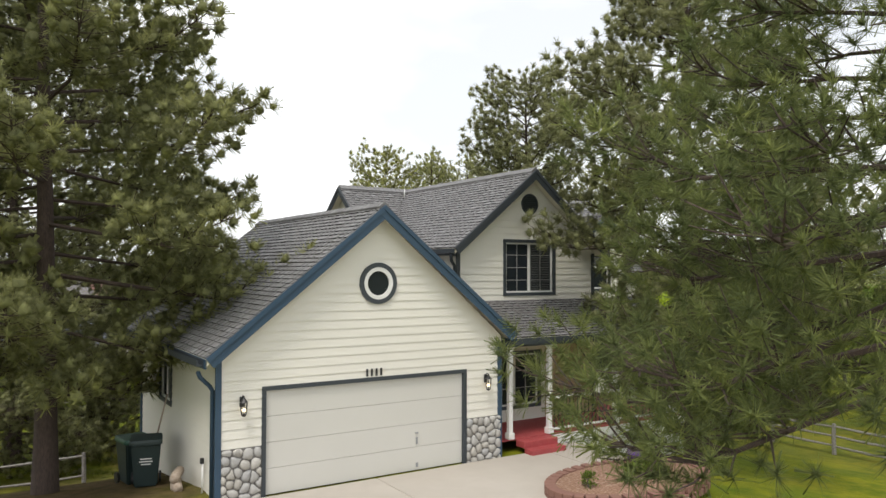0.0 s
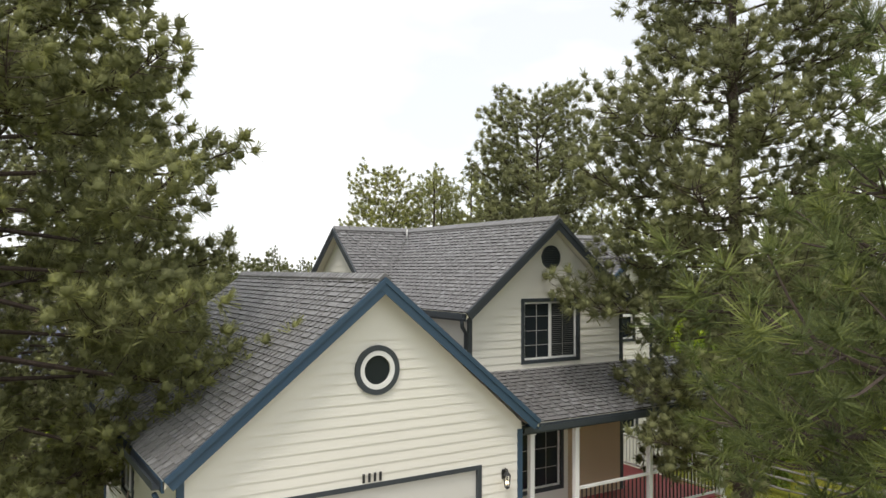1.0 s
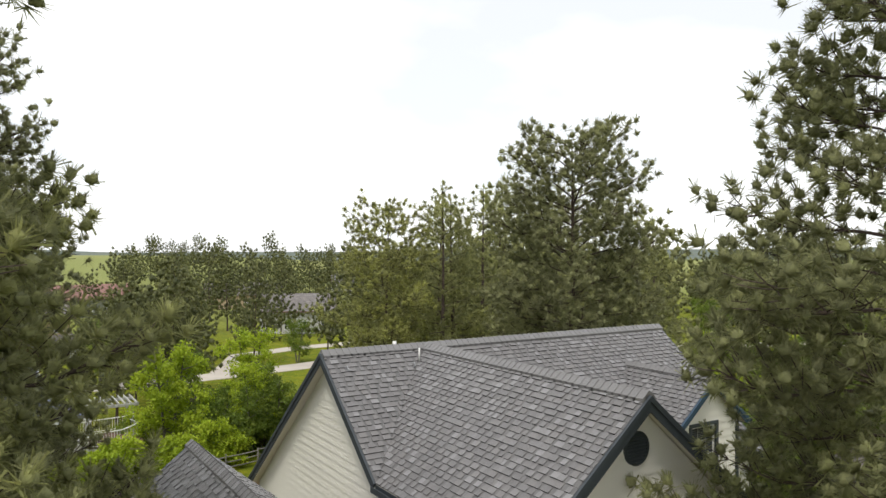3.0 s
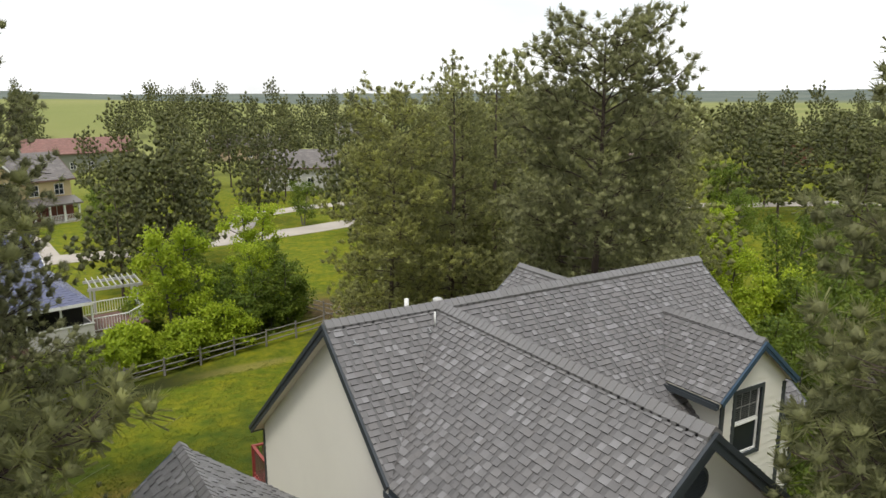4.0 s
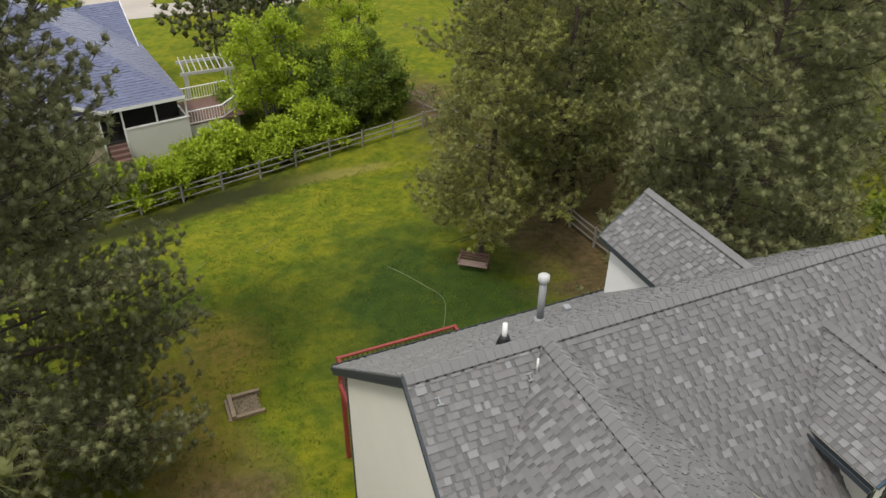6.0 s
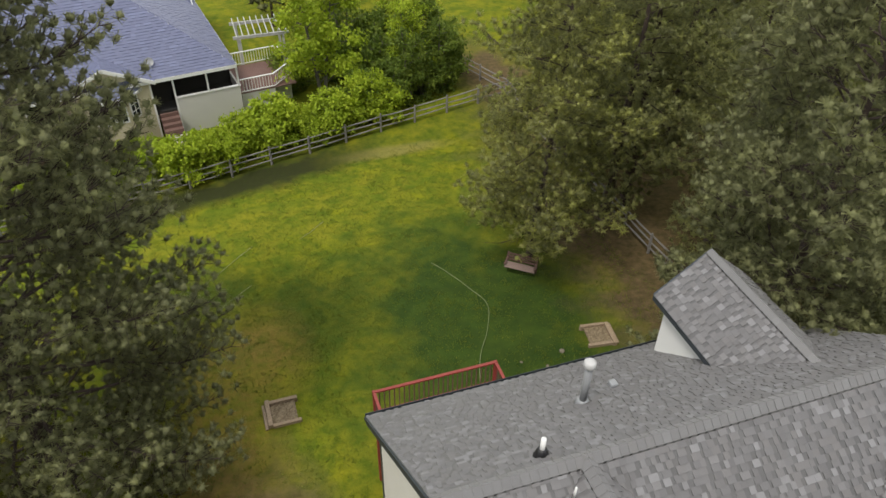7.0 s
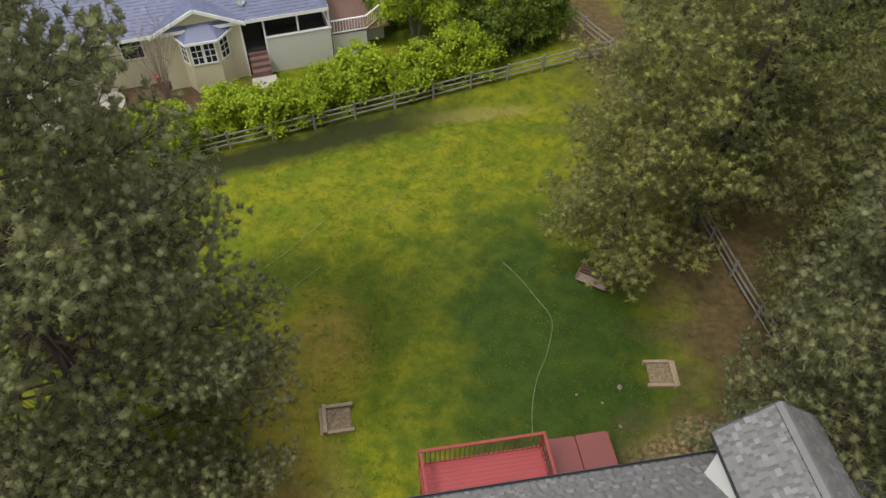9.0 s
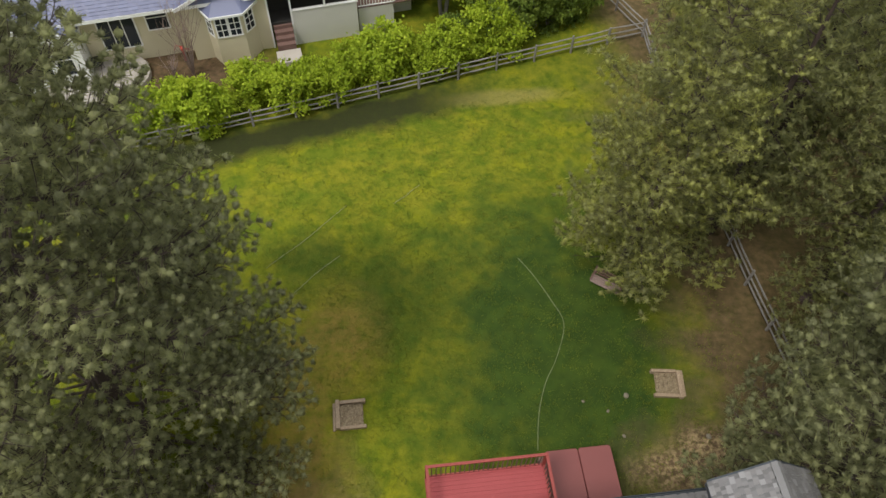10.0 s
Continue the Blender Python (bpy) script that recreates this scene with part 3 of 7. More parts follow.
def strip(name, pts, width, mat, lift, label, category, parent=None):
    """A paved ribbon that follows the ground."""
    vs, fs = [], []
    pts = [Vector((*p, 0)) for p in pts]
    fine = []
    for a, b in zip(pts, pts[1:]):
        k = max(1, int((b - a).length / 2))
        fine += [a + (b - a) * i / k for i in range(k)]
    fine.append(pts[-1])
    for i, p in enumerate(fine):
        d = (fine[min(i + 1, len(fine) - 1)] - fine[max(i - 1, 0)]).normalized()
        s = Vector((-d.y, d.x, 0)) * width / 2
        for q in (p + s, p - s):
            z = max(ground_z(q.x, q.y), ground_z(p.x, p.y)) + lift
            vs += [(q.x, q.y, z), (q.x, q.y, z - lift - 0.3)]
    for i in range(len(fine) - 1):
        k = i * 4
        fs += [(k, k + 2, k + 6, k + 4), (k, k + 4, k + 5, k + 1), (k + 2, k + 3, k + 7, k + 6)]
    return tagged(mesh_object(name, vs, fs, mat, parent), label, category, kind="structure")


# driveway in front of the garage: slabs with joints
driveway = tagged(empty("driveway"), "pale concrete driveway slabs before the garage", "driveway", kind="structure")
for i, (x0, x1) in enumerate(((2.6, 7.55), (7.57, 12.3))):
    for j in range(7):
        y1 = 14.62 - j * 3.4
        if j == 2:
            x0, x1 = x0 - 4.6, x1 - 4.6
        part("slab", boxes((x0, x1, y1 - 3.38, y1, -0.25, 0.03), bevel=0.01), mat_concrete, driveway)
part("path", boxes((12.32, 13.6, 12.2, 14.9, -0.25, 0.03), bevel=0.01), mat_concrete, driveway)


# ---- the house ----
house = empty("house", (0, 0, 0), "two-storey cream lap-sided house with grey shingle roofs and blue trim", "house")
PITCH = 0.82
RIDGE_Z, RIDGE_Y, CROSS_X = 7.47, 23.8, 13.56
GX, GZ = 7.63, 6.03                       # garage ridge
WALL_W, WALL_E, WALL_S, WALL_N = 11.05, 21.9, 16.75, 28.95

# garage walls
gf = Wall("S", 14.7, [(-0.4, 4.15, 11.02), (3.0, 4.15, 11.02), (5.8, 7.55, 7.71)], [(5.04, 9.92, -0.4, 2.15), (7.31, 7.91, 4.01, 4.61)])
w = gf.core("wall_front", mat_siding, house, label="cream lap siding with a stone foot")
gf.boards(w, mat_siding, 0.19, 1.06)
gw = Wall("W", 4.15, [(-2.2, 14.7, 22.6), (2.98, 14.7, 22.6)], [(18.9, 20.1, 1.35, 2.2)])
w = gw.core("wall_side", mat_siding, house)
gw.boards(w, mat_siding, 0.19, -0.1)
gn = Wall("N", 22.6, [(-2.6, 4.15, 11.02), (3.0, 4.15, 11.02), (5.8, 7.55, 7.71)])
w = gn.core("wall_back", mat_siding, house)
ge = Wall("E", 11.02, [(-0.4, 14.7, 16.75), (2.95, 14.7, 16.75)])
w = ge.core("wall_inner", mat_siding, house)
ge.boards(w, mat_siding, 0.19, 0)

# main walls
west = Wall("W", WALL_W, [(-3.6, 16.75, WALL_N), (3.05, 16.75, WALL_N), (5.06, 16.75, 26.55), (5.11, 20.98, 26.55), (7.3, 23.72, 23.88)])
w = west.core("wall_gable", mat_siding, house)
west.boards(w, mat_siding, 0.19, -3.4)
south = Wall("S", WALL_S, [(-0.6, WALL_W, 16.1), (5.12, WALL_W, 16.1), (7.25, 13.5, 13.62)], [(12.72, 14.46, 3.95, 5.38), (12.2, 13.9, 0.75, 2.2)])
w = south.core("wall_gable", mat_siding, house)
south.boards(w, mat_siding, 0.19, 0.3)
side_e = Wall("E", 16.1, [(-1.2, 16.75, 20.3), (5.05, 16.75, 20.3)], [(17.6, 18.5, 3.7, 5.0)])
w = side_e.core("wall_side", mat_siding, house)
side_e.boards(w, mat_siding, 0.19, 0)
south_e = Wall("S", 20.3, [(-2.0, 16.1, WALL_E), (4.3, 16.1, WALL_E)])
w = south_e.core("wall_front", mat_siding, house)
south_e.boards(w, mat_siding, 0.19, -1)
dorm = Wall("S", 20.0, [(-2.0, 18.55, 20.88), (5.5, 18.55, 20.88), (6.45, 19.68, 19.74)], [(19.05, 19.97, 3.9, 5.45), (19.0, 20.1, 0.9, 2.4)])
w = dorm.core("wall_dormer", mat_siding, house)
dorm.boards(w, mat_siding, 0.19, -1)
for at, kind in ((18.55, "W"), (20.88, "E")):
    cheek = Wall(kind, at, [(-2.0, 20.0, 20.3), (4.2, 20.0, 20.3), (5.4, 20.0, 21.4)])
    w = cheek.core("wall_cheek", mat_siding, house)
    cheek.boards(w, mat_siding, 0.19, 2.0)
north = Wall("N", WALL_N, [(-3.8, WALL_W, WALL_E), (3.0, WALL_W, WALL_E)], [(12.0, 13.8, 0.2, 2.2)])
w = north.core("wall_rear", mat_siding, house)
north.boards(w, mat_siding, 0.19, -3.6)
east = Wall("E", WALL_E, [(-3.6, 20.3, WALL_N), (3.05, 20.3, WALL_N), (4.3, 20.3, 27.4), (7.3, 23.72, 23.88)])
w = east.core("wall_gable", mat_siding, house)
east.boards(w, mat_siding, 0.19, -2.5)
ndorm = Wall("N", 28.6, [(3.0, 18.65, 20.95), (5.3, 18.65, 20.95), (6.35, 19.78, 19.82)])
w = ndorm.core("wall_dormer", mat_white, house)
ndorm.boards(w, mat_white, 0.19)
for at, kind in ((18.65, "W"), (20.95, "E")):
    cheek = Wall(kind, at, [(2.9, 28.5, 28.6), (5.3, 26.4, 28.6)])
    w = cheek.core("wall_cheek", mat_white, house)
    cheek.boards(w, mat_white, 0.19)


# roofs: (eave origin, along, up the slope, profile)
garage_roof = empty("roof_garage")
garage_roof.parent = house
tagged(garage_roof, "grey laminated shingle roof over the garage")
GY0, GY1 = 14.42, 22.9
gp = 0.812
g_up = math.hypot(1, gp)
half = 3.85
half_e = 3.66
gl = half * g_up
g_slopes = [((GX - half, GY0, GZ - gp * half), (0, 1, 0), (1, 0, gp), [(0, 0, GY1 - GY0), (gl, 0, GY1 - GY0)]),
            ((GX + half_e, GY0, GZ - gp * (half_e)), (0, 1, 0), (-1, 0, gp), [(0, 0, GY1 - GY0), (half_e * g_up, 0, GY1 - GY0)])]
bm = bmesh.new()
for s, hw in ((-1, half), (1, half_e)):
    slab(bm, [(GX, GY0, GZ - 0.01), (GX, GY1, GZ - 0.01), (GX + s * hw, GY1, GZ - gp * hw - 0.01), (GX + s * hw, GY0, GZ - gp * hw - 0.01)], 0.16)
part("roof_deck", bm, mat_soffit, garage_roof)
cover(garage_roof, g_slopes, mat_shingle, near=(6.0, 14.4, 4.6), seed=11, low=mat_shingle_low)
ridge_caps(garage_roof, (GX, GY0, GZ), (GX, GY1, GZ), (-1, 0, -gp), (1, 0, -gp), mat_shingle)


def rake(parent, a, b, mat, depth=0.24, proud=0.03, shift=0.0, way=(0, -1, 0), name="rake_board"):
    """A barge board with a shadow strip on top, from a (eave) to b (ridge)."""
    a, b, wv = Vector(a), Vector(b), Vector(way)
    d = (b - a).normalized()
    up = (Vector((0, 0, 1)) - d * d.z).normalized()
    bm = bmesh.new()
    for off, w_, dep, low in ((proud / 2, proud, depth, depth / 2), (proud + 0.012, 0.024, 0.09, 0.045)):
        c = wv * (off + shift) - up * low
        beam(bm, a + c, b + c, w_, dep, up)
    return part(name, bm, mat, parent)


for s, hw in ((-1, half), (1, half_e)):
    for y, way in ((GY0, (0, -1, 0)), (GY1, (0, 1, 0))):
        rake(garage_roof, (GX + s * hw, y, GZ - gp * hw), (GX, y, GZ), mat_trim_blue, shift=0.003 * (s + 1), way=way)
    part("fascia", boxes((GX + s * hw - 0.02, GX + s * hw + 0.02, GY0, GY1, GZ - gp * hw - 0.2, GZ - gp * hw - 0.015)), mat_trim_blue, garage_roof)


def gutter(parent, a, b, out, mat):
    """A hollow gutter along an eave."""
    a, b, o = Vector(a), Vector(b), Vector(out)
    bm = bmesh.new()
    beam(bm, a + o * 0.065 - Vector((0, 0, 0.11)), b + o * 0.065 - Vector((0, 0, 0.11)), 0.12, 0.02)
    beam(bm, a + o * 0.125 - Vector((0, 0, 0.06)), b + o * 0.125 - Vector((0, 0, 0.06)), 0.015, 0.12)
    beam(bm, a + o * 0.012 - Vector((0, 0, 0.06)), b + o * 0.012 - Vector((0, 0, 0.06)), 0.012, 0.12)
    return part("gutter", bm, mat, parent)


gutter(garage_roof, (GX - half - 0.02, GY0 + 0.05, GZ - gp * half - 0.03), (GX - half - 0.02, GY1, GZ - gp * half - 0.03), (-1, 0, 0), mat_trim_dark)

main_roof = empty("roof_main")
main_roof.parent = house
tagged(main_roof, "grey laminated shingle roof with crossing gables")
XW, XE = 10.78, 22.15
YN = 29.3
ZN = RIDGE_Z - PITCH * (YN - RIDGE_Y)
YS = 20.1
ZS = RIDGE_Z - PITCH * (RIDGE_Y - YS)
FY = 16.42                                  # front edge of the front gable
FH = CROSS_X - XW                           # its half width
FZ = RIDGE_Z - PITCH * FH
k = math.hypot(1, PITCH)
YV = RIDGE_Y - FH                           # where the west eave meets the main slope
m_slopes = [
    # rear
    ((XW, YN, ZN), (1, 0, 0), (0, -1, PITCH), [(0, 0, XE - XW), ((YN - RIDGE_Y) * k, 0, XE - XW)]),
    # front, sliver west of the valley
    ((XW, YV, FZ), (1, 0, 0), (0, 1, PITCH), [(0, 0, 0.01), (FH * k, 0, FH)]),
    # front, east of the valley
    ((CROSS_X, YS, ZS), (1, 0, 0), (0, 1, PITCH), [(0, RIDGE_Y - YS, XE - CROSS_X), ((RIDGE_Y - YS) * k, 0, XE - CROSS_X)]),
    # front gable, west and east
    ((XW, FY, FZ), (0, 1, 0), (1, 0, PITCH), [(0, 0, YV - FY), (FH * k, 0, RIDGE_Y - FY)]),
    ((CROSS_X + FH, FY, FZ), (0, 1, 0), (-1, 0, PITCH), [(0, 0, YV - FY), (FH * k, 0, RIDGE_Y - FY)]),
]
DX, DH, DZ, DY = 19.71, 1.42, 6.64, 19.83     # front dormer: ridge x, half width, height, front edge
DB = RIDGE_Y - (RIDGE_Z - DZ) / PITCH       # where its ridge meets the main slope
DE = DB - DH
NX, NH, NZ, NY = 19.8, 1.38, 6.52, 28.9     # rear dormer
NB = RIDGE_Y + (RIDGE_Z - NZ) / PITCH
NE = NB + NH
for s in (-1, 1):
    m_slopes.append(((DX + s * DH, DY, DZ - PITCH * DH), (0, 1, 0), (-s, 0, PITCH), [(0, 0, DE - DY), (DH * k, 0, DB - DY)]))
    m_slopes.append(((NX + s * NH, NY, NZ - PITCH * NH), (0, -1, 0), (-s, 0, PITCH), [(0, 0, NY - NE), (NH * k, 0, NY - NB)]))
bm = bmesh.new()
e = 0.01
slab(bm, [(XW, YN, ZN - e), (XE, YN, ZN - e), (XE, RIDGE_Y, RIDGE_Z - e), (XW, RIDGE_Y, RIDGE_Z - e)], 0.16)
slab(bm, [(XW, YV, FZ - e), (XW, RIDGE_Y, RIDGE_Z - e), (CROSS_X, RIDGE_Y, RIDGE_Z - e)], 0.16)
slab(bm, [(CROSS_X, RIDGE_Y, RIDGE_Z - e), (XE, RIDGE_Y, RIDGE_Z - e), (XE, YS, ZS - e), (CROSS_X + RIDGE_Y - YS, YS, ZS - e)], 0.16)
for s in (-1, 1):
    slab(bm, [(CROSS_X, FY, RIDGE_Z - e), (CROSS_X, RIDGE_Y, RIDGE_Z - e), (CROSS_X + s * FH, YV, FZ - e), (CROSS_X + s * FH, FY, FZ - e)], 0.16)
    slab(bm, [(DX, DY, DZ - e), (DX, DB, DZ - e), (DX + s * DH, DE, DZ - PITCH * DH - e), (DX + s * DH, DY, DZ - PITCH * DH - e)], 0.12)
    slab(bm, [(NX, NY, NZ - e), (NX, NB, NZ - e), (NX + s * NH, NE, NZ - PITCH * NH - e), (NX + s * NH, NY, NZ - PITCH * NH - e)], 0.12)
deck_top = part("roof_deck", bm, mat_soffit, main_roof)
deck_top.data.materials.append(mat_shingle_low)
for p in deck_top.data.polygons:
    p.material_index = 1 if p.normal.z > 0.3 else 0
cover(main_roof, m_slopes, mat_shingle, near=(12.6, 19.0, 6.6), seed=12, low=mat_shingle_low)
side1, side2 = (-1, 0, -PITCH), (1, 0, -PITCH)
ridge_caps(main_roof, (CROSS_X, FY, RIDGE_Z), (CROSS_X, RIDGE_Y, RIDGE_Z), side1, side2, mat_shingle_cap, w=0.2, seed=4)
ridge_caps(main_roof, (XW, RIDGE_Y, RIDGE_Z), (XE, RIDGE_Y, RIDGE_Z), (0, -1, -PITCH), (0, 1, -PITCH), mat_shingle_cap, w=0.2, seed=5)
ridge_caps(main_roof, (DX, DY, DZ), (DX, DB, DZ), side1, side2, mat_shingle_cap, seed=6)
ridge_caps(main_roof, (NX, NY, NZ), (NX, NB, NZ), side1, side2, mat_shingle_cap, seed=7)
for s in (-1, 1):
    rake(main_roof, (CROSS_X + s * FH, FY, FZ), (CROSS_X, FY, RIDGE_Z), mat_trim_dark, 0.22, shift=0.003 * (s + 1))
    rake(main_roof, (DX + s * DH, DY, DZ - PITCH * DH), (DX, DY, DZ), mat_trim_blue, 0.16, shift=0.003 * (s + 1))
    rake(main_roof, (NX + s * NH, NY, NZ - PITCH * NH), (NX, NY, NZ), mat_trim_dark, 0.14, shift=0.003 * (s + 1), way=(0, 1, 0))
    part("fascia", boxes((CROSS_X + s * FH - 0.02, CROSS_X + s * FH + 0.02, FY, YV, FZ - 0.2, FZ - 0.02)), mat_trim_dark, main_roof)
    part("fascia", boxes((NX + s * NH - 0.02, NX + s * NH + 0.02, NE, NY, NZ - PITCH * NH - 0.15, NZ - PITCH * NH + 0.005)), mat_trim_dark, main_roof)
for x, way in ((XW, (-1, 0, 0)), (XE, (1, 0, 0))):
    rake(main_roof, (x, YN, ZN), (x, RIDGE_Y, RIDGE_Z), mat_trim_dark, 0.2, shift=0.006, way=way)
    rake(main_roof, (x, YV if x == XW else YS, FZ if x == XW else ZS), (x, RIDGE_Y, RIDGE_Z), mat_trim_dark, 0.2, way=way)
part("fascia", boxes((XW, XE, YN - 0.02, YN + 0.02, ZN - 0.2, ZN - 0.02)), mat_trim_dark, main_roof)
for xa, xb in ((CROSS_X + FH, 18.5), (20.93, XE)):
    part("fascia", boxes((xa, xb, YS - 0.02, YS + 0.02, ZS - 0.2, ZS - 0.02)), mat_trim_dark, main_roof)
    gutter(main_roof, (xa, YS, ZS - 0.03), (xb, YS, ZS - 0.03), (0, -1, 0), mat_trim_dark)
gutter(main_roof, (XW, FY, FZ - 0.03), (XW, YV, FZ - 0.03), (-1, 0, 0), mat_trim_dark)
gutter(main_roof, (XW, YN, ZN - 0.03), (XE, YN, ZN - 0.03), (0, 1, 0), mat_trim_dark)
for s in (-1, 1):
    gutter(main_roof, (DX + s * DH, DY, DZ - PITCH * DH - 0.03), (DX + s * DH, DE, DZ - PITCH * DH - 0.03), (s, 0, 0), mat_trim_dark)

# porch roof over the front door
porch_roof = empty("roof_porch")
porch_roof.parent = house
PY0, PZ0, PY1, PZ1 = 14.85, 2.88, 16.75, 3.75
pk = (PZ1 - PZ0) / (PY1 - PY0)
pl = math.hypot(PY1 - PY0, PZ1 - PZ0)
PXE = 18.25
bm = bmesh.new()
slab(bm, [(10.9, PY0, PZ0 - e), (PXE, PY0, PZ0 - e), (PXE, PY1, PZ1 - e), (10.9, PY1, PZ1 - e)], 0.14)
part("roof_deck", bm, mat_soffit, porch_roof)
cover(porch_roof, [((10.9, PY0, PZ0), (1, 0, 0), (0, 1, pk), [(0, 0, PXE - 10.9), (pl, 0, PXE - 10.9)])], mat_shingle, seed=13, low=mat_shingle_low)
part("fascia", boxes((11.1, PXE, PY0 - 0.03, PY0 + 0.01, PZ0 - 0.22, PZ0 - 0.015)), mat_trim_dark, porch_roof)
gutter(porch_roof, (11.1, PY0 - 0.03, PZ0 - 0.03), (PXE, PY0 - 0.03, PZ0 - 0.03), (0, -1, 0), mat_trim_dark)

# garage door
gd = empty("garage_door")
gd.parent = house
tagged(gd, "closed cream sectional garage door")
for i in range(4):
    part("door_panel", boxes((5.07, 9.89, 14.73, 14.78, 0.03 + i * 0.53, 0.553 + i * 0.53), bevel=0.004), mat_door, gd)
bm = bmesh.new()
gf.rect(bm, 4.98, 5.07, 0, 2.24, -0.06, 0.035)
gf.rect(bm, 9.89, 9.99, 0, 2.24, -0.06, 0.035)
gf.rect(bm, 5.07, 9.89, 2.15, 2.24, -0.06, 0.035)
part("casing", bm, mat_trim_dark, gd)
part("handle", boxes((8.62, 8.66, 14.70, 14.73, 0.62, 0.78), (8.6, 8.68, 14.70, 14.73, 0.86, 0.89), bevel=0.004), mat_metal, gd)
part("lock", boxes((8.62, 8.68, 14.71, 14.73, 0.1, 0.2), bevel=0.004), mat_metal, gd)

window(south, house, 12.72, 14.46, 3.95, 5.38, 2, (2, 4), blinds=(1,))
window(south, house, 12.2, 13.9, 0.75, 2.2, 2, (2, 3))
window(side_e, house, 17.6, 18.5, 3.7, 5.0, 1, (1, 1))
window(dorm, house, 19.05, 19.97, 3.9, 5.45, 2, (3, 2), vertical=False, barred=(1,), blinds=(1,))
window(dorm, house, 19.0, 20.1, 0.9, 2.4, 1, (1, 1))
window(gw, house, 18.9, 20.1, 1.35, 2.2, 2, (1, 1))
window(north, house, 12.0, 13.8, 0.2, 2.2, 2, (1, 1))


# ---- house details ----
def ring(bm, wall, u, z, r0, r1, d0, d1, n=40):
    """A flat ring in a wall, from radius r0 to r1."""
    rows = []
    for r, d in ((r0, d0), (r0, d1), (r1, d1), (r1, d0)):
        rows.append([bm.verts.new(wall.p(u + r * math.cos(2 * math.pi * i / n), d, z + r * math.sin(2 * math.pi * i / n))) for i in range(n)])
    for a in range(4):
        b = (a + 1) % 4
        for i in range(n):
            j = (i + 1) % n
            bm.faces.new((rows[a][i], rows[a][j], rows[b][j], rows[b][i]))
    return bm


def disc(bm, wall, u, z, r, d, n=40):
    bm.faces.new([bm.verts.new(wall.p(u + r * math.cos(2 * math.pi * i / n), d, z + r * math.sin(2 * math.pi * i / n))) for i in range(n)])
    return bm


rw = part("round_window", ring(bmesh.new(), gf, 7.61, 4.31, 0.36, 0.46, 0.0, 0.06), mat_trim_dark, house, "round window with dark casing and white ring")
part("inner_ring", ring(bmesh.new(), gf, 7.61, 4.31, 0.27, 0.362, -0.02, 0.05), mat_white, rw, "white ring")
part("pane", disc(bmesh.new(), gf, 7.61, 4.31, 0.28, 0.01), mat_glass, rw)
vent = part("gable_vent", ring(bmesh.new(), south, 13.58, 6.5, 0.245, 0.30, 0.0, 0.05), mat_trim_dark, house, "round louvred gable vent")
bm = bmesh.new()
for i in range(9):
    z = 6.5 - 0.22 + i * 0.055
    hw = math.sqrt(max(0.001, 0.25 ** 2 - (z - 6.5) ** 2))
    beam(bm, south.p(13.58 - hw, 0.03, z), south.p(13.58 + hw, 0.03, z), 0.05, 0.012, (0, -0.7, 0.7))
disc(bm, south, 13.58, 6.5, 0.25, 0.026)
part("louvres", bm, mat_trim_dark, vent)

# corner boards and frieze
for wall, u, z0, z1 in ((gf, 4.10, -0.1, 2.9), (gf, 10.97, -0.1, 2.85), (south, 11.10, 3.0, 5.1), (south, 16.05, 0, 5.1), (dorm, 18.6, -1.0, 5.4), (dorm, 20.83, -1.0, 5.4), (south_e, 16.2, -1.5, 4.2), (south_e, 21.85, -1.5, 4.2)):
    bm = wall.rect(bmesh.new(), u - 0.06, u + 0.06, z0, z1, -0.01, 0.04)
    part("corner_board", bm, mat_trim_blue if wall is gf else mat_trim_dark, house)
bm = gw.rect(bmesh.new(), 14.72, 14.86, -0.2, 2.75, 0.0, 0.05)
part("corner_board", bm, mat_trim_blue, house)
bm = gw.rect(bmesh.new(), 22.45, 22.6, -1.6, 2.75, 0.0, 0.05)
part("corner_board", bm, mat_trim_blue, house)
tube("downpipe", [(3.72, 14.75, 2.62), (3.78, 14.8, 2.5), (4.0, 14.95, 2.3), (4.06, 14.95, 2.2), (4.06, 14.95, 0.05)], 0.045, mat_trim_blue, house, 8, "slate blue downpipe")
tube("downpipe", [(10.72, 16.5, 5.02), (10.8, 16.6, 4.85), (10.98, 16.72, 4.7), (10.98, 16.72, 3.4)], 0.045, mat_trim_dark, house, 8)
bm = west.rect(bmesh.new(), 28.85, 28.97, -3.4, 2.95, 0.0, 0.04)
part("corner_board", bm, mat_trim_dark, house)

# rounded field stones at the foot of the garage front
mat_stone_m = M("field_stone", 0.85)
_t = mat_stone_m.math("FRACT", mat_stone_m.math("ADD", mat_stone_m.object_random(), mat_stone_m.math("MULTIPLY", mat_stone_m.noise(9, 4), 0.25)))
mat_stone = mat_stone_m.color(mat_stone_m.ramp(_t, [(0.0, (0.30, 0.29, 0.27)), (0.4, (0.44, 0.42, 0.38)), (0.7, (0.36, 0.36, 0.36)), (1.0, (0.50, 0.48, 0.44))])).bump(mat_stone_m.noise(40, 4), 0.4, 0.006).mat
mat_mortar = painted("mortar", (0.20, 0.19, 0.18), 0.95, 0.2)


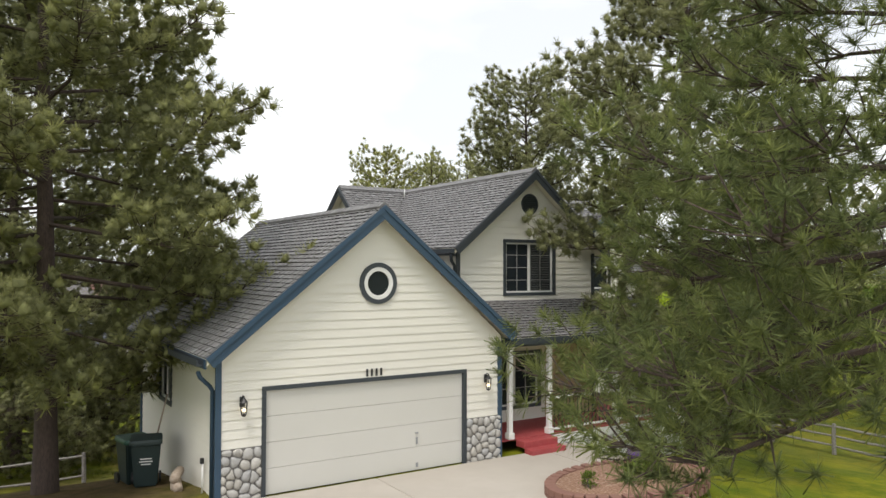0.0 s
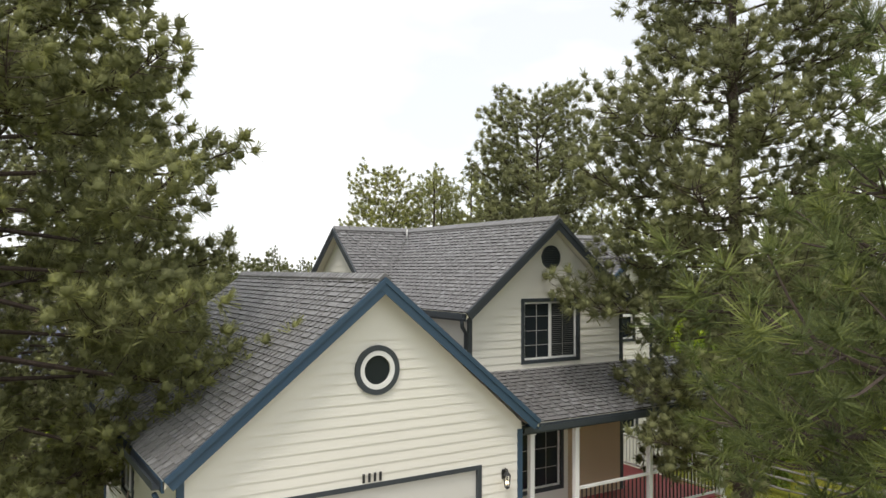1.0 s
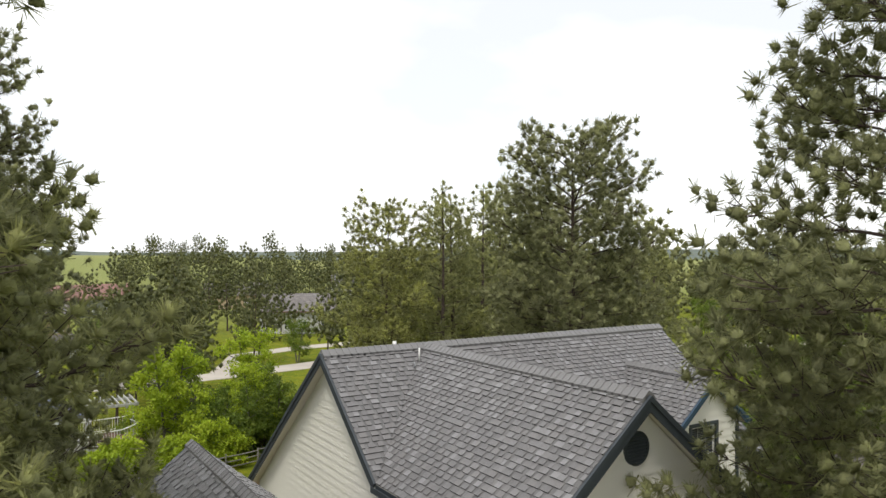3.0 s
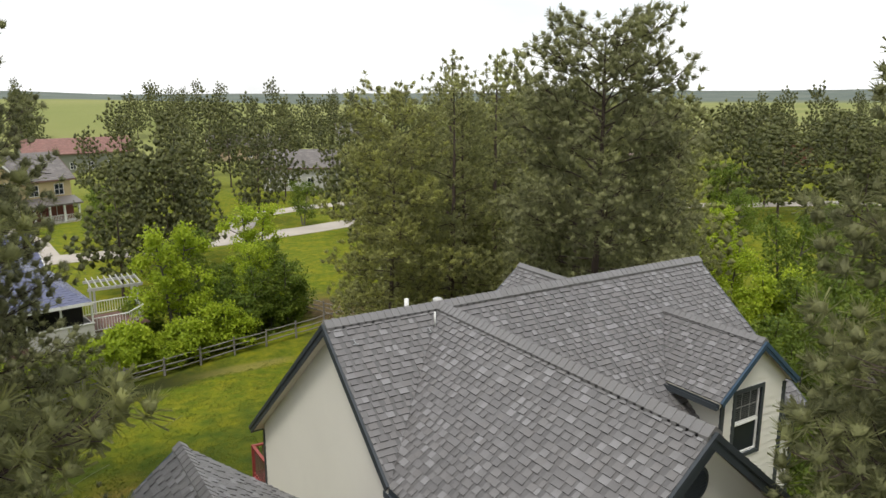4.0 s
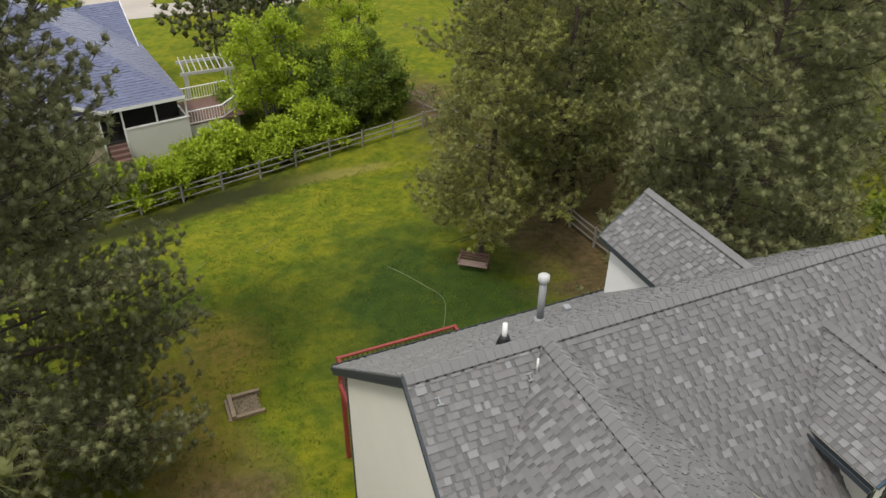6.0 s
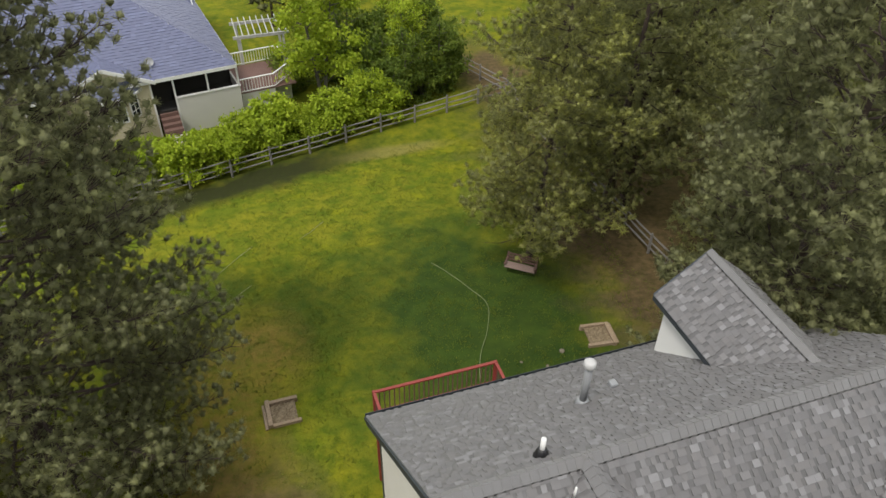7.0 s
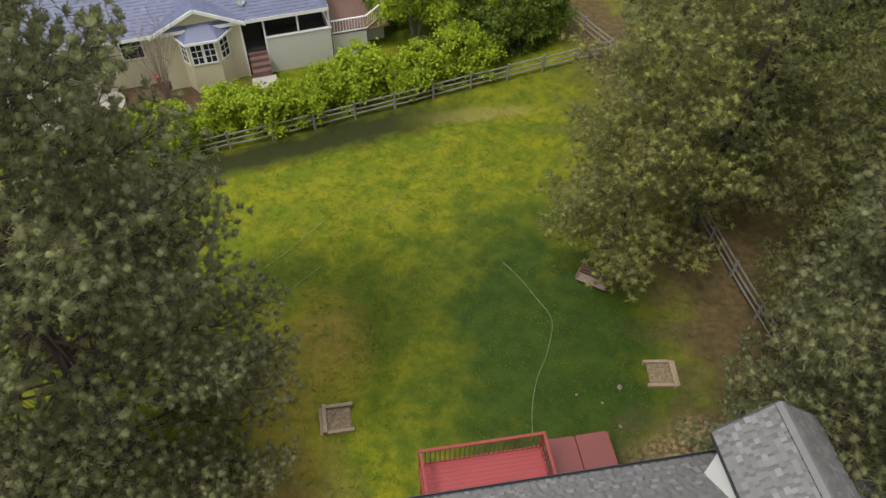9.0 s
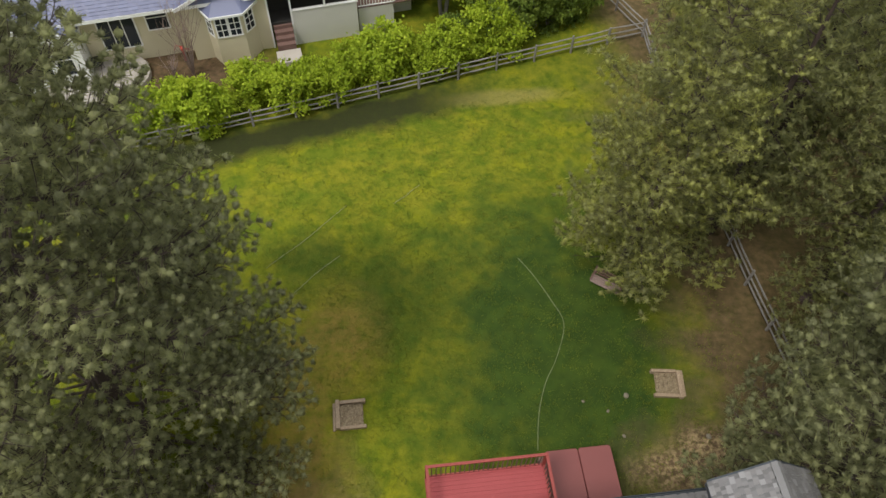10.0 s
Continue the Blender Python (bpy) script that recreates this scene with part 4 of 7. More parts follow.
def cell(points, i, x0, x1, z0, z1):
    """The part of a rectangle nearest to point i, as a polygon."""
    poly = [(x0, z0), (x1, z0), (x1, z1), (x0, z1)]
    px, pz = points[i]
    for j, (qx, qz) in enumerate(points):
        if j == i or not poly:
            continue
        mx, mz, nx, nz = (px + qx) / 2, (pz + qz) / 2, qx - px, qz - pz
        out = []
        for a, b in zip(poly, poly[1:] + poly[:1]):
            da, db = (a[0] - mx) * nx + (a[1] - mz) * nz, (b[0] - mx) * nx + (b[1] - mz) * nz
            if da <= 0:
                out.append(a)
            if da * db < 0:
                f = da / (da - db)
                out.append((a[0] + (b[0] - a[0]) * f, a[1] + (b[1] - a[1]) * f))
        poly = out
    return poly


def stones(wall, parent, u0, u1, z0, z1, size, seed):
    rng = random.Random(seed)
    pts = []
    for _ in range(4000):
        p = (rng.uniform(u0, u1), rng.uniform(z0, z1))
        if all((p[0] - q[0]) ** 2 + (p[1] - q[1]) ** 2 > (size * rng.uniform(0.7, 1.2)) ** 2 for q in pts):
            pts.append(p)
    for i in range(len(pts)):
        poly = cell(pts, i, u0, u1, z0, z1)
        if len(poly) < 3:
            continue
        cx, cz = sum(p[0] for p in poly) / len(poly), sum(p[1] for p in poly) / len(poly)
        for _ in range(1):
            poly = [q for a, b in zip(poly, poly[1:] + poly[:1]) for q in ((a[0] * 0.74 + b[0] * 0.26, a[1] * 0.74 + b[1] * 0.26), (a[0] * 0.26 + b[0] * 0.74, a[1] * 0.26 + b[1] * 0.74))]
        bm = bmesh.new()
        rows = []
        for f, d in ((0.93, 0.012), (0.88, 0.045), (0.6, 0.07)):
            rows.append([bm.verts.new(wall.p(cx + (p[0] - cx) * f, d, cz + (p[1] - cz) * f)) for p in poly])
        n = len(poly)
        for a, b in zip(rows, rows[1:]):
            for k in range(n):
                bm.faces.new((a[k], a[(k + 1) % n], b[(k + 1) % n], b[k]))
        bm.faces.new(rows[-1])
        part("stone", bm, mat_stone, parent, smooth=True)


for u0, u1, sd in ((4.16, 4.98, 3), (9.99, 11.0, 4)):
    foot = part("stone_foot", gf.rect(bmesh.new(), u0, u1, -0.2, 1.05, 0.0, 0.02), mat_mortar, house, "grey field stone facing in dark mortar")
    stones(gf, foot, u0, u1, -0.1, 1.05, 0.19, sd)

# number plate of the house as plain bars
for i in range(4):
    part("number_bar", boxes((7.32 + i * 0.115, 7.365 + i * 0.115, 14.655, 14.672, 2.27, 2.43)), mat_black, house)

mat_bulb = bpy.data.materials.new("lit_bulb")
mat_bulb.use_nodes = True
mat_bulb.node_tree.nodes["Principled BSDF"].inputs["Emission Color"].default_value = (1.0, 0.78, 0.45, 1)
mat_bulb.node_tree.nodes["Principled BSDF"].inputs["Emission Strength"].default_value = 3.0


def wall_lantern(x, y, z):
    t = empty("wall_lantern", (x, y, z), "black wall lantern with a lit warm bulb", "lamp", "garage lanterns")
    part("back_plate", boxes((-0.05, 0.05, -0.03, 0.0, 0.02, 0.22), bevel=0.01), mat_black, t)
    tube("arm", [(0, -0.02, 0.18), (0, -0.07, 0.25), (0, -0.13, 0.22)], 0.012, mat_black, t, 6)
    bm = bmesh.new()
    for r0, r1, z0, z1 in ((0.085, 0.03, 0.12, 0.19), (0.03, 0.012, 0.19, 0.25)):
        bmesh.ops.create_cone(bm, cap_ends=True, segments=8, radius1=r0, radius2=r1, depth=z1 - z0, matrix=Matrix.Translation((0, -0.13, (z0 + z1) / 2)))
    part("cap", bm, mat_black, t)
    bm = bmesh.new()
    for k in range(6):
        a = k * math.pi / 3
        beam(bm, (0.05 * math.cos(a), -0.13 + 0.05 * math.sin(a), -0.12), (0.075 * math.cos(a), -0.13 + 0.075 * math.sin(a), 0.12), 0.012, 0.012)
    bmesh.ops.create_cone(bm, cap_ends=True, segments=8, radius1=0.02, radius2=0.06, depth=0.04, matrix=Matrix.Translation((0, -0.13, -0.14)))
    part("cage", bm, mat_black, t)
    bm = bmesh.new()
    bmesh.ops.create_uvsphere(bm, u_segments=10, v_segments=8, radius=0.038, matrix=Matrix.Translation((0, -0.13, -0.03)))
    part("bulb", bm, mat_bulb, t, "glowing bulb", True)
    return t


wall_lantern(4.57, 14.68, 1.86)
wall_lantern(10.54, 14.68, 1.86)

# pipes and brackets on the roof
flue = empty("flue_pipe", (15.05, 26.3, 5.45), "galvanised flue pipe with a white cap", "pipe")
tube("pipe", [(0, 0, -0.1), (0, 0, 1.15)], 0.085, mat_metal, flue, 14)
tube("cap", [(0, 0, 1.13), (0, 0, 1.16), (0, 0, 1.28), (0, 0, 1.31)], [0.11, 0.135, 0.135, 0.09], mat_soft_white, flue, 16, "white rain cap")
tube("flashing", [(0, 0, -0.12), (0, 0, 0.06), (0, 0, 0.1)], [0.2, 0.13, 0.09], mat_metal, flue, 14)
pv = empty("vent_pipe", (13.0, 24.32, 7.12), "short white plumbing vent pipe", "pipe")
tube("pipe", [(0, 0, -0.05), (0, 0, 0.42)], 0.05, mat_white, pv, 12)
tube("flashing", [(0, 0, -0.1), (0, 0, 0.12), (0, 0, 0.14)], [0.16, 0.09, 0.06], mat_black, pv, 12)
bv = empty("roof_vent", (16.1, 26.75, 5.1), "small grey box vent on the roof", "vent")
part("box", boxes((-0.09, 0.09, -0.1, 0.1, -0.02, 0.13), bevel=0.02), mat_metal, bv)
for x, y in ((11.25, 23.35), (13.0, 23.3)):
    z = RIDGE_Z - PITCH * (RIDGE_Y - y)
    an = empty("roof_anchor", (x, y, z), "white metal bracket screwed to the roof", "bracket", "roof brackets")
    for q in (-0.055, 0.055):
        part("plate", beams([((-0.06, q, q * 0.6 + 0.03), (0.06, q, q * 0.6 + 0.03), 0.03, 0.012)]), mat_metal, an)
    part("bar", beams([((0.0, -0.06, 0.0), (0.0, 0.06, 0.075), 0.026, 0.02)]), mat_metal, an)
an_pole = tube("mast", [(0.13, 0.0, 0.1), (0.13, 0.0, 0.42)], 0.02, mat_white, an, 8)

# ---- front porch ----
porch = empty("porch", (0, 0, 0), "front porch with red boards, white posts and lattice skirt", "porch")
FLOOR = 0.32
for i in range(13):
    y = 14.98 + i * 0.14
    part("floor_board", boxes((11.1, 18.0, y, y + 0.132, FLOOR - 0.04, FLOOR), bevel=0.004), mat_red_deck, porch)
for i in range(25):
    y = 16.8 + i * 0.14
    part("floor_board", boxes((16.35, 18.0, y, y + 0.132, FLOOR - 0.04, FLOOR), bevel=0.004), mat_red_deck, porch)
for x in (11.55, 12.85, 15.25, 17.9):
    part("post", boxes((x - 0.06, x + 0.06, 14.96, 15.08, FLOOR, 2.76), (x - 0.09, x + 0.09, 14.93, 15.11, FLOOR, FLOOR + 0.16), (x - 0.085, x + 0.085, 14.935, 15.105, 2.6, 2.74), bevel=0.008), mat_white, porch)
part("post", boxes((17.84, 17.96, 19.9, 20.02, FLOOR, FLOOR + 1.05), bevel=0.008), mat_white, porch)
# the siding's warm shade under the porch, painted as a tan panel
part("shade_panel", boxes((14.15, 16.0, 16.715, 16.728, FLOOR + 0.01, 2.74)), mat_tan, porch, "plain wall panel, tan from warm porch shade put into its colour")


def railing(parent, a, b, z, mat, mat_bal, height=0.92, gap=0.13, size=0.022):
    a, b = Vector((*a, z)), Vector((*b, z))
    part("top_rail", beams([(a + Vector((0, 0, height)), b + Vector((0, 0, height)), 0.09, 0.05)]), mat, parent)
    part("bottom_rail", beams([(a + Vector((0, 0, 0.1)), b + Vector((0, 0, 0.1)), 0.05, 0.05)]), mat, parent)
    n = max(1, int((b - a).length / gap))
    me = None
    for i in range(1, n):
        p = a.lerp(b, i / n)
        if me is None:
            ob = part("baluster", boxes((-size / 2, size / 2, -size / 2, size / 2, 0.12, height - 0.02)), mat_bal, parent)
            me = ob.data
        else:
            ob = new("baluster", me)
            ob.parent = parent
        ob.location = p


railing(porch, (12.9, 15.02), (15.2, 15.02), FLOOR, mat_white, mat_black)
railing(porch, (15.3, 15.02), (17.85, 15.02), FLOOR, mat_white, mat_black)
railing(porch, (17.9, 15.1), (17.9, 19.9), FLOOR, mat_white, mat_white)
part("rim_board", boxes((12.9, 18.04, 14.93, 14.97, FLOOR - 0.28, FLOOR - 0.045), (18.0, 18.04, 14.97, 20.1, FLOOR - 0.28, FLOOR - 0.045)), mat_white, porch)
bm = bmesh.new()
z0, z1, x0, x1 = -1.25, FLOOR - 0.3, 13.0, 18.0
s = 0.0
while s < (x1 - x0) + (z1 - z0):
    for flip, y in ((0, 14.962), (1, 14.95)):
        p, q = (s, 0.0), (s - (z1 - z0), z1 - z0)
        a = (min(max(p[0], 0), x1 - x0), p[0] - min(max(p[0], 0), x1 - x0))
        lo, hi = max(0.0, s - (x1 - x0)), min(z1 - z0, s)
        if hi - lo > 0.02:
            pa, pb = (s - lo, lo), (s - hi, hi)
            f = (lambda v: x1 - v) if flip else (lambda v: x0 + v)
            beam(bm, (f(pa[0]), y, z0 + pa[1]), (f(pb[0]), y, z0 + pb[1]), 0.01, 0.035, (0, 0, 1) if False else (0.7 if not flip else -0.7, 0, 0.7))
    s += 0.11
part("lattice", bm, mat_white, porch, "white diagonal lattice skirt")
for i in range(2):
    part("step", boxes((11.7, 12.8, 14.3 + 0.32 * i, 14.62 + 0.34 * i, 0.0 if i == 0 else 0.14, 0.15 + 0.15 * i), bevel=0.01), mat_red_deck, porch, "red painted step")

# ---- back deck with the hot tub ----
deck = empty("deck", (0, 0, 0), "red stained timber deck on tall posts behind the house", "deck")
DZ0 = 0.22
for i in range(18):
    y = 29.0 + i * 0.14
    part("deck_board", boxes((11.4, 15.38, y, y + 0.137, DZ0 - 0.04, DZ0), bevel=0.003), mat_red_deck, deck)
for x, y in ((11.45, 31.45), (15.3, 31.45)):
    part("rail_post", boxes((x - 0.05, x + 0.05, y - 0.05, y + 0.05, DZ0 - 0.2, 1.26), bevel=0.006), mat_red_rail, deck)
part("rail_post", boxes((11.4, 11.5, 29.02, 29.12, DZ0 - 0.2, 1.26), bevel=0.006), mat_red_rail, deck)
railing(deck, (11.45, 31.45), (15.3, 31.45), DZ0, mat_red_rail, mat_bench, 1.0, 0.15, 0.03)
railing(deck, (11.45, 29.1), (11.45, 31.4), DZ0, mat_red_rail, mat_bench, 1.0, 0.15, 0.03)
railing(deck, (15.3, 29.3), (15.3, 31.4), DZ0, mat_red_rail, mat_bench, 1.0, 0.15, 0.03)
part("joist_frame", boxes((11.4, 15.38, 31.44, 31.5, DZ0 - 0.3, DZ0 - 0.045), (11.38, 11.42, 29.0, 31.44, DZ0 - 0.3, DZ0 - 0.045), (15.36, 15.4, 29.0, 31.44, DZ0 - 0.3, DZ0 - 0.045)), mat_red_rail, deck)
for x in (11.5, 15.28):
    part("support_post", boxes((x - 0.07, x + 0.07, 31.36, 31.5, -3.6, DZ0 - 0.3), bevel=0.006), mat_red_rail, deck)
    part("footing", boxes((x - 0.2, x + 0.2, 31.23, 31.63, -3.7, -3.3), bevel=0.03), mat_concrete, deck)

mat_vinyl = painted("tub_cover_vinyl", (0.21, 0.060, 0.055), 0.55, 0.15)
TUB = (16.98, 31.55, -2.5)
tub = empty("hot_tub", TUB, "hot tub closed with a red-brown folding cover beside the deck", "hot tub")


def rounded(bm, x0, x1, y0, y1, z0, z1, r, soft=0.05):
    n = 6
    ring_pts = []
    for cx, cy, a0 in ((x1 - r, y1 - r, 0), (x0 + r, y1 - r, 90), (x0 + r, y0 + r, 180), (x1 - r, y0 + r, 270)):
        for i in range(n + 1):
            a = radians(a0 + 90 * i / n)
            ring_pts.append((cx + r * math.cos(a), cy + r * math.sin(a)))
    mx, my = (x0 + x1) / 2, (y0 + y1) / 2
    rows = []
    for f, z in ((1, z0), (1, z1 - soft), (1 - soft * 0.7, z1)):
        rows.append([bm.verts.new((mx + (p[0] - mx) * f, my + (p[1] - my) * f, z)) for p in ring_pts])
    k = len(ring_pts)
    for a, b in zip(rows, rows[1:]):
        for i in range(k):
            bm.faces.new((a[i], a[(i + 1) % k], b[(i + 1) % k], b[i]))
    bm.faces.new(rows[-1])
    bm.faces.new(list(reversed(rows[0])))
    return bm


part("shell", rounded(bmesh.new(), -1.1, 1.1, -0.85, 0.85, 0, 0.8, 0.25), mat_bench, tub, "dark panelled shell")
part("cover_half", rounded(bmesh.new(), -1.2, -0.008, -0.95, 0.95, 0.8, 0.95, 0.1, 0.04), mat_vinyl, tub)
part("cover_half", rounded(bmesh.new(), 0.008, 1.2, -0.95, 0.95, 0.8, 0.95, 0.1, 0.04), mat_vinyl, tub)

tub_base = empty("tub_platform", (TUB[0], TUB[1], TUB[2]), "low timber platform under the hot tub", "platform")
for i in range(9):
    part("platform_board", boxes((-1.3, 1.3, -1.05 + i * 0.235, -0.82 + i * 0.235, -0.045, -0.004), bevel=0.004), mat_bench, tub_base)
for x in (-1.24, 1.24):
    for y in (-0.98, 0.98):
        part("post", boxes((x - 0.06, x + 0.06, y - 0.06, y + 0.06, -1.7, -0.05)), mat_bench, tub_base)
for y in (-1.04, 1.04):
    part("skirt", boxes((-1.28, 1.28, y - 0.02, y + 0.02, -0.3, -0.05)), mat_bench, tub_base)

# ---- fences ----
def fence(pts, label, rails=3, height=1.15, gap=2.4, mat=None, seed=1, group="split rail fences"):
    """A split-rail fence along points of the plan, following the ground."""
    rng = random.Random(seed)
    mat = mat or mat_rail_wood
    p0 = pts[0]
    f = empty("fence", (p0[0], p0[1], ground_z(*p0)), label, "fence", group)
    inv = Vector(f.location)
    places = []
    for a, b in zip(pts, pts[1:]):
        a, b = Vector((*a, 0)), Vector((*b, 0))
        n = max(1, round((b - a).length / gap))
        places += [a.lerp(b, i / n) for i in range(n)]
    places.append(Vector((*pts[-1], 0)))
    places = [Vector((p.x, p.y, ground_z(p.x, p.y))) for p in places]
    for p in places:
        r = 0.075 * rng.uniform(0.85, 1.15)
        q = p - inv
        vs, fs = tube_arrays([q - Vector((0, 0, 0.2)), q + Vector((rng.gauss(0, 0.015), rng.gauss(0, 0.015), height * 0.6)), q + Vector((rng.gauss(0, 0.02), 0, height + rng.uniform(0, 0.1)))], [r, r * 0.95, r * 0.8], 7)
        mesh_object("post", vs, fs, mat, f)
    for a, b in zip(places, places[1:]):
        for k in range(rails):
            z = height * (0.3 + 0.62 * k / max(1, rails - 1))
            c, d = a - inv + Vector((0, 0, z + rng.gauss(0, 0.025))), b - inv + Vector((0, 0, z + rng.gauss(0, 0.025)))
            m = c.lerp(d, 0.5) + Vector((0, 0, -0.02 + rng.gauss(0, 0.015)))
            vs, fs = tube_arrays([c, m, d], [0.035, 0.05, 0.035], 5)
            mesh_object("rail", vs, fs, mat, f)
    return f


fence([(-12, 49.75), (27.2, 58.35)], "weathered grey split rail fence along the back of the lawn", seed=5)
fence([(27.2, 58.35), (26.8, 40), (26.8, 8)], "weathered grey split rail fence beside the pine grove", seed=6)
fence([(27.2, 58.35), (25.2, 63.5), (22.5, 70)], "pale rail fence running off behind the lawn", seed=7)
fence([(-9, 28), (-2.0, 27.6), (3.2, 27.2)], "low timber fence between the side pine and the garage", rails=2, height=1.0, seed=8)

# ---- things on the lawn ----
def raised_bed(x, y, turn, seed):
    z = ground_z(x, y)
    t = empty("raised_bed", (x, y, z), "small square garden bed of weathered timbers", "garden bed", "garden beds")
    t.rotation_euler = (0, 0, radians(turn))
    h = 0.55
    part("timber", boxes((-h - 0.08, -h + 0.08, -h, h + 0.1, -0.1, 0.24), bevel=0.012), mat_bed_timber, t)
    part("timber", boxes((-h + 0.082, h, h - 0.08, h + 0.06, -0.1, 0.2), bevel=0.012), mat_bed_timber, t)
    part("timber", boxes((-h + 0.082, h, -h - 0.05, -h + 0.08, -0.1, 0.2), bevel=0.012), mat_bed_timber, t)
    part("timber", boxes((-h - 0.2, -h - 0.09, -h - 0.05, h, -0.1, 0.12), bevel=0.012), mat_bed_timber, t)
    rng = random.Random(seed)
    n = 12
    vs = [(-h + 0.05 + 2 * (h - 0.08) * i / n, -h + 0.05 + 2 * (h - 0.08) * j / n, 0.09 + rng.gauss(0, 0.018)) for j in range(n + 1) for i in range(n + 1)]
    fs = [(j * (n + 1) + i, j * (n + 1) + i + 1, (j + 1) * (n + 1) + i + 1, (j + 1) * (n + 1) + i) for j in range(n) for i in range(n)]
    mesh_object("soil", vs, fs, mat_soil, t, "dry straw-strewn soil")
    return t


mat_bed_timber = wooden("weathered_bed_timber", (0.24, 0.17, 0.11), (0.45, 0.35, 0.24), (2, 2, 2), 0.85)
_m = M("bed_soil", 0.95)
mat_soil = _m.color(_m.ramp(_m.noise(14, 5), [(0.3, (0.12, 0.085, 0.05)), (0.7, (0.30, 0.24, 0.15))])).bump(_m.noise(30, 4), 0.6, 0.03).mat
raised_bed(8.87, 35.4, 0, 1)
raised_bed(21.6, 35.4, 172, 2)

bench = empty("bench", (20.35, 40.4, ground_z(20.35, 40.4)), "dark brown slatted garden bench below the pine", "bench")
bench.rotation_euler = (0, 0, radians(322))
for i in range(4):
    part("seat_slat", boxes((-0.7, 0.7, -0.24 + i * 0.115, -0.14 + i * 0.115, 0.42, 0.45), bevel=0.006), mat_bench_seat, bench)
for i in range(3):
    part("back_slat", beams([((-0.7, 0.25 + i * 0.04, 0.55 + i * 0.13), (0.7, 0.25 + i * 0.04, 0.55 + i * 0.13), 0.03, 0.1)]), mat_bench, bench)
for x in (-0.68, 0.68):
    part("leg", beams([((x, -0.22, 0), (x, -0.22, 0.62), 0.07, 0.05), ((x, 0.24, 0), (x, 0.36, 0.9), 0.07, 0.05)]), mat_bench, bench)
    part("arm", beams([((x, -0.28, 0.63), (x, 0.3, 0.66), 0.08, 0.04)]), mat_bench, bench)

# garden hose lying from the deck over the lawn
hose_pts = []
bends = [(15.87, 33.14), (16.2, 34.6), (16.74, 35.95), (17.48, 37.15), (18.12, 38.74), (17.82, 40.06), (17.31, 41.54), (16.74, 42.66)]
for a, b, c, d in zip(bends[:1] + bends, bends, bends[1:], bends[2:] + bends[-1:]):
    for i in range(6):
        f = i / 6
        x, y = (0.5 * (2 * q + (r - p) * f + (2 * p - 5 * q + 4 * r - u) * f ** 2 + (3 * q - p - 3 * r + u) * f ** 3) for p, q, r, u in zip(a, b, c, d))
        hose_pts.append((x, y, ground_z(x, y) + 0.04))
_h = new("garden_hose", tube("hose", hose_pts, 0.014, painted("pale_hose", (0.22, 0.26, 0.12), 0.7), None, 6).data)
bpy.data.objects.remove(bpy.data.objects["hose"])
tagged(_h, "pale green garden hose lying across the lawn", "hose")

# thin soaker hoses stretched over the grass
mat_cord = painted("soaker_rubber", (0.30, 0.33, 0.17), 0.8)
for x0, y0, x1, y1, sag in ((5.2, 43.2, 9.0, 46.8, 0.12), (5.3, 40.4, 8.6, 43.65, -0.1), (11.3, 46.6, 12.7, 47.8, 0.05)):
    pts = []
    for i in range(13):
        f = i / 12
        x, y = x0 + (x1 - x0) * f + sag * math.sin(math.pi * f), y0 + (y1 - y0) * f + 0.03 * math.sin(11 * f)
        pts.append((x, y, ground_z(x, y) + 0.045))
    cord = new("soaker_hose", tube("cord_run", pts, 0.010, mat_cord, None, 5).data)
    bpy.data.objects.remove(bpy.data.objects["cord_run"])
    tagged(cord, "thin pale soaker hose lying straight across the lawn", "hose", "soaker hoses")

# loose pale stones in the grass and a boulder under the pines
rs = random.Random(14)
mat_field = painted("dull_field_stone", (0.20, 0.175, 0.125), 0.9, 0.3)
for x, y, r in ((19.87, 35.06, 0.11), (18.08, 34.99, 0.06), (18.96, 34.47, 0.06), (19.32, 33.38, 0.07), (22.6, 33.0, 0.10), (24.0, 33.6, 0.12), (30.65, 35.5, 0.55)):
    st = empty("lawn_stone" if r < 0.4 else "boulder", (x, y, ground_z(x, y)), "pale weathered stone lying in the grass" if r < 0.4 else "pale rounded boulder under the pines", "stone", "lawn stones" if r < 0.4 else "")
    bm = bmesh.new()
    bmesh.ops.create_icosphere(bm, subdivisions=2, radius=r)
    for v in bm.verts:
        v.co = v.co * rs.uniform(0.86, 1.12)
        v.co.x *= 1.25
        v.co.z *= 0.45
        v.co.z += r * 0.15
    st.rotation_euler = (0, 0, rs.uniform(0, 6))
    part("stone", bm, mat_field, st, smooth=True)

# ---- beside the garage ----
mat_bin = painted("dark_green_bin", (0.018, 0.035, 0.035), 0.5, 0.2)
mat_bin_lid = painted("green_bin_lid", (0.02, 0.085, 0.06), 0.45, 0.2)


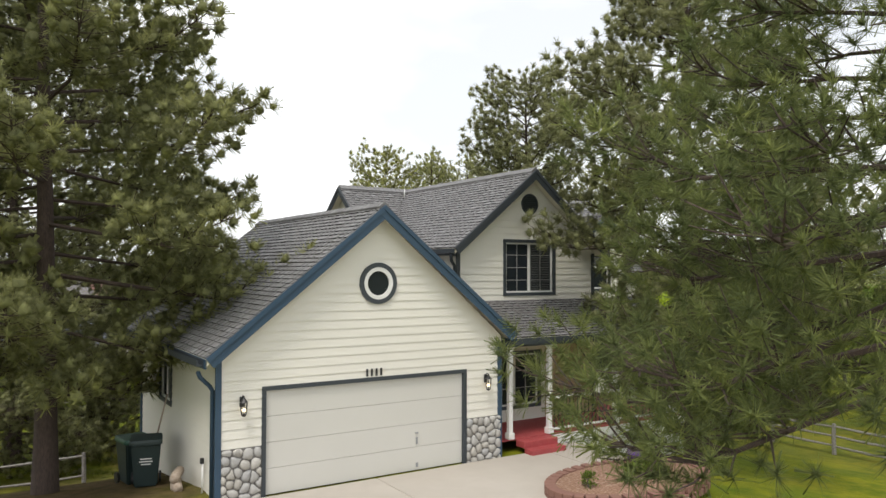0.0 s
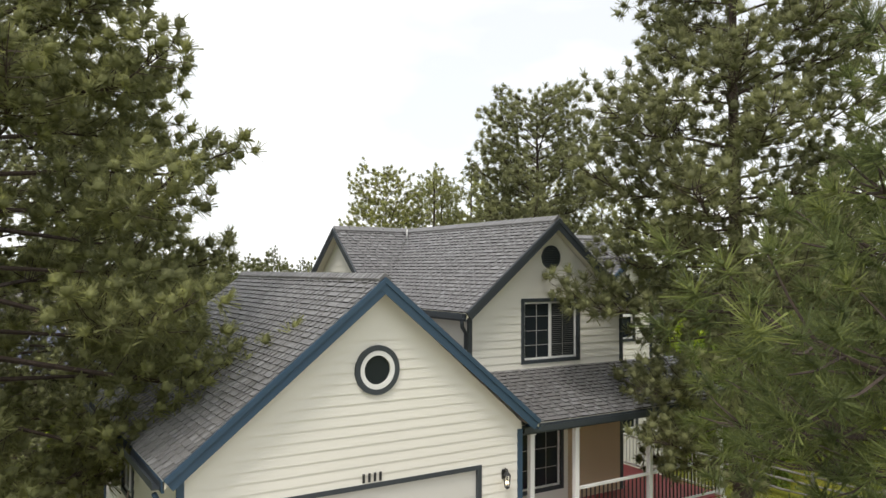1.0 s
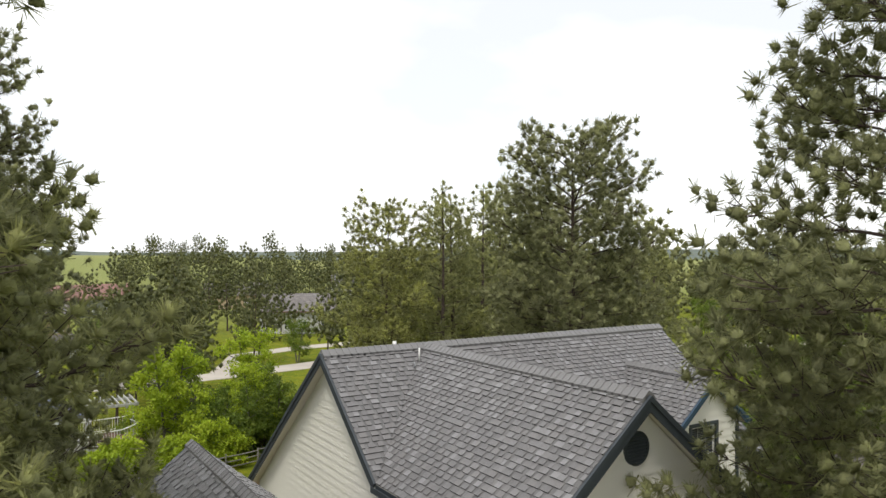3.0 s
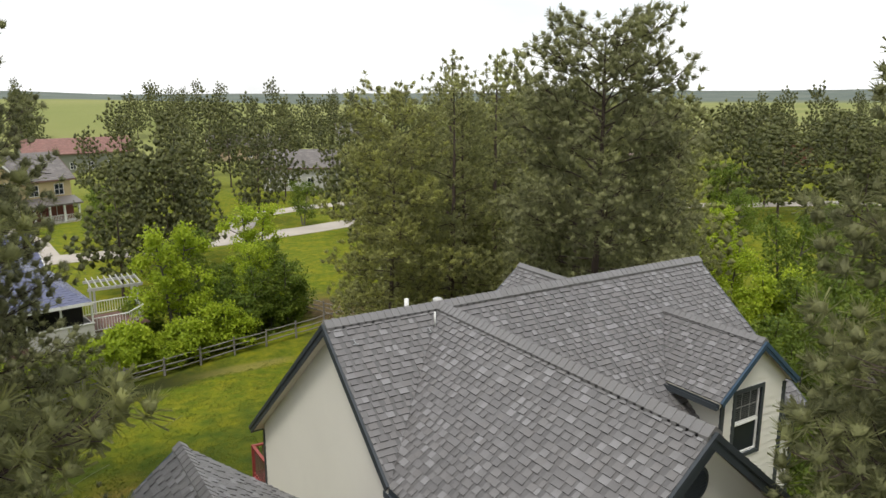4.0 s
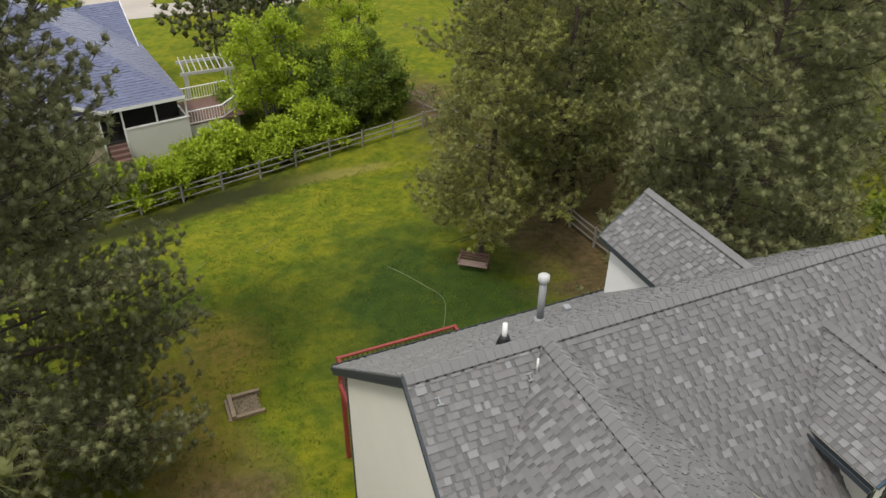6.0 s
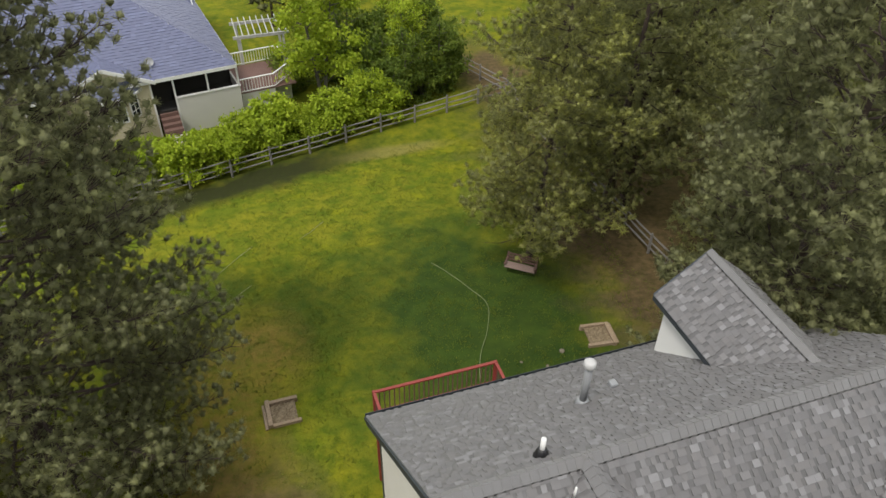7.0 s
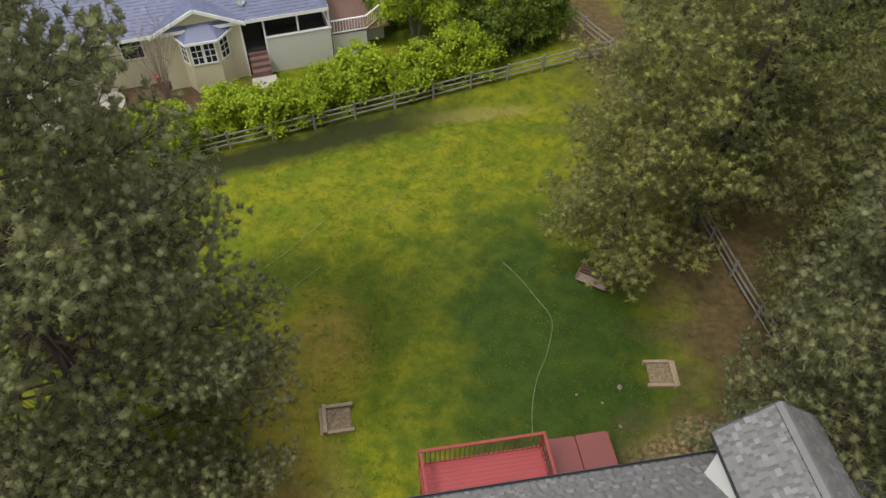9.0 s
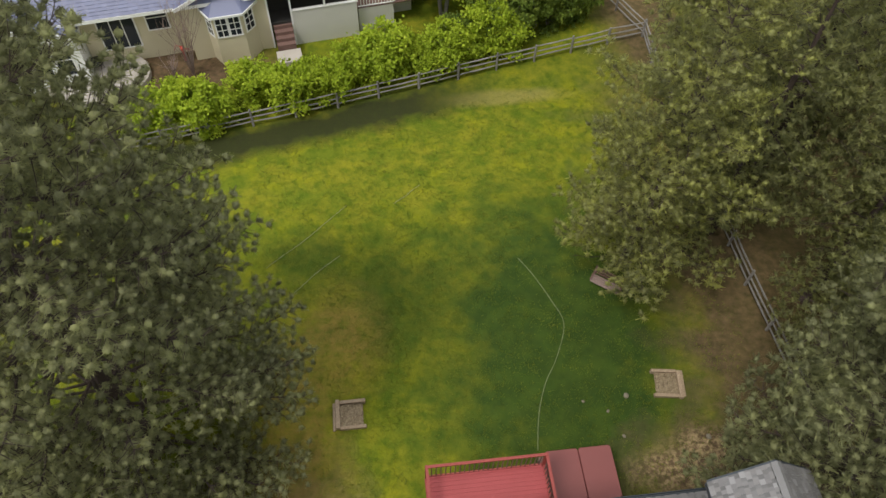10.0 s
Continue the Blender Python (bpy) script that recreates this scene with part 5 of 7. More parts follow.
def wheelie_bin(x, y, turn, label, lid):
    z = ground_z(x, y)
    t = empty("wheelie_bin", (x, y, z), label, "bin", "bins by the garage")
    t.rotation_euler = (0, 0, radians(turn))
    bm = bmesh.new()
    lo, hi = (0.24, 0.26), (0.31, 0.36)
    vs = [bm.verts.new((sx * w_[0], sy * w_[1], z_)) for w_, z_ in ((lo, 0.05), (hi, 1.0)) for sx, sy in ((-1, -1), (1, -1), (1, 1), (-1, 1))]
    for f in ((3, 2, 1, 0), (4, 5, 6, 7), (0, 1, 5, 4), (1, 2, 6, 5), (2, 3, 7, 6), (3, 0, 4, 7)):
        bm.faces.new([vs[i] for i in f])
    bmesh.ops.bevel(bm, geom=list(bm.edges), offset=0.03, segments=2, affect="EDGES")
    part("body", bm, mat_bin, t, smooth=False)
    bm = rounded(bmesh.new(), -0.34, 0.34, -0.4, 0.38, 1.0, 1.1, 0.1, 0.05)
    part("lid", bm, lid, t, "domed lid")
    tube("handle", [(-0.25, 0.37, 0.92), (-0.25, 0.46, 0.98), (0.25, 0.46, 0.98), (0.25, 0.37, 0.92)], 0.018, mat_bin, t, 6)
    for sx in (-0.29, 0.29):
        bm = bmesh.new()
        bmesh.ops.create_cone(bm, cap_ends=True, segments=16, radius1=0.13, radius2=0.13, depth=0.05, matrix=Matrix.Translation((sx, 0.27, 0.13)) @ Matrix.Rotation(math.pi / 2, 4, "Y"))
        part("wheel", bm, mat_black, t)
    part("label_bar", boxes((-0.12, 0.12, -0.355, -0.345, 0.68, 0.7), (-0.14, 0.14, -0.35, -0.34, 0.62, 0.64), (-0.1, 0.1, -0.345, -0.335, 0.56, 0.58)), mat_white, t, "pale printed bars")
    return t


wheelie_bin(3.35, 17.7, -12, "dark wheeled refuse bin beside the garage wall", mat_bin)
wheelie_bin(3.25, 18.6, 10, "wheeled refuse bin with a green lid", mat_bin_lid)
shovel = empty("shovel", (3.95, 18.9, 0), "wooden shovel leaning on the garage wall", "shovel")
tube("handle", [(-0.25, 0.1, 0.0), (0.12, 0.1, 1.55)], 0.02, mat_timber, shovel, 6)
part("blade", beams([((-0.25, 0.1, -0.05), (-0.32, 0.1, -0.25), 0.2, 0.02, (1, 0, 0.3))]), mat_metal, shovel)
for i, (x, y, z, a) in enumerate(((3.75, 16.6, 0.11, 75), (3.72, 16.35, 0.11, 80), (3.74, 16.45, 0.30, 68))):
    lg = empty("log", (x, y, z + ground_z(x, y)), "cut pine log stacked by the wall", "log", "stacked logs")
    lg.rotation_euler = (0, 0, radians(a))
    tube("bark", [(-0.35, 0, 0), (0, 0.01, 0.01), (0.35, 0, 0)], [0.1, 0.105, 0.1], mat_timber, lg, 9)
tap = empty("standpipe", (4.06, 15.65, 0), "white standpipe with a black tap", "pipe")
tube("pipe", [(0, 0, -0.05), (0, 0, 0.62)], 0.018, mat_white, tap, 8)
part("tap_head", boxes((-0.05, 0.03, -0.03, 0.03, 0.6, 0.72), bevel=0.01), mat_black, tap)

# ---- planting bed by the path ----
mat_block = painted("red_wall_block", (0.25, 0.13, 0.10), 0.9, 0.3)
_m = M("gravel_mulch", 0.95)
mat_mulch = _m.color(_m.ramp(_m.noise(18, 5), [(0.3, (0.16, 0.08, 0.05)), (0.55, (0.30, 0.18, 0.12)), (0.75, (0.42, 0.34, 0.28))])).bump(_m.noise(45, 3), 0.8, 0.03).mat
bed = empty("planting_bed", (11.9, 11.3, 0.0), "curved planting bed edged with red blocks", "planting bed")
vs, fs = [(0, 0, 0.3)], []
for i in range(48):
    a = 2 * math.pi * i / 48
    vs.append((1.9 * math.cos(a), 1.05 * math.sin(a), 0.2))
    fs.append((0, 1 + i, 1 + (i + 1) % 48))
mesh_object("mulch", vs, fs, mat_mulch, bed, "reddish bark and gravel mulch")
block = None
for row in range(2):
    for i in range(40):
        a = 2 * math.pi * (i + 0.5 * row) / 40
        if block is None:
            block = part("block", boxes((-0.10, 0.10, -0.12, 0.115, 0, 0.145), bevel=0.01), mat_block, bed)
            ob = block
        else:
            ob = new("block", block.data)
            ob.parent = bed
        ob.location = (1.98 * math.cos(a), 1.13 * math.sin(a), -0.06 + row * 0.15)
        ob.rotation_euler = (0, 0, math.atan2(1.13 * math.cos(a), -1.98 * math.sin(a)))
ball = empty("gazing_ball", (12.55, 11.75, 0.28), "glossy purple glass garden ball", "ornament")
bm = bmesh.new()
bmesh.ops.create_uvsphere(bm, u_segments=24, v_segments=16, radius=0.19, matrix=Matrix.Translation((0, 0, 0.22)))
_m = M("purple_glass", 0.12)
part("globe", bm, _m.color((0.10, 0.045, 0.19)).mat, ball, smooth=True)
tube("foot", [(0, 0, -0.03), (0, 0, 0.06)], [0.09, 0.07], mat_concrete, ball, 12)
wb = empty("pale_stone", (12.85, 11.7, 0.27), "pale rounded garden stone in the bed", "stone")
bm = bmesh.new()
bmesh.ops.create_icosphere(bm, subdivisions=2, radius=0.13, matrix=Matrix.Translation((0, 0, 0.08)) @ Matrix.Diagonal((1, 0.8, 0.8, 1)))
part("stone", bm, mat_stone, wb, smooth=True)


# ---- the neighbour's blue-roofed house behind the fence ----
mat_nb_wall = painted("pale_yellow_siding", (0.60, 0.54, 0.37), 0.7, 0.12, (1, 1, 10))
mat_nb_porch = painted("pale_grey_panels", (0.55, 0.54, 0.49), 0.7, 0.1)
mat_dark_in = painted("dark_interior", (0.03, 0.028, 0.026), 0.9, 0.3)
mat_brick = painted("red_brick", (0.24, 0.09, 0.07), 0.9, 0.3)


def plain_window(parent, x, y, z, w, h, turn=0.0, out=0.03, bars=(2, 2)):
    """A framed window set on a wall that faces -y before the turn."""
    m = Matrix.Translation((x, y, z)) @ Matrix.Rotation(radians(turn), 4, "Z")
    f = part("window", boxes((-w / 2 - 0.08, w / 2 + 0.08, -out, 0.05, -0.08, 0.0), (-w / 2 - 0.08, w / 2 + 0.08, -out, 0.05, h, h + 0.08), (-w / 2 - 0.08, -w / 2, -out, 0.05, 0, h), (w / 2, w / 2 + 0.08, -out, 0.05, 0, h)), mat_white, parent)
    f.matrix_local = m
    part("pane", boxes((-w / 2, w / 2, -out * 0.3, 0.0, 0, h)), mat_glass, f)
    bm = bmesh.new()
    for i in range(1, bars[0]):
        u = -w / 2 + w * i / bars[0]
        box(bm, u - 0.025, u + 0.025, -out * 0.7, -out * 0.31, 0, h)
    for i in range(1, bars[1]):
        v = h * i / bars[1]
        box(bm, -w / 2, w / 2, -out * 0.66, -out * 0.3, v - 0.025, v + 0.025)
    if len(bm.verts):
        part("window_grid", bm, mat_white, f)
    else:
        bm.free()
    return f


def gable_roof(parent, x0, x1, y0, y1, ze, zr, mat, mat_edge, seed, along="x", step=0.2, wmin=0.2, wmax=0.5, name="roof", pieces_too=True):
    """A two-sided roof with eaves at ze and its ridge at zr, along x or y."""
    roof = empty(name)
    roof.parent = parent
    bm = bmesh.new()
    if along == "x":
        ym = (y0 + y1) / 2
        h = ym - y0
        quads = [[(x0, y0, ze), (x1, y0, ze), (x1, ym, zr), (x0, ym, zr)], [(x0, y1, ze), (x0, ym, zr), (x1, ym, zr), (x1, y1, ze)]]
        L = math.hypot(h, zr - ze)
        slopes = [((x0, y0, ze), (1, 0, 0), (0, h, zr - ze), [(0, 0, x1 - x0), (L, 0, x1 - x0)]), ((x0, y1, ze), (1, 0, 0), (0, -h, zr - ze), [(0, 0, x1 - x0), (L, 0, x1 - x0)])]
        rakes = [((x, y, ze), (x, ym, zr)) for x in (x0, x1) for y in (y0, y1)]
        eaves = [((x0, y, ze - 0.1), (x1, y, ze - 0.1)) for y in (y0, y1)]
    else:
        xm = (x0 + x1) / 2
        h = xm - x0
        quads = [[(x0, y0, ze), (xm, y0, zr), (xm, y1, zr), (x0, y1, ze)], [(x1, y0, ze), (x1, y1, ze), (xm, y1, zr), (xm, y0, zr)]]
        L = math.hypot(h, zr - ze)
        slopes = [((x0, y0, ze), (0, 1, 0), (h, 0, zr - ze), [(0, 0, y1 - y0), (L, 0, y1 - y0)]), ((x1, y0, ze), (0, 1, 0), (-h, 0, zr - ze), [(0, 0, y1 - y0), (L, 0, y1 - y0)])]
        rakes = [((x, y, ze), (xm, y, zr)) for y in (y0, y1) for x in (x0, x1)]
        eaves = [((x, y0, ze - 0.1), (x, y1, ze - 0.1)) for x in (x0, x1)]
    for q in quads:
        slab(bm, [Vector(c) - Vector((0, 0, 0.012)) for c in q], 0.16)
    part("roof_deck", bm, mat_edge, roof)
    cover(roof, slopes, mat, step, wmin, wmax, seed=seed)
    for a, b in rakes:
        part("rake_board", beams([(Vector(a) - Vector((0, 0, 0.09)), Vector(b) - Vector((0, 0, 0.09)), 0.06, 0.2)]), mat_edge, roof)
    for a, b in eaves:
        part("fascia", beams([(a, b, 0.06, 0.2)]), mat_edge, roof)
    return roof


def hip_roof(parent, x0, x1, y0, y1, ze, pitch, mat, mat_edge, seed):
    """A hipped roof over a rectangle, all sides at one pitch."""
    roof = empty("roof")
    roof.parent = parent
    h = min(x1 - x0, y1 - y0) / 2
    zr = ze + pitch * h
    L = h * math.hypot(1, pitch)
    ym = (y0 + y1) / 2
    a, b = (x0 + h, ym, zr), (x1 - h, ym, zr)
    bm = bmesh.new()
    for q in ([(x0, y0, ze), (x1, y0, ze), b, a], [(x1, y1, ze), (x0, y1, ze), a, b], [(x1, y0, ze), (x1, y1, ze), b], [(x0, y1, ze), (x0, y0, ze), a]):
        slab(bm, [Vector(c) - Vector((0, 0, 0.012)) for c in q], 0.16)
    part("roof_deck", bm, mat_edge, roof)
    w, d = x1 - x0, y1 - y0
    cover(roof, [((x0, y0, ze), (1, 0, 0), (0, 1, pitch), [(0, 0, w), (L, h, w - h)]), ((x0, y1, ze), (1, 0, 0), (0, -1, pitch), [(0, 0, w), (L, h, w - h)]),
                 ((x1, y0, ze), (0, 1, 0), (-1, 0, pitch), [(0, 0, d), (L, d / 2 - 0.01, d / 2 + 0.01)]), ((x0, y0, ze), (0, 1, 0), (1, 0, pitch), [(0, 0, d), (L, d / 2 - 0.01, d / 2 + 0.01)])], mat, 0.2, 0.2, 0.5, seed=seed)
    for p, q in (((x0, y0), (x1, y0)), ((x1, y0), (x1, y1)), ((x1, y1), (x0, y1)), ((x0, y1), (x0, y0))):
        part("fascia", beams([((*p, ze - 0.1), (*q, ze - 0.1), 0.06, 0.2)]), mat_edge, roof)
    return roof


def gable_body(parent, x0, x1, y0, y1, z0, ze, zr, mat, along="x", name="wall"):
    """Solid walls up to the eaves, with the gables."""
    bm = bmesh.new()
    if along == "x":
        ym = (y0 + y1) / 2
        prof = [(y0, z0), (y1, z0), (y1, ze), (ym, zr), (y0, ze)]
        a = [bm.verts.new((x0, p[0], p[1])) for p in prof]
        b = [bm.verts.new((x1, p[0], p[1])) for p in prof]
    else:
        xm = (x0 + x1) / 2
        prof = [(x0, z0), (x1, z0), (x1, ze), (xm, zr), (x0, ze)]
        a = [bm.verts.new((p[0], y0, p[1])) for p in prof]
        b = [bm.verts.new((p[0], y1, p[1])) for p in prof]
    bm.faces.new(a)
    bm.faces.new(list(reversed(b)))
    for i in range(5):
        j = (i + 1) % 5
        bm.faces.new((a[j], a[i], b[i], b[j]))
    return part(name, bm, mat, parent)


nb = empty("neighbour_house", (5.3, 59.35, 0), "single-storey pale yellow house with a blue shingle roof", "house")
nb.rotation_euler = (0, 0, radians(8.5))
EZ = -1.05
# rooms behind the porch and to the west
part("wall", boxes((-10.2, 4.75, 2.2, 15.4, -5.2, EZ)), mat_nb_wall, nb)
gable_body(nb, 1.2, 4.2, 9.4, 17.2, -5.2, EZ - 0.1, EZ + 1.6, mat_nb_wall, "x", "garage_wall")
gable_roof(nb, 0.5, 4.6, 9.0, 17.6, EZ - 0.1, EZ + 2.4, mat_shingle_blue, mat_white, 24, "x", name="garage_roof")
part("wall", boxes((-10.2, -4.6, 0.9, 2.2, -5.2, EZ)), mat_nb_wall, nb)
part("wall", boxes((-4.55, -0.1, 0.0, 2.2, -5.2, EZ)), mat_nb_wall, nb)
hip_roof(nb, -13.0, 4.95, -0.25, 15.8, EZ, 0.66, mat_shingle_blue, mat_white, 21)
# porch: open on top of a low panelled wall
part("porch_floor", boxes((-0.08, 5.0, 0.05, 2.19, -3.4, -3.2)), mat_dark_in, nb)
part("porch_wall", boxes((1.25, 5.0, -0.02, 0.08, -5.0, -2.55), (4.9, 5.0, 0.08, 2.19, -5.0, -2.55)), mat_nb_porch, nb)
part("porch_sill", boxes((1.2, 5.06, -0.06, 0.12, -2.545, -2.49)), mat_white, nb)
part("porch_back", boxes((-0.08, 4.9, 2.1, 2.19, -3.19, EZ - 0.02)), mat_dark_in, nb)
for u in (-0.05, 1.22, 3.15, 4.95):
    part("post", boxes((u - 0.05, u + 0.05, -0.04, 0.06, -4.9 if u < 2 else -2.48, EZ - 0.02)), mat_white, nb)
part("screen_door", boxes((0.05, 1.1, 1.2, 1.26, -3.2, EZ - 0.1)), mat_dark_in, nb)
for i in range(4):
    part("step", boxes((0.1, 1.15, -0.1 - 0.3 * i, 0.2 - 0.3 * i, -4.7, -3.35 - 0.22 * i)), mat_bench, nb)
part("landing", boxes((-0.05, 1.35, -2.1, -1.05, -4.8, -4.33)), mat_concrete, nb)
# bay with its own roof and gable
gz = EZ
bm = bmesh.new()
bay = [(-3.5, 0.0), (-3.1, -0.75), (-1.5, -0.75), (-0.75, 0.0)]
lowv = [bm.verts.new((x, y, -5.0)) for x, y in bay]
topv = [bm.verts.new((x, y, EZ - 0.45)) for x, y in bay]
for i in range(3):
    bm.faces.new((lowv[i], lowv[i + 1], topv[i + 1], topv[i]))
bm.faces.new(topv)
part("bay_wall", bm, mat_nb_wall, nb)
bm = bmesh.new()
edge = [(-3.7, 0.02), (-3.2, -1.0), (-1.4, -1.0), (-0.5, 0.02)]
lowv = [bm.verts.new((x, y, EZ - 0.45)) for x, y in edge]
topv = [bm.verts.new((x, y, EZ + 0.15)) for x, y in ((-3.0, 0.02), (-2.8, -0.1), (-1.7, -0.1), (-1.4, 0.02))]
for i in range(3):
    bm.faces.new((lowv[i], lowv[i + 1], topv[i + 1], topv[i]))
bm.faces.new(list(reversed(lowv)))
part("bay_roof", bm, mat_shingle_blue, nb, "small blue bay roof")
part("bay_fascia", beams([((a[0], a[1], EZ - 0.5), (b[0], b[1], EZ - 0.5), 0.05, 0.14) for a, b in zip(edge, edge[1:])]), mat_white, nb)
gable_body(nb, -4.5, -0.15, -0.05, 1.5, EZ - 0.1, EZ, EZ + 1.0, mat_nb_wall, "y", "gable")
gable_roof(nb, -4.9, 0.25, -0.4, 3.4, EZ - 0.02, EZ + 1.2, mat_shingle_blue, mat_white, 22, "y", name="bay_gable_roof")
for u, v, w_, t in ((-2.66, -0.75, 0.55, 0), (-1.95, -0.75, 0.55, 0), (-1.13, -0.38, 0.6, 45), (-3.3, -0.37, 0.5, -62)):
    plain_window(nb, u, v - 0.02, -2.95, w_, 1.2, t, bars=(2, 3))
plain_window(nb, -6.1, 0.88, -3.0, 1.1, 1.5, 0, bars=(1, 2))
plain_window(nb, -8.3, 0.88, -3.9, 1.9, 2.1, 0, bars=(3, 1))
# satellite dish
dish = empty("satellite_dish", (0, 0, 0), "pale grey satellite dish on the blue roof", "dish")
dish.location = (5.5, 59.85, -0.6)
bm = bmesh.new()
bmesh.ops.create_uvsphere(bm, u_segments=20, v_segments=12, radius=0.5)
bmesh.ops.delete(bm, geom=[v for v in bm.verts if v.co.z > -0.36], context="VERTS")
bmesh.ops.translate(bm, verts=bm.verts, vec=(0, 0, 0.4))
d_ = part("reflector", bm, mat_metal, dish, smooth=True)
d_.rotation_euler = (radians(58), 0, radians(10))
d_.location = (0, 0, 0.35)
tube("arm", [(0, 0.1, -0.1), (0, 0.05, 0.3), (0.05, -0.35, 0.15)], 0.025, mat_metal, dish, 6)
# white garden room at its west end, patio, deck and pergola
part("garden_room", boxes((-14.5, -10.25, -0.6, 4.0, -5.2, -1.6)), mat_white, nb, "white garden room with tall windows")
gable_roof(nb, -14.8, -10.0, -0.9, 4.3, -1.6, -0.4, mat_shingle_blue, mat_white, 23, "y", name="garden_room_roof")
for u in (-13.6, -12.4, -11.2):
    plain_window(nb, u, -0.62, -4.0, 0.8, 2.0, 0, bars=(1, 2))
pt = []
for i in range(36):
    a = 2 * math.pi * i / 36
    pt.append((-4.6 + 2.9 * math.cos(a), 57.6 + 2.1 * math.sin(a), -4.62))
bm = bmesh.new()
slab(bm, pt, 0.4)
tagged(part("patio", bm, mat_concrete), "pale concrete patio behind the neighbour house", "patio", kind="structure")
ndk = empty("neighbour_deck", (5.3, 59.35, 0), "timber deck with a white railing beside the blue-roofed house", "deck")
ndk.rotation_euler = (0, 0, radians(8.5))
for i in range(26):
    part("deck_board", boxes((5.05, 8.6, 0.3 + i * 0.15, 0.44 + i * 0.15, -3.3, -3.25)), mat_bench, ndk)
for a, b in (((5.1, 0.3), (7.2, 0.3)), ((7.2, 0.3), (8.6, 1.5)), ((8.6, 1.5), (8.6, 4.2)), ((8.6, 4.2), (5.1, 4.2))):
    railing(ndk, a, b, -3.25, mat_white, mat_white, 0.9, 0.17, 0.03)
part("skirt", boxes((5.1, 7.2, 0.32, 0.38, -4.9, -3.31)), mat_nb_porch, ndk)
part("skirt", boxes((7.2, 8.55, 1.5, 1.56, -4.9, -3.31)), mat_nb_porch, ndk)
perg = empty("pergola", (12.3, 66.0, ground_z(12.3, 66)), "white timber pergola behind the leafy tree", "pergola")
for x in (-1.4, 1.4):
    for y in (-1.2, 1.2):
        part("post", boxes((x - 0.07, x + 0.07, y - 0.07, y + 0.07, 0, 3.2)), mat_soft_white, perg)
for y in (-1.2, 1.2):
    part("beam", boxes((-1.8, 1.8, y - 0.04, y + 0.04, 3.2, 3.4)), mat_soft_white, perg)
for i in range(9):
    part("rafter", boxes((-1.6 + i * 0.4, -1.55 + i * 0.4, -1.6, 1.6, 3.4, 3.55)), mat_soft_white, perg)


def patio_chair(x, y, turn, mat, label):
    """A garden chair: slatted seat and back, four legs and two arms."""
    c = empty("garden_chair", (x, y, -4.6), label, "chair", "patio chairs")
    c.rotation_euler = (0, 0, radians(turn))
    for i in range(4):
        part("seat_slat", boxes((-0.26, 0.26, -0.26 + i * 0.13, -0.15 + i * 0.13, 0.40, 0.43), bevel=0.006), mat, c)
        part("back_slat", beams([((-0.26, 0.26 + i * 0.03, 0.52 + i * 0.12), (0.26, 0.26 + i * 0.03, 0.52 + i * 0.12), 0.025, 0.08)]), mat, c)
    for sx in (-0.27, 0.27):
        part("leg", beams([((sx, -0.24, 0), (sx, -0.24, 0.62), 0.045, 0.045)]), mat, c)
        part("leg", beams([((sx, 0.26, 0), (sx, 0.40, 0.96), 0.045, 0.045)]), mat, c)
        part("arm", beams([((sx, -0.28, 0.63), (sx, 0.33, 0.65), 0.06, 0.03)]), mat, c)
    return c


patio_chair(-5.0, 61.0, 10, mat_wicker, "brown wicker chair on the patio")
patio_chair(-5.9, 60.4, 40, mat_wicker, "brown wicker chair on the patio")
patio_chair(-2.4, 60.7, -8, mat_black, "black metal chair against the yellow wall")
patio_chair(-1.75, 60.8, -8, mat_black, "black metal chair against the yellow wall")
bowl = empty("fire_pit", (-4.6, 58.2, -4.61), "small dark fire bowl on the patio", "fire pit")
tube("bowl", [(0, 0, 0.22), (0, 0, 0.34), (0, 0, 0.5)], [0.18, 0.36, 0.44], mat_black, bowl, 20, "black iron bowl")
for i in range(3):
    a = 2.1 * i
    tube("leg", [(0.34 * math.cos(a), 0.34 * math.sin(a), 0.0), (0.28 * math.cos(a), 0.28 * math.sin(a), 0.34)], 0.018, mat_black, bowl, 6)
pump = empty("hand_pump", (0.2, 58.6, -4.75), "red garden hand pump in the flower bed", "pump")
tube("barrel", [(0, 0, 0), (0, 0, 0.7), (0, 0, 0.75), (0, 0, 0.95)], [0.09, 0.08, 0.13, 0.12], mat_red_plastic, pump, 12)
tube("spout", [(0.08, 0, 0.8), (0.3, 0, 0.78), (0.34, 0, 0.66)], 0.035, mat_red_plastic, pump, 8)
tube("handle", [(-0.05, 0, 0.98), (-0.3, 0, 1.05), (-0.5, 0, 0.7)], 0.02, mat_red_plastic, pump, 8)


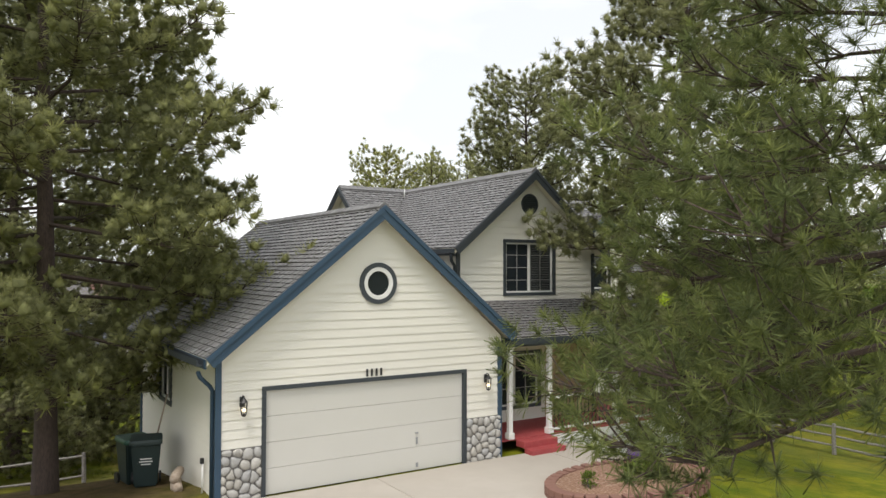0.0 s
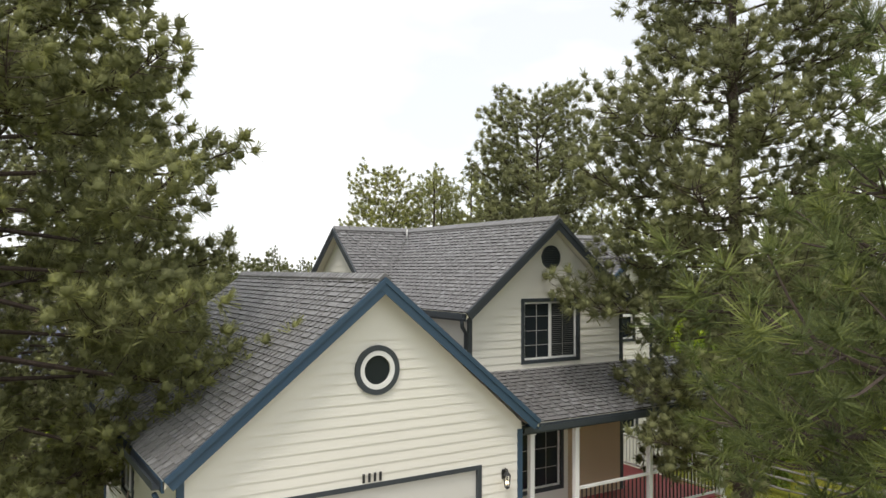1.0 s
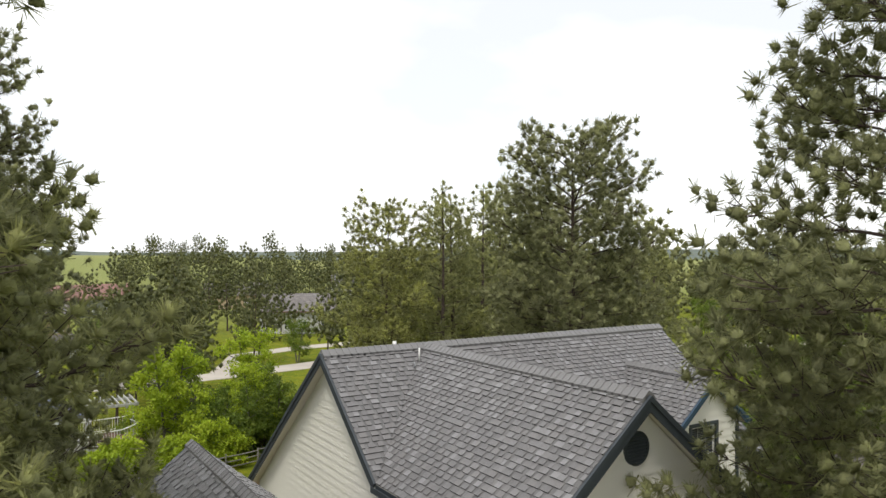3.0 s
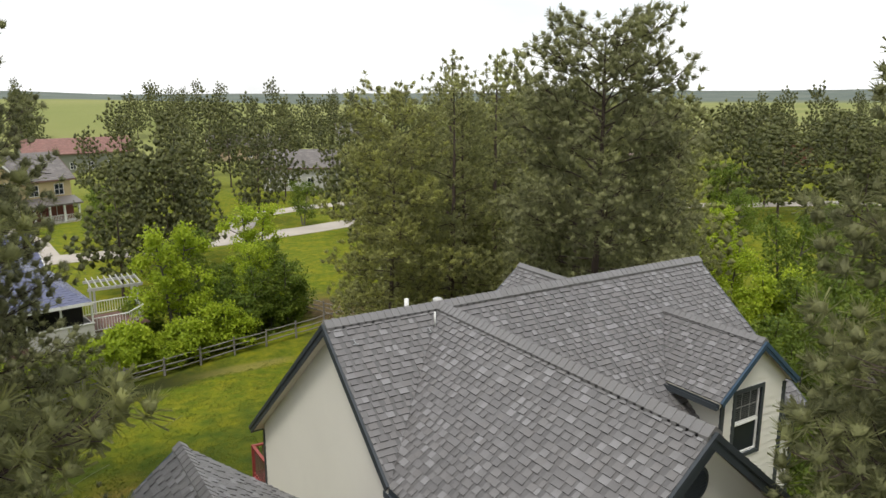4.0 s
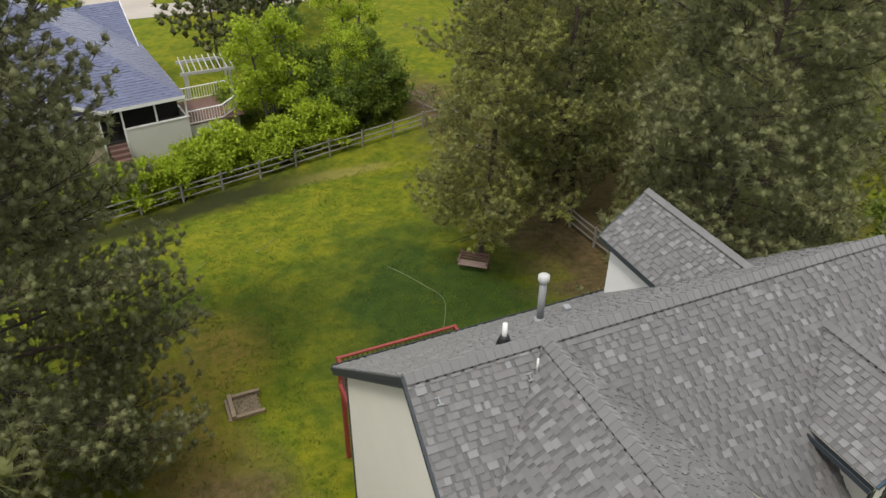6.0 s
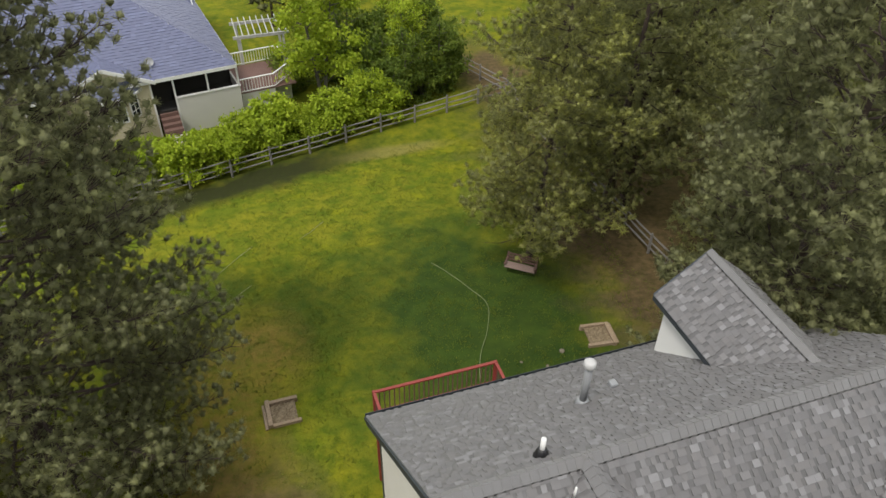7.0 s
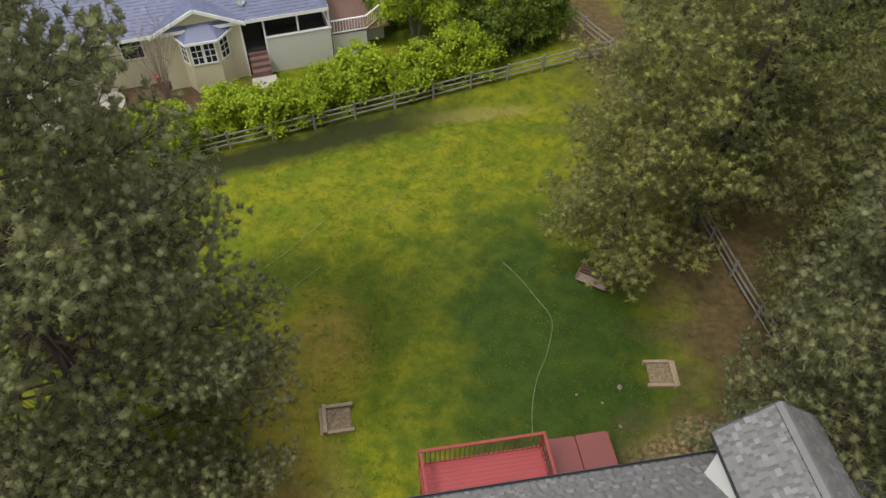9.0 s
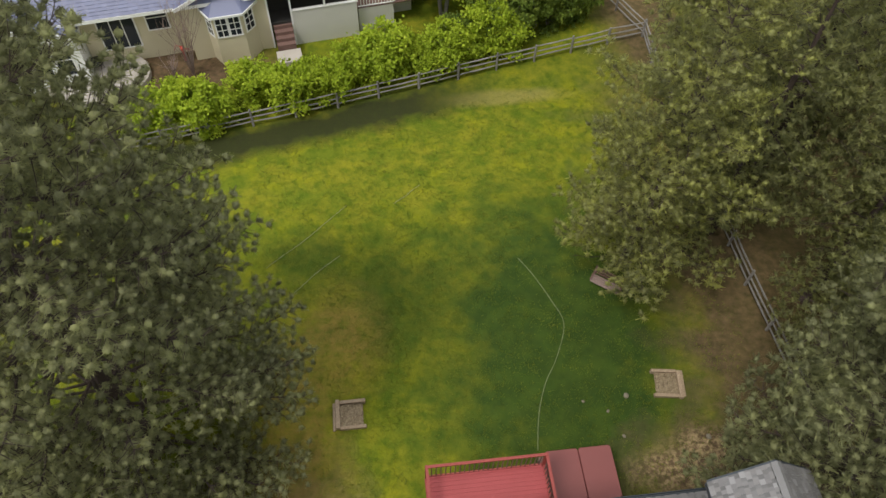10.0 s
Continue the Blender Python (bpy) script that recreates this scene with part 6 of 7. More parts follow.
# ---- houses further off ----
def far_house(name, x, y, turn, w, d, h, rise, wall, roof, label, floors=1, porch=None, win=3, along="x", seed=40):
    z = ground_z(x, y)
    t = empty(name, (x, y, z), label, "house", "houses along the far street")
    t.rotation_euler = (0, 0, radians(turn))
    gable_body(t, -w / 2, w / 2, -d / 2, d / 2, -1.0, h, h + rise * 0.94, wall, along)
    gable_roof(t, -w / 2 - 0.5, w / 2 + 0.5, -d / 2 - 0.5, d / 2 + 0.5, h - 0.1, h + rise, roof, mat_bench, seed, along, step=0.35, wmin=0.4, wmax=0.9)
    for fl in range(floors):
        for i in range(win):
            u = -w / 2 + w * (i + 0.5) / win
            plain_window(t, u, -d / 2 - 0.01, 0.9 + fl * 2.8, 1.1, 1.35, 0, 0.06)
    for s in (-1, 1):
        for fl in range(floors):
            plain_window(t, s * (w / 2 + 0.01), 0, 0.9 + fl * 2.8, 1.1, 1.3, 90 * s, 0.06)
    if porch:
        x0, x1 = porch
        part("porch_floor", boxes((x0, x1, -d / 2 - 2.2, -d / 2, -0.5, 0.25)), mat_concrete, t)
        bm = bmesh.new()
        slab(bm, [(x0 - 0.3, -d / 2 - 2.5, 2.7), (x1 + 0.3, -d / 2 - 2.5, 2.7), (x1 + 0.3, -d / 2, 3.4), (x0 - 0.3, -d / 2, 3.4)], 0.2)
        part("porch_roof", bm, roof, t)
        n = max(2, int((x1 - x0) / 1.8))
        for i in range(n + 1):
            u = x0 + 0.15 + (x1 - x0 - 0.3) * i / n
            part("column", boxes((u - 0.12, u + 0.12, -d / 2 - 2.15, -d / 2 - 1.91, 0.25, 2.55)), mat_white, t)
    return t


mat_yellow = painted("warm_yellow_siding", (0.52, 0.42, 0.23), 0.75, 0.12)
mat_green_grey = painted("grey_green_siding", (0.20, 0.21, 0.17), 0.8, 0.12)
mat_pink = painted("pink_stucco", (0.48, 0.27, 0.22), 0.8, 0.12)
mat_pale = painted("pale_grey_siding", (0.48, 0.48, 0.47), 0.75, 0.1)
yh = far_house("porch_house", 7.6, 124.5, 20, 13, 10, 5.8, 3.2, mat_yellow, mat_shingle_brown, "two-storey yellow house with white porch columns and brick foot", 2, (-1.5, 6.5), 4, seed=41)
part("brick_foot", boxes((-6.55, -1.2, -5.9, -5.0, -0.6, 2.75)), mat_brick, yh, "red brick front room")
part("brick_foot", boxes((-1.15, 6.55, -5.06, -5.0, -0.6, 2.6)), mat_brick, yh, "red brick facing")
plain_window(yh, -3.7, -5.91, 0.75, 1.9, 1.35, 0, 0.06, bars=(4, 1))
railing(yh, (1.4, -7.1), (6.3, -7.1), 0.25, mat_white, mat_white, 0.9, 0.2, 0.05)
gable_body(yh, -4.6, -0.4, -6.2, -4.9, 2.6, 5.8, 8.0, mat_yellow, "y", "gable")
gable_roof(yh, -5.0, 0.0, -6.6, 0.0, 5.7, 8.3, mat_shingle_brown, mat_white, 42, "y", step=0.35, wmin=0.4, wmax=0.9)
plain_window(yh, -2.5, -6.22, 4.0, 1.2, 1.8, 0, 0.06)
far_house("red_roof_house", 24.0, 196.0, 6, 22, 9, 4.4, 3.0, mat_green_grey, mat_shingle_red, "long grey-green house with a red roof", 1, None, 6, seed=43)
far_house("grey_house", 66.0, 205.0, -12, 20, 10, 3.6, 3.0, mat_tan, mat_shingle_brown, "low tan house with a dark roof among pines", 1, None, 5, seed=44)
far_house("pale_house", 55.0, 138.0, -25, 13, 9, 4.2, 2.8, mat_pale, mat_shingle_brown, "pale grey house half hidden behind pines", 1, None, 4, seed=45)
far_house("white_house", 112.0, 235.0, -20, 13, 9, 4.0, 2.8, mat_white, mat_shingle, "small white house far beyond the pines", 1, None, 4, seed=46)
far_house("pink_house", 126.0, 121.0, -42, 8, 10, 3.6, 2.6, mat_pink, mat_shingle_red, "pink stucco house with a red roof in the woods", 1, None, 2, "y", seed=47)
far_house("garden_house", 37.6, 24.6, -52, 3.6, 4.4, 2.3, 1.2, mat_bark, mat_shingle_bark, "dark brown timber garden house among the trees", 1, None, 1, "y", seed=49)
far_house("brown_house", 172.0, 118.0, -50, 11, 9, 3.4, 2.4, mat_brick, mat_shingle_brown, "small brown house at the wood's edge", 1, None, 3, "y", seed=48)

# streets
strip("road", [(-40, 90), (4, 94), (20, 93), (30, 94.5), (39, 96), (50, 99), (72, 95), (120, 70)], 4.5, mat_concrete, 0.05, "pale concrete street curving between the trees", "road")
strip("road", [(8.0, 92), (7.5, 104), (5.0, 119)], 7.0, mat_concrete, 0.055, "pale driveway to the porch house", "driveway")
strip("road", [(29, 95.5), (33, 104), (36, 111), (46, 114.5), (62, 116)], 3.6, mat_concrete, 0.055, "pale curving walk across a lawn", "driveway")


def parked_car(x, y, turn, label, paint):
    z = ground_z(x, y) + 0.06
    t = empty("car", (x, y, z), label, "car")
    t.rotation_euler = (0, 0, radians(turn))
    bm = bmesh.new()
    side = [(-2.2, 0.35), (2.2, 0.35), (2.25, 0.8), (1.3, 0.95), (0.7, 1.45), (-1.6, 1.5), (-2.15, 0.95)]
    a = [bm.verts.new((p, -0.85, q)) for p, q in side]
    b = [bm.verts.new((p, 0.85, q)) for p, q in side]
    bm.faces.new(a)
    bm.faces.new(list(reversed(b)))
    for i in range(len(side)):
        j = (i + 1) % len(side)
        bm.faces.new((a[j], a[i], b[i], b[j]))
    bmesh.ops.bevel(bm, geom=list(bm.edges), offset=0.08, segments=2, affect="EDGES")
    part("body", bm, paint, t)
    for sy in (-0.87, 0.87):
        part("side_window", boxes((-1.5, 0.7, sy - 0.01, sy + 0.01, 1.0, 1.38)), mat_glass, t)
        for sx in (-1.4, 1.4):
            bm = bmesh.new()
            bmesh.ops.create_cone(bm, cap_ends=True, segments=16, radius1=0.34, radius2=0.34, depth=0.2, matrix=Matrix.Translation((sx, sy * 0.93, 0.34)) @ Matrix.Rotation(math.pi / 2, 4, "X"))
            part("wheel", bm, mat_black, t)
    return t


parked_car(2.4, 112.5, 15, "dark red car parked before the porch house", painted("dark_red_car", (0.16, 0.015, 0.02), 0.3))


# ---- trees ----
def needles(centres, axes, size, count, width, rng, droop=0.0):
    """Brushes of needles: thin triangles set along the end of each shoot, swept forward towards its tip."""
    n = len(centres)
    c = np.repeat(centres, count, axis=0)
    a = np.repeat(axes, count, axis=0)
    grow = np.repeat(rng.uniform(0.78, 1.2, size=(n, 1)), count, axis=0)
    r = rng.normal(size=(n * count, 3))
    r -= a * (r * a).sum(axis=1, keepdims=True)
    r /= np.linalg.norm(r, axis=1, keepdims=True) + 1e-9
    u = rng.uniform(0, 1, size=(n * count, 1)) ** 0.8
    ang = np.radians(112 - 98 * u + rng.normal(0, 12, size=u.shape))
    d = a * np.cos(ang) + r * np.sin(ang)
    d[:, 2] -= droop
    d /= np.linalg.norm(d, axis=1, keepdims=True) + 1e-9
    s = size * grow * rng.uniform(0.75, 1.08, size=(n * count, 1)) * (1.0 - 0.22 * u)
    root = c + a * (u - 0.7) * size * 0.6 * grow
    side = np.cross(d, rng.normal(size=(n * count, 3)))
    side /= np.linalg.norm(side, axis=1, keepdims=True) + 1e-9
    v = np.empty((n * count * 3, 3))
    # one piece in eight is a bundle that widens outwards, the rest single needles
    wide = (np.arange(n * count) % 8 == 0)[:, None]
    far = root + d * s
    v[0::3] = np.where(wide, root, root + side * width)
    v[1::3] = np.where(wide, far - side * width * 1.3, root - side * width)
    v[2::3] = np.where(wide, far + side * width * 1.3, far)
    # soft outward normals, so that each brush shades as one round mass
    nrm = d + a * 0.45 + rng.normal(0, 0.12, size=d.shape)
    nrm[:, 2] += 0.3
    nrm /= np.linalg.norm(nrm, axis=1, keepdims=True) + 1e-9
    face = np.cross(v[1::3] - v[0::3], v[2::3] - v[0::3])
    swap = (face * nrm).sum(axis=1) < 0
    keep = v[1::3].copy()
    v[1::3][swap] = v[2::3][swap]
    v[2::3][swap] = keep[swap]
    return v, np.repeat(nrm, 3, axis=0)


def hearts(centres, axes, size, rng, core, fine):
    """The uneven middle of each brush, where the needles stand too thick to see through."""
    bm = bmesh.new()
    if fine:
        bmesh.ops.create_icosphere(bm, subdivisions=1, radius=1.0)
    else:
        top, foot = bm.verts.new((0, 0, 1)), bm.verts.new((0, 0, -1))
        rim = [bm.verts.new((math.cos(k * 2.1), math.sin(k * 2.1), 0)) for k in range(3)]
        for k in range(3):
            bm.faces.new((rim[k], rim[(k + 1) % 3], top))
            bm.faces.new((rim[(k + 1) % 3], rim[k], foot))
    bm.verts.index_update()
    pts = np.array([tuple(v.co) for v in bm.verts])
    tri = np.array([[v.index for v in f.verts] for f in bm.faces])
    bm.free()
    n = len(centres)
    r = size * core * rng.uniform(0.85, 1.15, size=(n, 1, 1)) * rng.uniform(0.6, 1.35, size=(n, len(pts), 1))
    p = centres[:, None, :] + pts[None] * r + axes[:, None, :] * size * 0.12
    nr = pts[None] + axes[:, None, :] * 0.35 + rng.normal(0, 0.3, size=(n, len(pts), 3))
    nr /= np.linalg.norm(nr, axis=2, keepdims=True)
    return p[:, tri.ravel(), :].reshape(-1, 3), nr[:, tri.ravel(), :].reshape(-1, 3), len(tri)


def raw_mesh(name, v, per, mat, parent, nrm=None, tone=None):
    """Loose triangles or quads from an array of corners."""
    me = bpy.data.meshes.new(name)
    n = len(v) // per
    me.vertices.add(len(v))
    me.vertices.foreach_set("co", v.astype(np.float32).ravel())
    me.loops.add(len(v))
    me.loops.foreach_set("vertex_index", np.arange(len(v), dtype=np.int32))
    me.polygons.add(n)
    me.polygons.foreach_set("loop_start", np.arange(0, len(v), per, dtype=np.int32))
    me.materials.append(mat)
    me.update()
    if nrm is not None:
        att = me.attributes.new("custom_normal", "FLOAT_VECTOR", "POINT")
        att.data.foreach_set("vector", nrm.astype(np.float32).ravel())
    if tone is not None:
        att = me.attributes.new("brush_tone", "FLOAT", "POINT")
        att.data.foreach_set("value", tone.astype(np.float32))
    me.update()
    ob = new(name, me)
    ob.parent = parent
    return ob


class Near:
    """Keeps points apart by a least distance."""

    def __init__(self, room):
        self.room, self.grid = room, {}

    def free(self, c):
        r = self.room
        kx, ky, kz = int(c.x // r), int(c.y // r), int(c.z // r)
        for a in (-1, 0, 1):
            for b in (-1, 0, 1):
                for e in (-1, 0, 1):
                    for q in self.grid.get((kx + a, ky + b, kz + e), ()):
                        if (q - c).length < r:
                            return False
        self.grid.setdefault((kx, ky, kz), []).append(c)
        return True


def pine(seed, height, base, radius, limbs, tuft, count, width, label, shape=0.45, mat=None, stand=(0.0, 0.0), droop=0.0, open_in=0.42, room=0.24, branch=0.26, shoot=0.24, low=1.0, dead=0, foot=0.55, side_grow=(0.0, 0.0), girth=1.0, twigs=True, ragged=0.25, hollow=0.0, full=2.4, core=0.5):
    """A ponderosa pine. Each limb carries a flat fan of side branches on its outer part, and each
    branch bears upturned brushes of needles at its end; the inner limbs stay bare."""
    rng, pr = np.random.default_rng(seed), random.Random(seed)
    tree = empty("pine_tree", (0, 0, 0), label, "tree")
    lx, ly = stand

    def axis(h):
        f = h / height
        return Vector((lx * f + 0.12 * math.sin(3 * f + seed), ly * f + 0.12 * math.cos(4 * f + seed), h))

    r0 = height * 0.0150 * girth
    hs = [height * i / 11 for i in range(12)]
    vs, fs = tube_arrays([axis(h) - Vector((0, 0, 0.6 if h == 0 else 0)) for h in hs], [r0 * (1.25 if h == 0 else 1) * (1 - 0.93 * h / height) for h in hs], 9)
    mesh_object("trunk", vs, fs, mat_bark, tree, smooth=True)
    lv, lf, tips, ways = [], [], [], []
    apart = Near(room)

    def add(points, radii, sd):
        k = len(lv)
        v, f = tube_arrays(points, radii, sd)
        lv.extend(v)
        lf.extend(tuple(k + i for i in q) for q in f)

    def put(c, w):
        if apart.free(c):
            tips.append(c)
            ways.append(w.normalized())

    for i in range(limbs + dead):
        bare = i >= limbs
        f = ((i + pr.random()) / limbs) ** low if not bare else 0.0
        h = base + (height - base) * f * 0.985 if not bare else base * pr.uniform(0.35, 1.1) + 0.5
        az = i * 2.39996 + pr.uniform(-0.5, 0.5)
        out = Vector((math.cos(az), math.sin(az), 0))
        prof = min(1.0, foot + f * 2.4) * max(0.02, 1 - f) ** shape
        grow = 1.0 + (out.x * side_grow[0] + out.y * side_grow[1]) * (1 - 0.6 * f)
        length = max(0.45, radius * prof * pr.uniform(1 - 1.6 * ragged, 1 + 0.4 * ragged) * grow)
        if bare:
            length = radius * pr.uniform(0.25, 0.6)
        rise = -0.28 + 0.95 * f + pr.uniform(-0.15, 0.15) - droop
        side = Vector((-out.y, out.x, 0))
        bend = side * pr.gauss(0, 0.12) * length
        p0 = axis(min(h, height * 0.99))
        pts = [p0, p0 + out * length * 0.36 + Vector((0, 0, length * rise * 0.36)),
               p0 + out * length * 0.72 + bend * 0.6 + Vector((0, 0, length * (rise * 0.6 - 0.02))),
               p0 + out * length * 0.97 + bend + Vector((0, 0, length * (rise * 0.74 + 0.09)))]
        r = (0.012 + 0.0085 * length) * girth
        add(pts, [r, r * 0.75, r * 0.5, r * 0.22], 5 if twigs else 3)

        def at(g):
            g = min(0.999, g) / 0.97
            if g < 0.371:
                return pts[0].lerp(pts[1], g / 0.371)
            if g < 0.742:
                return pts[1].lerp(pts[2], (g - 0.371) / 0.371)
            return pts[2].lerp(pts[3], min(1, (g - 0.742) / 0.258))

        if bare:
            for j in range(4):
                q = at(pr.uniform(0.3, 0.95))
                add([q, q + (out * 0.6 + side * pr.uniform(-1, 1) + Vector((0, 0, pr.uniform(-0.4, 0.2)))) * length * 0.3], [0.012, 0.004], 3)
            continue
        n = max(2, int(length * (1 - open_in) / branch) + 1)
        for j in range(n):
            g = open_in + (1 - open_in) * (j + pr.random() * 0.8) / n
            if pr.random() < hollow:
                continue
            q = at(g)
            for sgn in (-1, 1, pr.uniform(-0.4, 0.4)):
                bl = min(1.25, length * 0.34) * (1.12 - 0.75 * max(0, g - 0.55) / 0.45) * pr.uniform(0.55, 1.1)
                way = (out * pr.uniform(0.35, 0.8) + side * sgn * pr.uniform(0.5, 1.0) + Vector((0, 0, pr.uniform(-0.2, 0.5) + 0.45 * (abs(sgn) < 0.5) - droop * 0.6))).normalized()
                tip = q + way * bl + Vector((0, 0, 0.10 * bl))
                mid = q.lerp(tip, 0.55) - Vector((0, 0, 0.05 * bl))
                if twigs:
                    add([q, mid, tip], [0.014 * girth, 0.010 * girth, 0.006], 3)
                m = max(2, int(bl * full / shoot))
                for s in range(m + 1):
                    c = q.lerp(tip, 1.0 - 0.72 * s / (m + 1)) + Vector((pr.gauss(0, 1), pr.gauss(0, 1), pr.gauss(0.35, 0.8))) * shoot * (0.8 if s else 0.1)
                    put(c, way * 0.75 + out * 0.3 + Vector((pr.gauss(0, 0.3), pr.gauss(0, 0.3), 0.75 - droop)))
        put(pts[3], out + Vector((0, 0, 0.8)))
        put(pts[3] + Vector((pr.gauss(0, 0.2), pr.gauss(0, 0.2), 0.2)), out * 0.5 + Vector((0, 0, 0.8)))
    put(axis(height) + Vector((0, 0, 0.1)), Vector((0, 0, 1)))
    mesh_object("limb_work", lv, lf, mat_bark, tree, "bare grey-brown limbs")
    at_c, at_a = np.array([tuple(t) for t in tips]), np.array([tuple(t) for t in ways])
    v, nrm = needles(at_c, at_a, tuft, count, width, rng, droop * 0.4)
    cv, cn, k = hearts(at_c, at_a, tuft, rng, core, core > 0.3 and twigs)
    # hearts get a lower tone: the brush's inner shade painted into its colour
    brush_tone = rng.uniform(0, 1, size=len(tips))
    raw_mesh("crown", np.vstack((v, cv)), 3, mat or mat_pine, tree, np.vstack((nrm, cn)), np.concatenate((np.repeat(brush_tone, count * 3), np.repeat(brush_tone * 0.7 - 0.15, k * 3))))
    return tree


def broadleaf(seed, height, radius, leaves, leaf, label, mat, base=0.25, stems=1, name="leafy_tree", squash=1.0, category="tree"):
    """A leafy tree: forked trunk, limbs and thousands of single leaves in clumps."""
    rng, pr = np.random.default_rng(seed), random.Random(seed)
    tree = empty(name, (0, 0, 0), label, category)
    lv, lf, ends = [], [], []

    def add(points, radii, sd):
        k = len(lv)
        v, f = tube_arrays(points, radii, sd)
        lv.extend(v)
        lf.extend(tuple(k + i for i in q) for q in f)

    r0 = 0.018 * height / stems ** 0.5 + 0.01
    for s in range(stems):
        a0 = 2 * math.pi * s / stems + pr.random()
        sp = 0.0 if stems == 1 else radius * 0.35
        top = Vector((math.cos(a0) * sp, math.sin(a0) * sp, height * 0.8))
        mid = top * 0.5 + Vector((pr.gauss(0, 0.1), pr.gauss(0, 0.1), 0))
        foot = Vector((math.cos(a0) * 0.1, math.sin(a0) * 0.1, -0.2)) if stems > 1 else Vector((0, 0, -0.2))
        add([foot, mid, top], [r0, r0 * 0.7, r0 * 0.2], 7)
        for i in range(int(14 / stems ** 0.5) + 4):
            f = base + (1 - base) * (i + pr.random()) / (14 / stems ** 0.5 + 4)
            p = foot.lerp(mid, f * 2) if f < 0.5 else mid.lerp(top, f * 2 - 1)
            az = i * 2.4 + pr.random()
            ln = radius * (math.sin(math.pi * min(1, 0.25 + 0.7 * f)) * 0.9 + 0.1) * pr.uniform(0.6, 1.05) * (0.7 if stems > 1 else 1)
            tip = p + Vector((math.cos(az) * ln, math.sin(az) * ln, ln * pr.uniform(0.25, 0.75) * squash))
            mid2 = p.lerp(tip, 0.5) + Vector((0, 0, -0.06 * ln))
            add([p, mid2, tip], [r0 * 0.4, r0 * 0.25, r0 * 0.08], 4)
            for q in range(5):
                c = p.lerp(tip, pr.uniform(0.35, 1.05)) + Vector((pr.gauss(0, 0.22), pr.gauss(0, 0.22), pr.gauss(0, 0.2))) * ln * 0.55
                ends.append((*c, radius * pr.uniform(0.10, 0.26)))
        ends.append((*top, radius * 0.2))
    mesh_object("trunk", lv, lf, mat_bark_grey, tree, smooth=True)
    ends = np.array(ends)
    pick = rng.integers(0, len(ends), leaves)
    d = rng.normal(size=(leaves, 3))
    d /= np.linalg.norm(d, axis=1, keepdims=True)
    c = ends[pick, :3] + d * ends[pick, 3:4] * rng.uniform(0.3, 1.05, size=(leaves, 1)) * np.array([1, 1, 0.8])
    a = rng.normal(size=(leaves, 3))
    a[:, 2] -= 0.4
    a /= np.linalg.norm(a, axis=1, keepdims=True)
    b = np.cross(a, rng.normal(size=(leaves, 3)))
    b /= np.linalg.norm(b, axis=1, keepdims=True) + 1e-9
    ln = leaf * rng.uniform(0.6, 1.2, size=(leaves, 1))
    v = np.empty((leaves * 4, 3))
    v[0::4], v[1::4], v[2::4], v[3::4] = c, c + a * ln * 0.5 + b * ln * 0.38, c + a * ln, c + a * ln * 0.5 - b * ln * 0.38
    raw_mesh("crown", v, 4, mat, tree)
    return tree


def plant(tree, x, y, turn=0.0, scale=1.0, tall=1.0, sink=0.05, z=None):
    """Stands a tree at a place on the ground."""
    tree.location = (x, y, (ground_z(x, y) if z is None else z) - sink)
    tree.rotation_euler = (0, 0, radians(turn))
    tree.scale = (scale, scale, scale * tall)
    return tree


def copy_tree(tree, x, y, turn, scale=1.0, tall=1.0, group="", label=""):
    c = copy_thing(tree, Matrix.Identity(4))
    c.rotation_mode = "XYZ"
    plant(c, x, y, turn, scale, tall)
    return tagged(c, label, group=group)


# the pines that the camera passes
pine_side = plant(pine(21, 17.6, 2.6, 5.7, 66, 0.30, 60, 0.0125, "tall dark green ponderosa pine beside the garage", 0.38, room=0.32, open_in=0.40, hollow=0.05, ragged=0.18, core=0.36, full=3.4, side_grow=(0.10, -0.12)), 1.35, 19.2, 20)
pine_yard = plant(pine(22, 21.5, 0.6, 6.9, 180, 0.265, 40, 0.0125, "dense bushy ponderosa pine beside the back lawn", 0.30, mat_pine_shade, room=0.345, open_in=0.42, ragged=0.12, core=0.37, full=3.2, foot=0.68, low=1.08), 1.5, 35.0, 0)
pine_front = plant(pine(23, 17.5, 2.4, 4.5, 82, 0.265, 56, 0.0115, "tall open-crowned ponderosa pine on the front lawn", 0.42, mat_pine_shade, room=0.30, open_in=0.36, hollow=0.08, core=0.34, full=3.0), 16.2, 13.2, 70)
pine_near = plant(pine(24, 10.4, 3.7, 3.5, 60, 0.22, 72, 0.0052, "pine with drooping pale green boughs beside the driveway", 1.0, mat_pine_near, droop=0.17, room=0.25, open_in=0.36, ragged=0.13, core=0.14, hollow=0.06, full=3.0, foot=0.95, side_grow=(0.3, -0.06), low=1.15), 7.8, 3.5, 140)
pine_back = plant(pine(25, 17.3, 2.2, 4.2, 92, 0.30, 40, 0.0155, "tall pine behind the house with a broad round crown", 0.24, mat_pine_shade, stand=(-0.7, -0.8), room=0.33, open_in=0.36, hollow=0.06, core=0.32, low=0.85, ragged=0.12), 24.0, 30.0, 0)
pine_bench = plant(pine(26, 16.2, 2.3, 4.3, 80, 0.27, 34, 0.0160, "pine over the bench with bare lower limbs", 0.34, mat_pine_bench, stand=(1.0, 0.1), room=0.32, open_in=0.30, side_grow=(-0.2, -0.1), dead=16, hollow=0.1, foot=0.62, core=0.31, ragged=0.26, girth=0.7), 21.2, 41.5, 0)
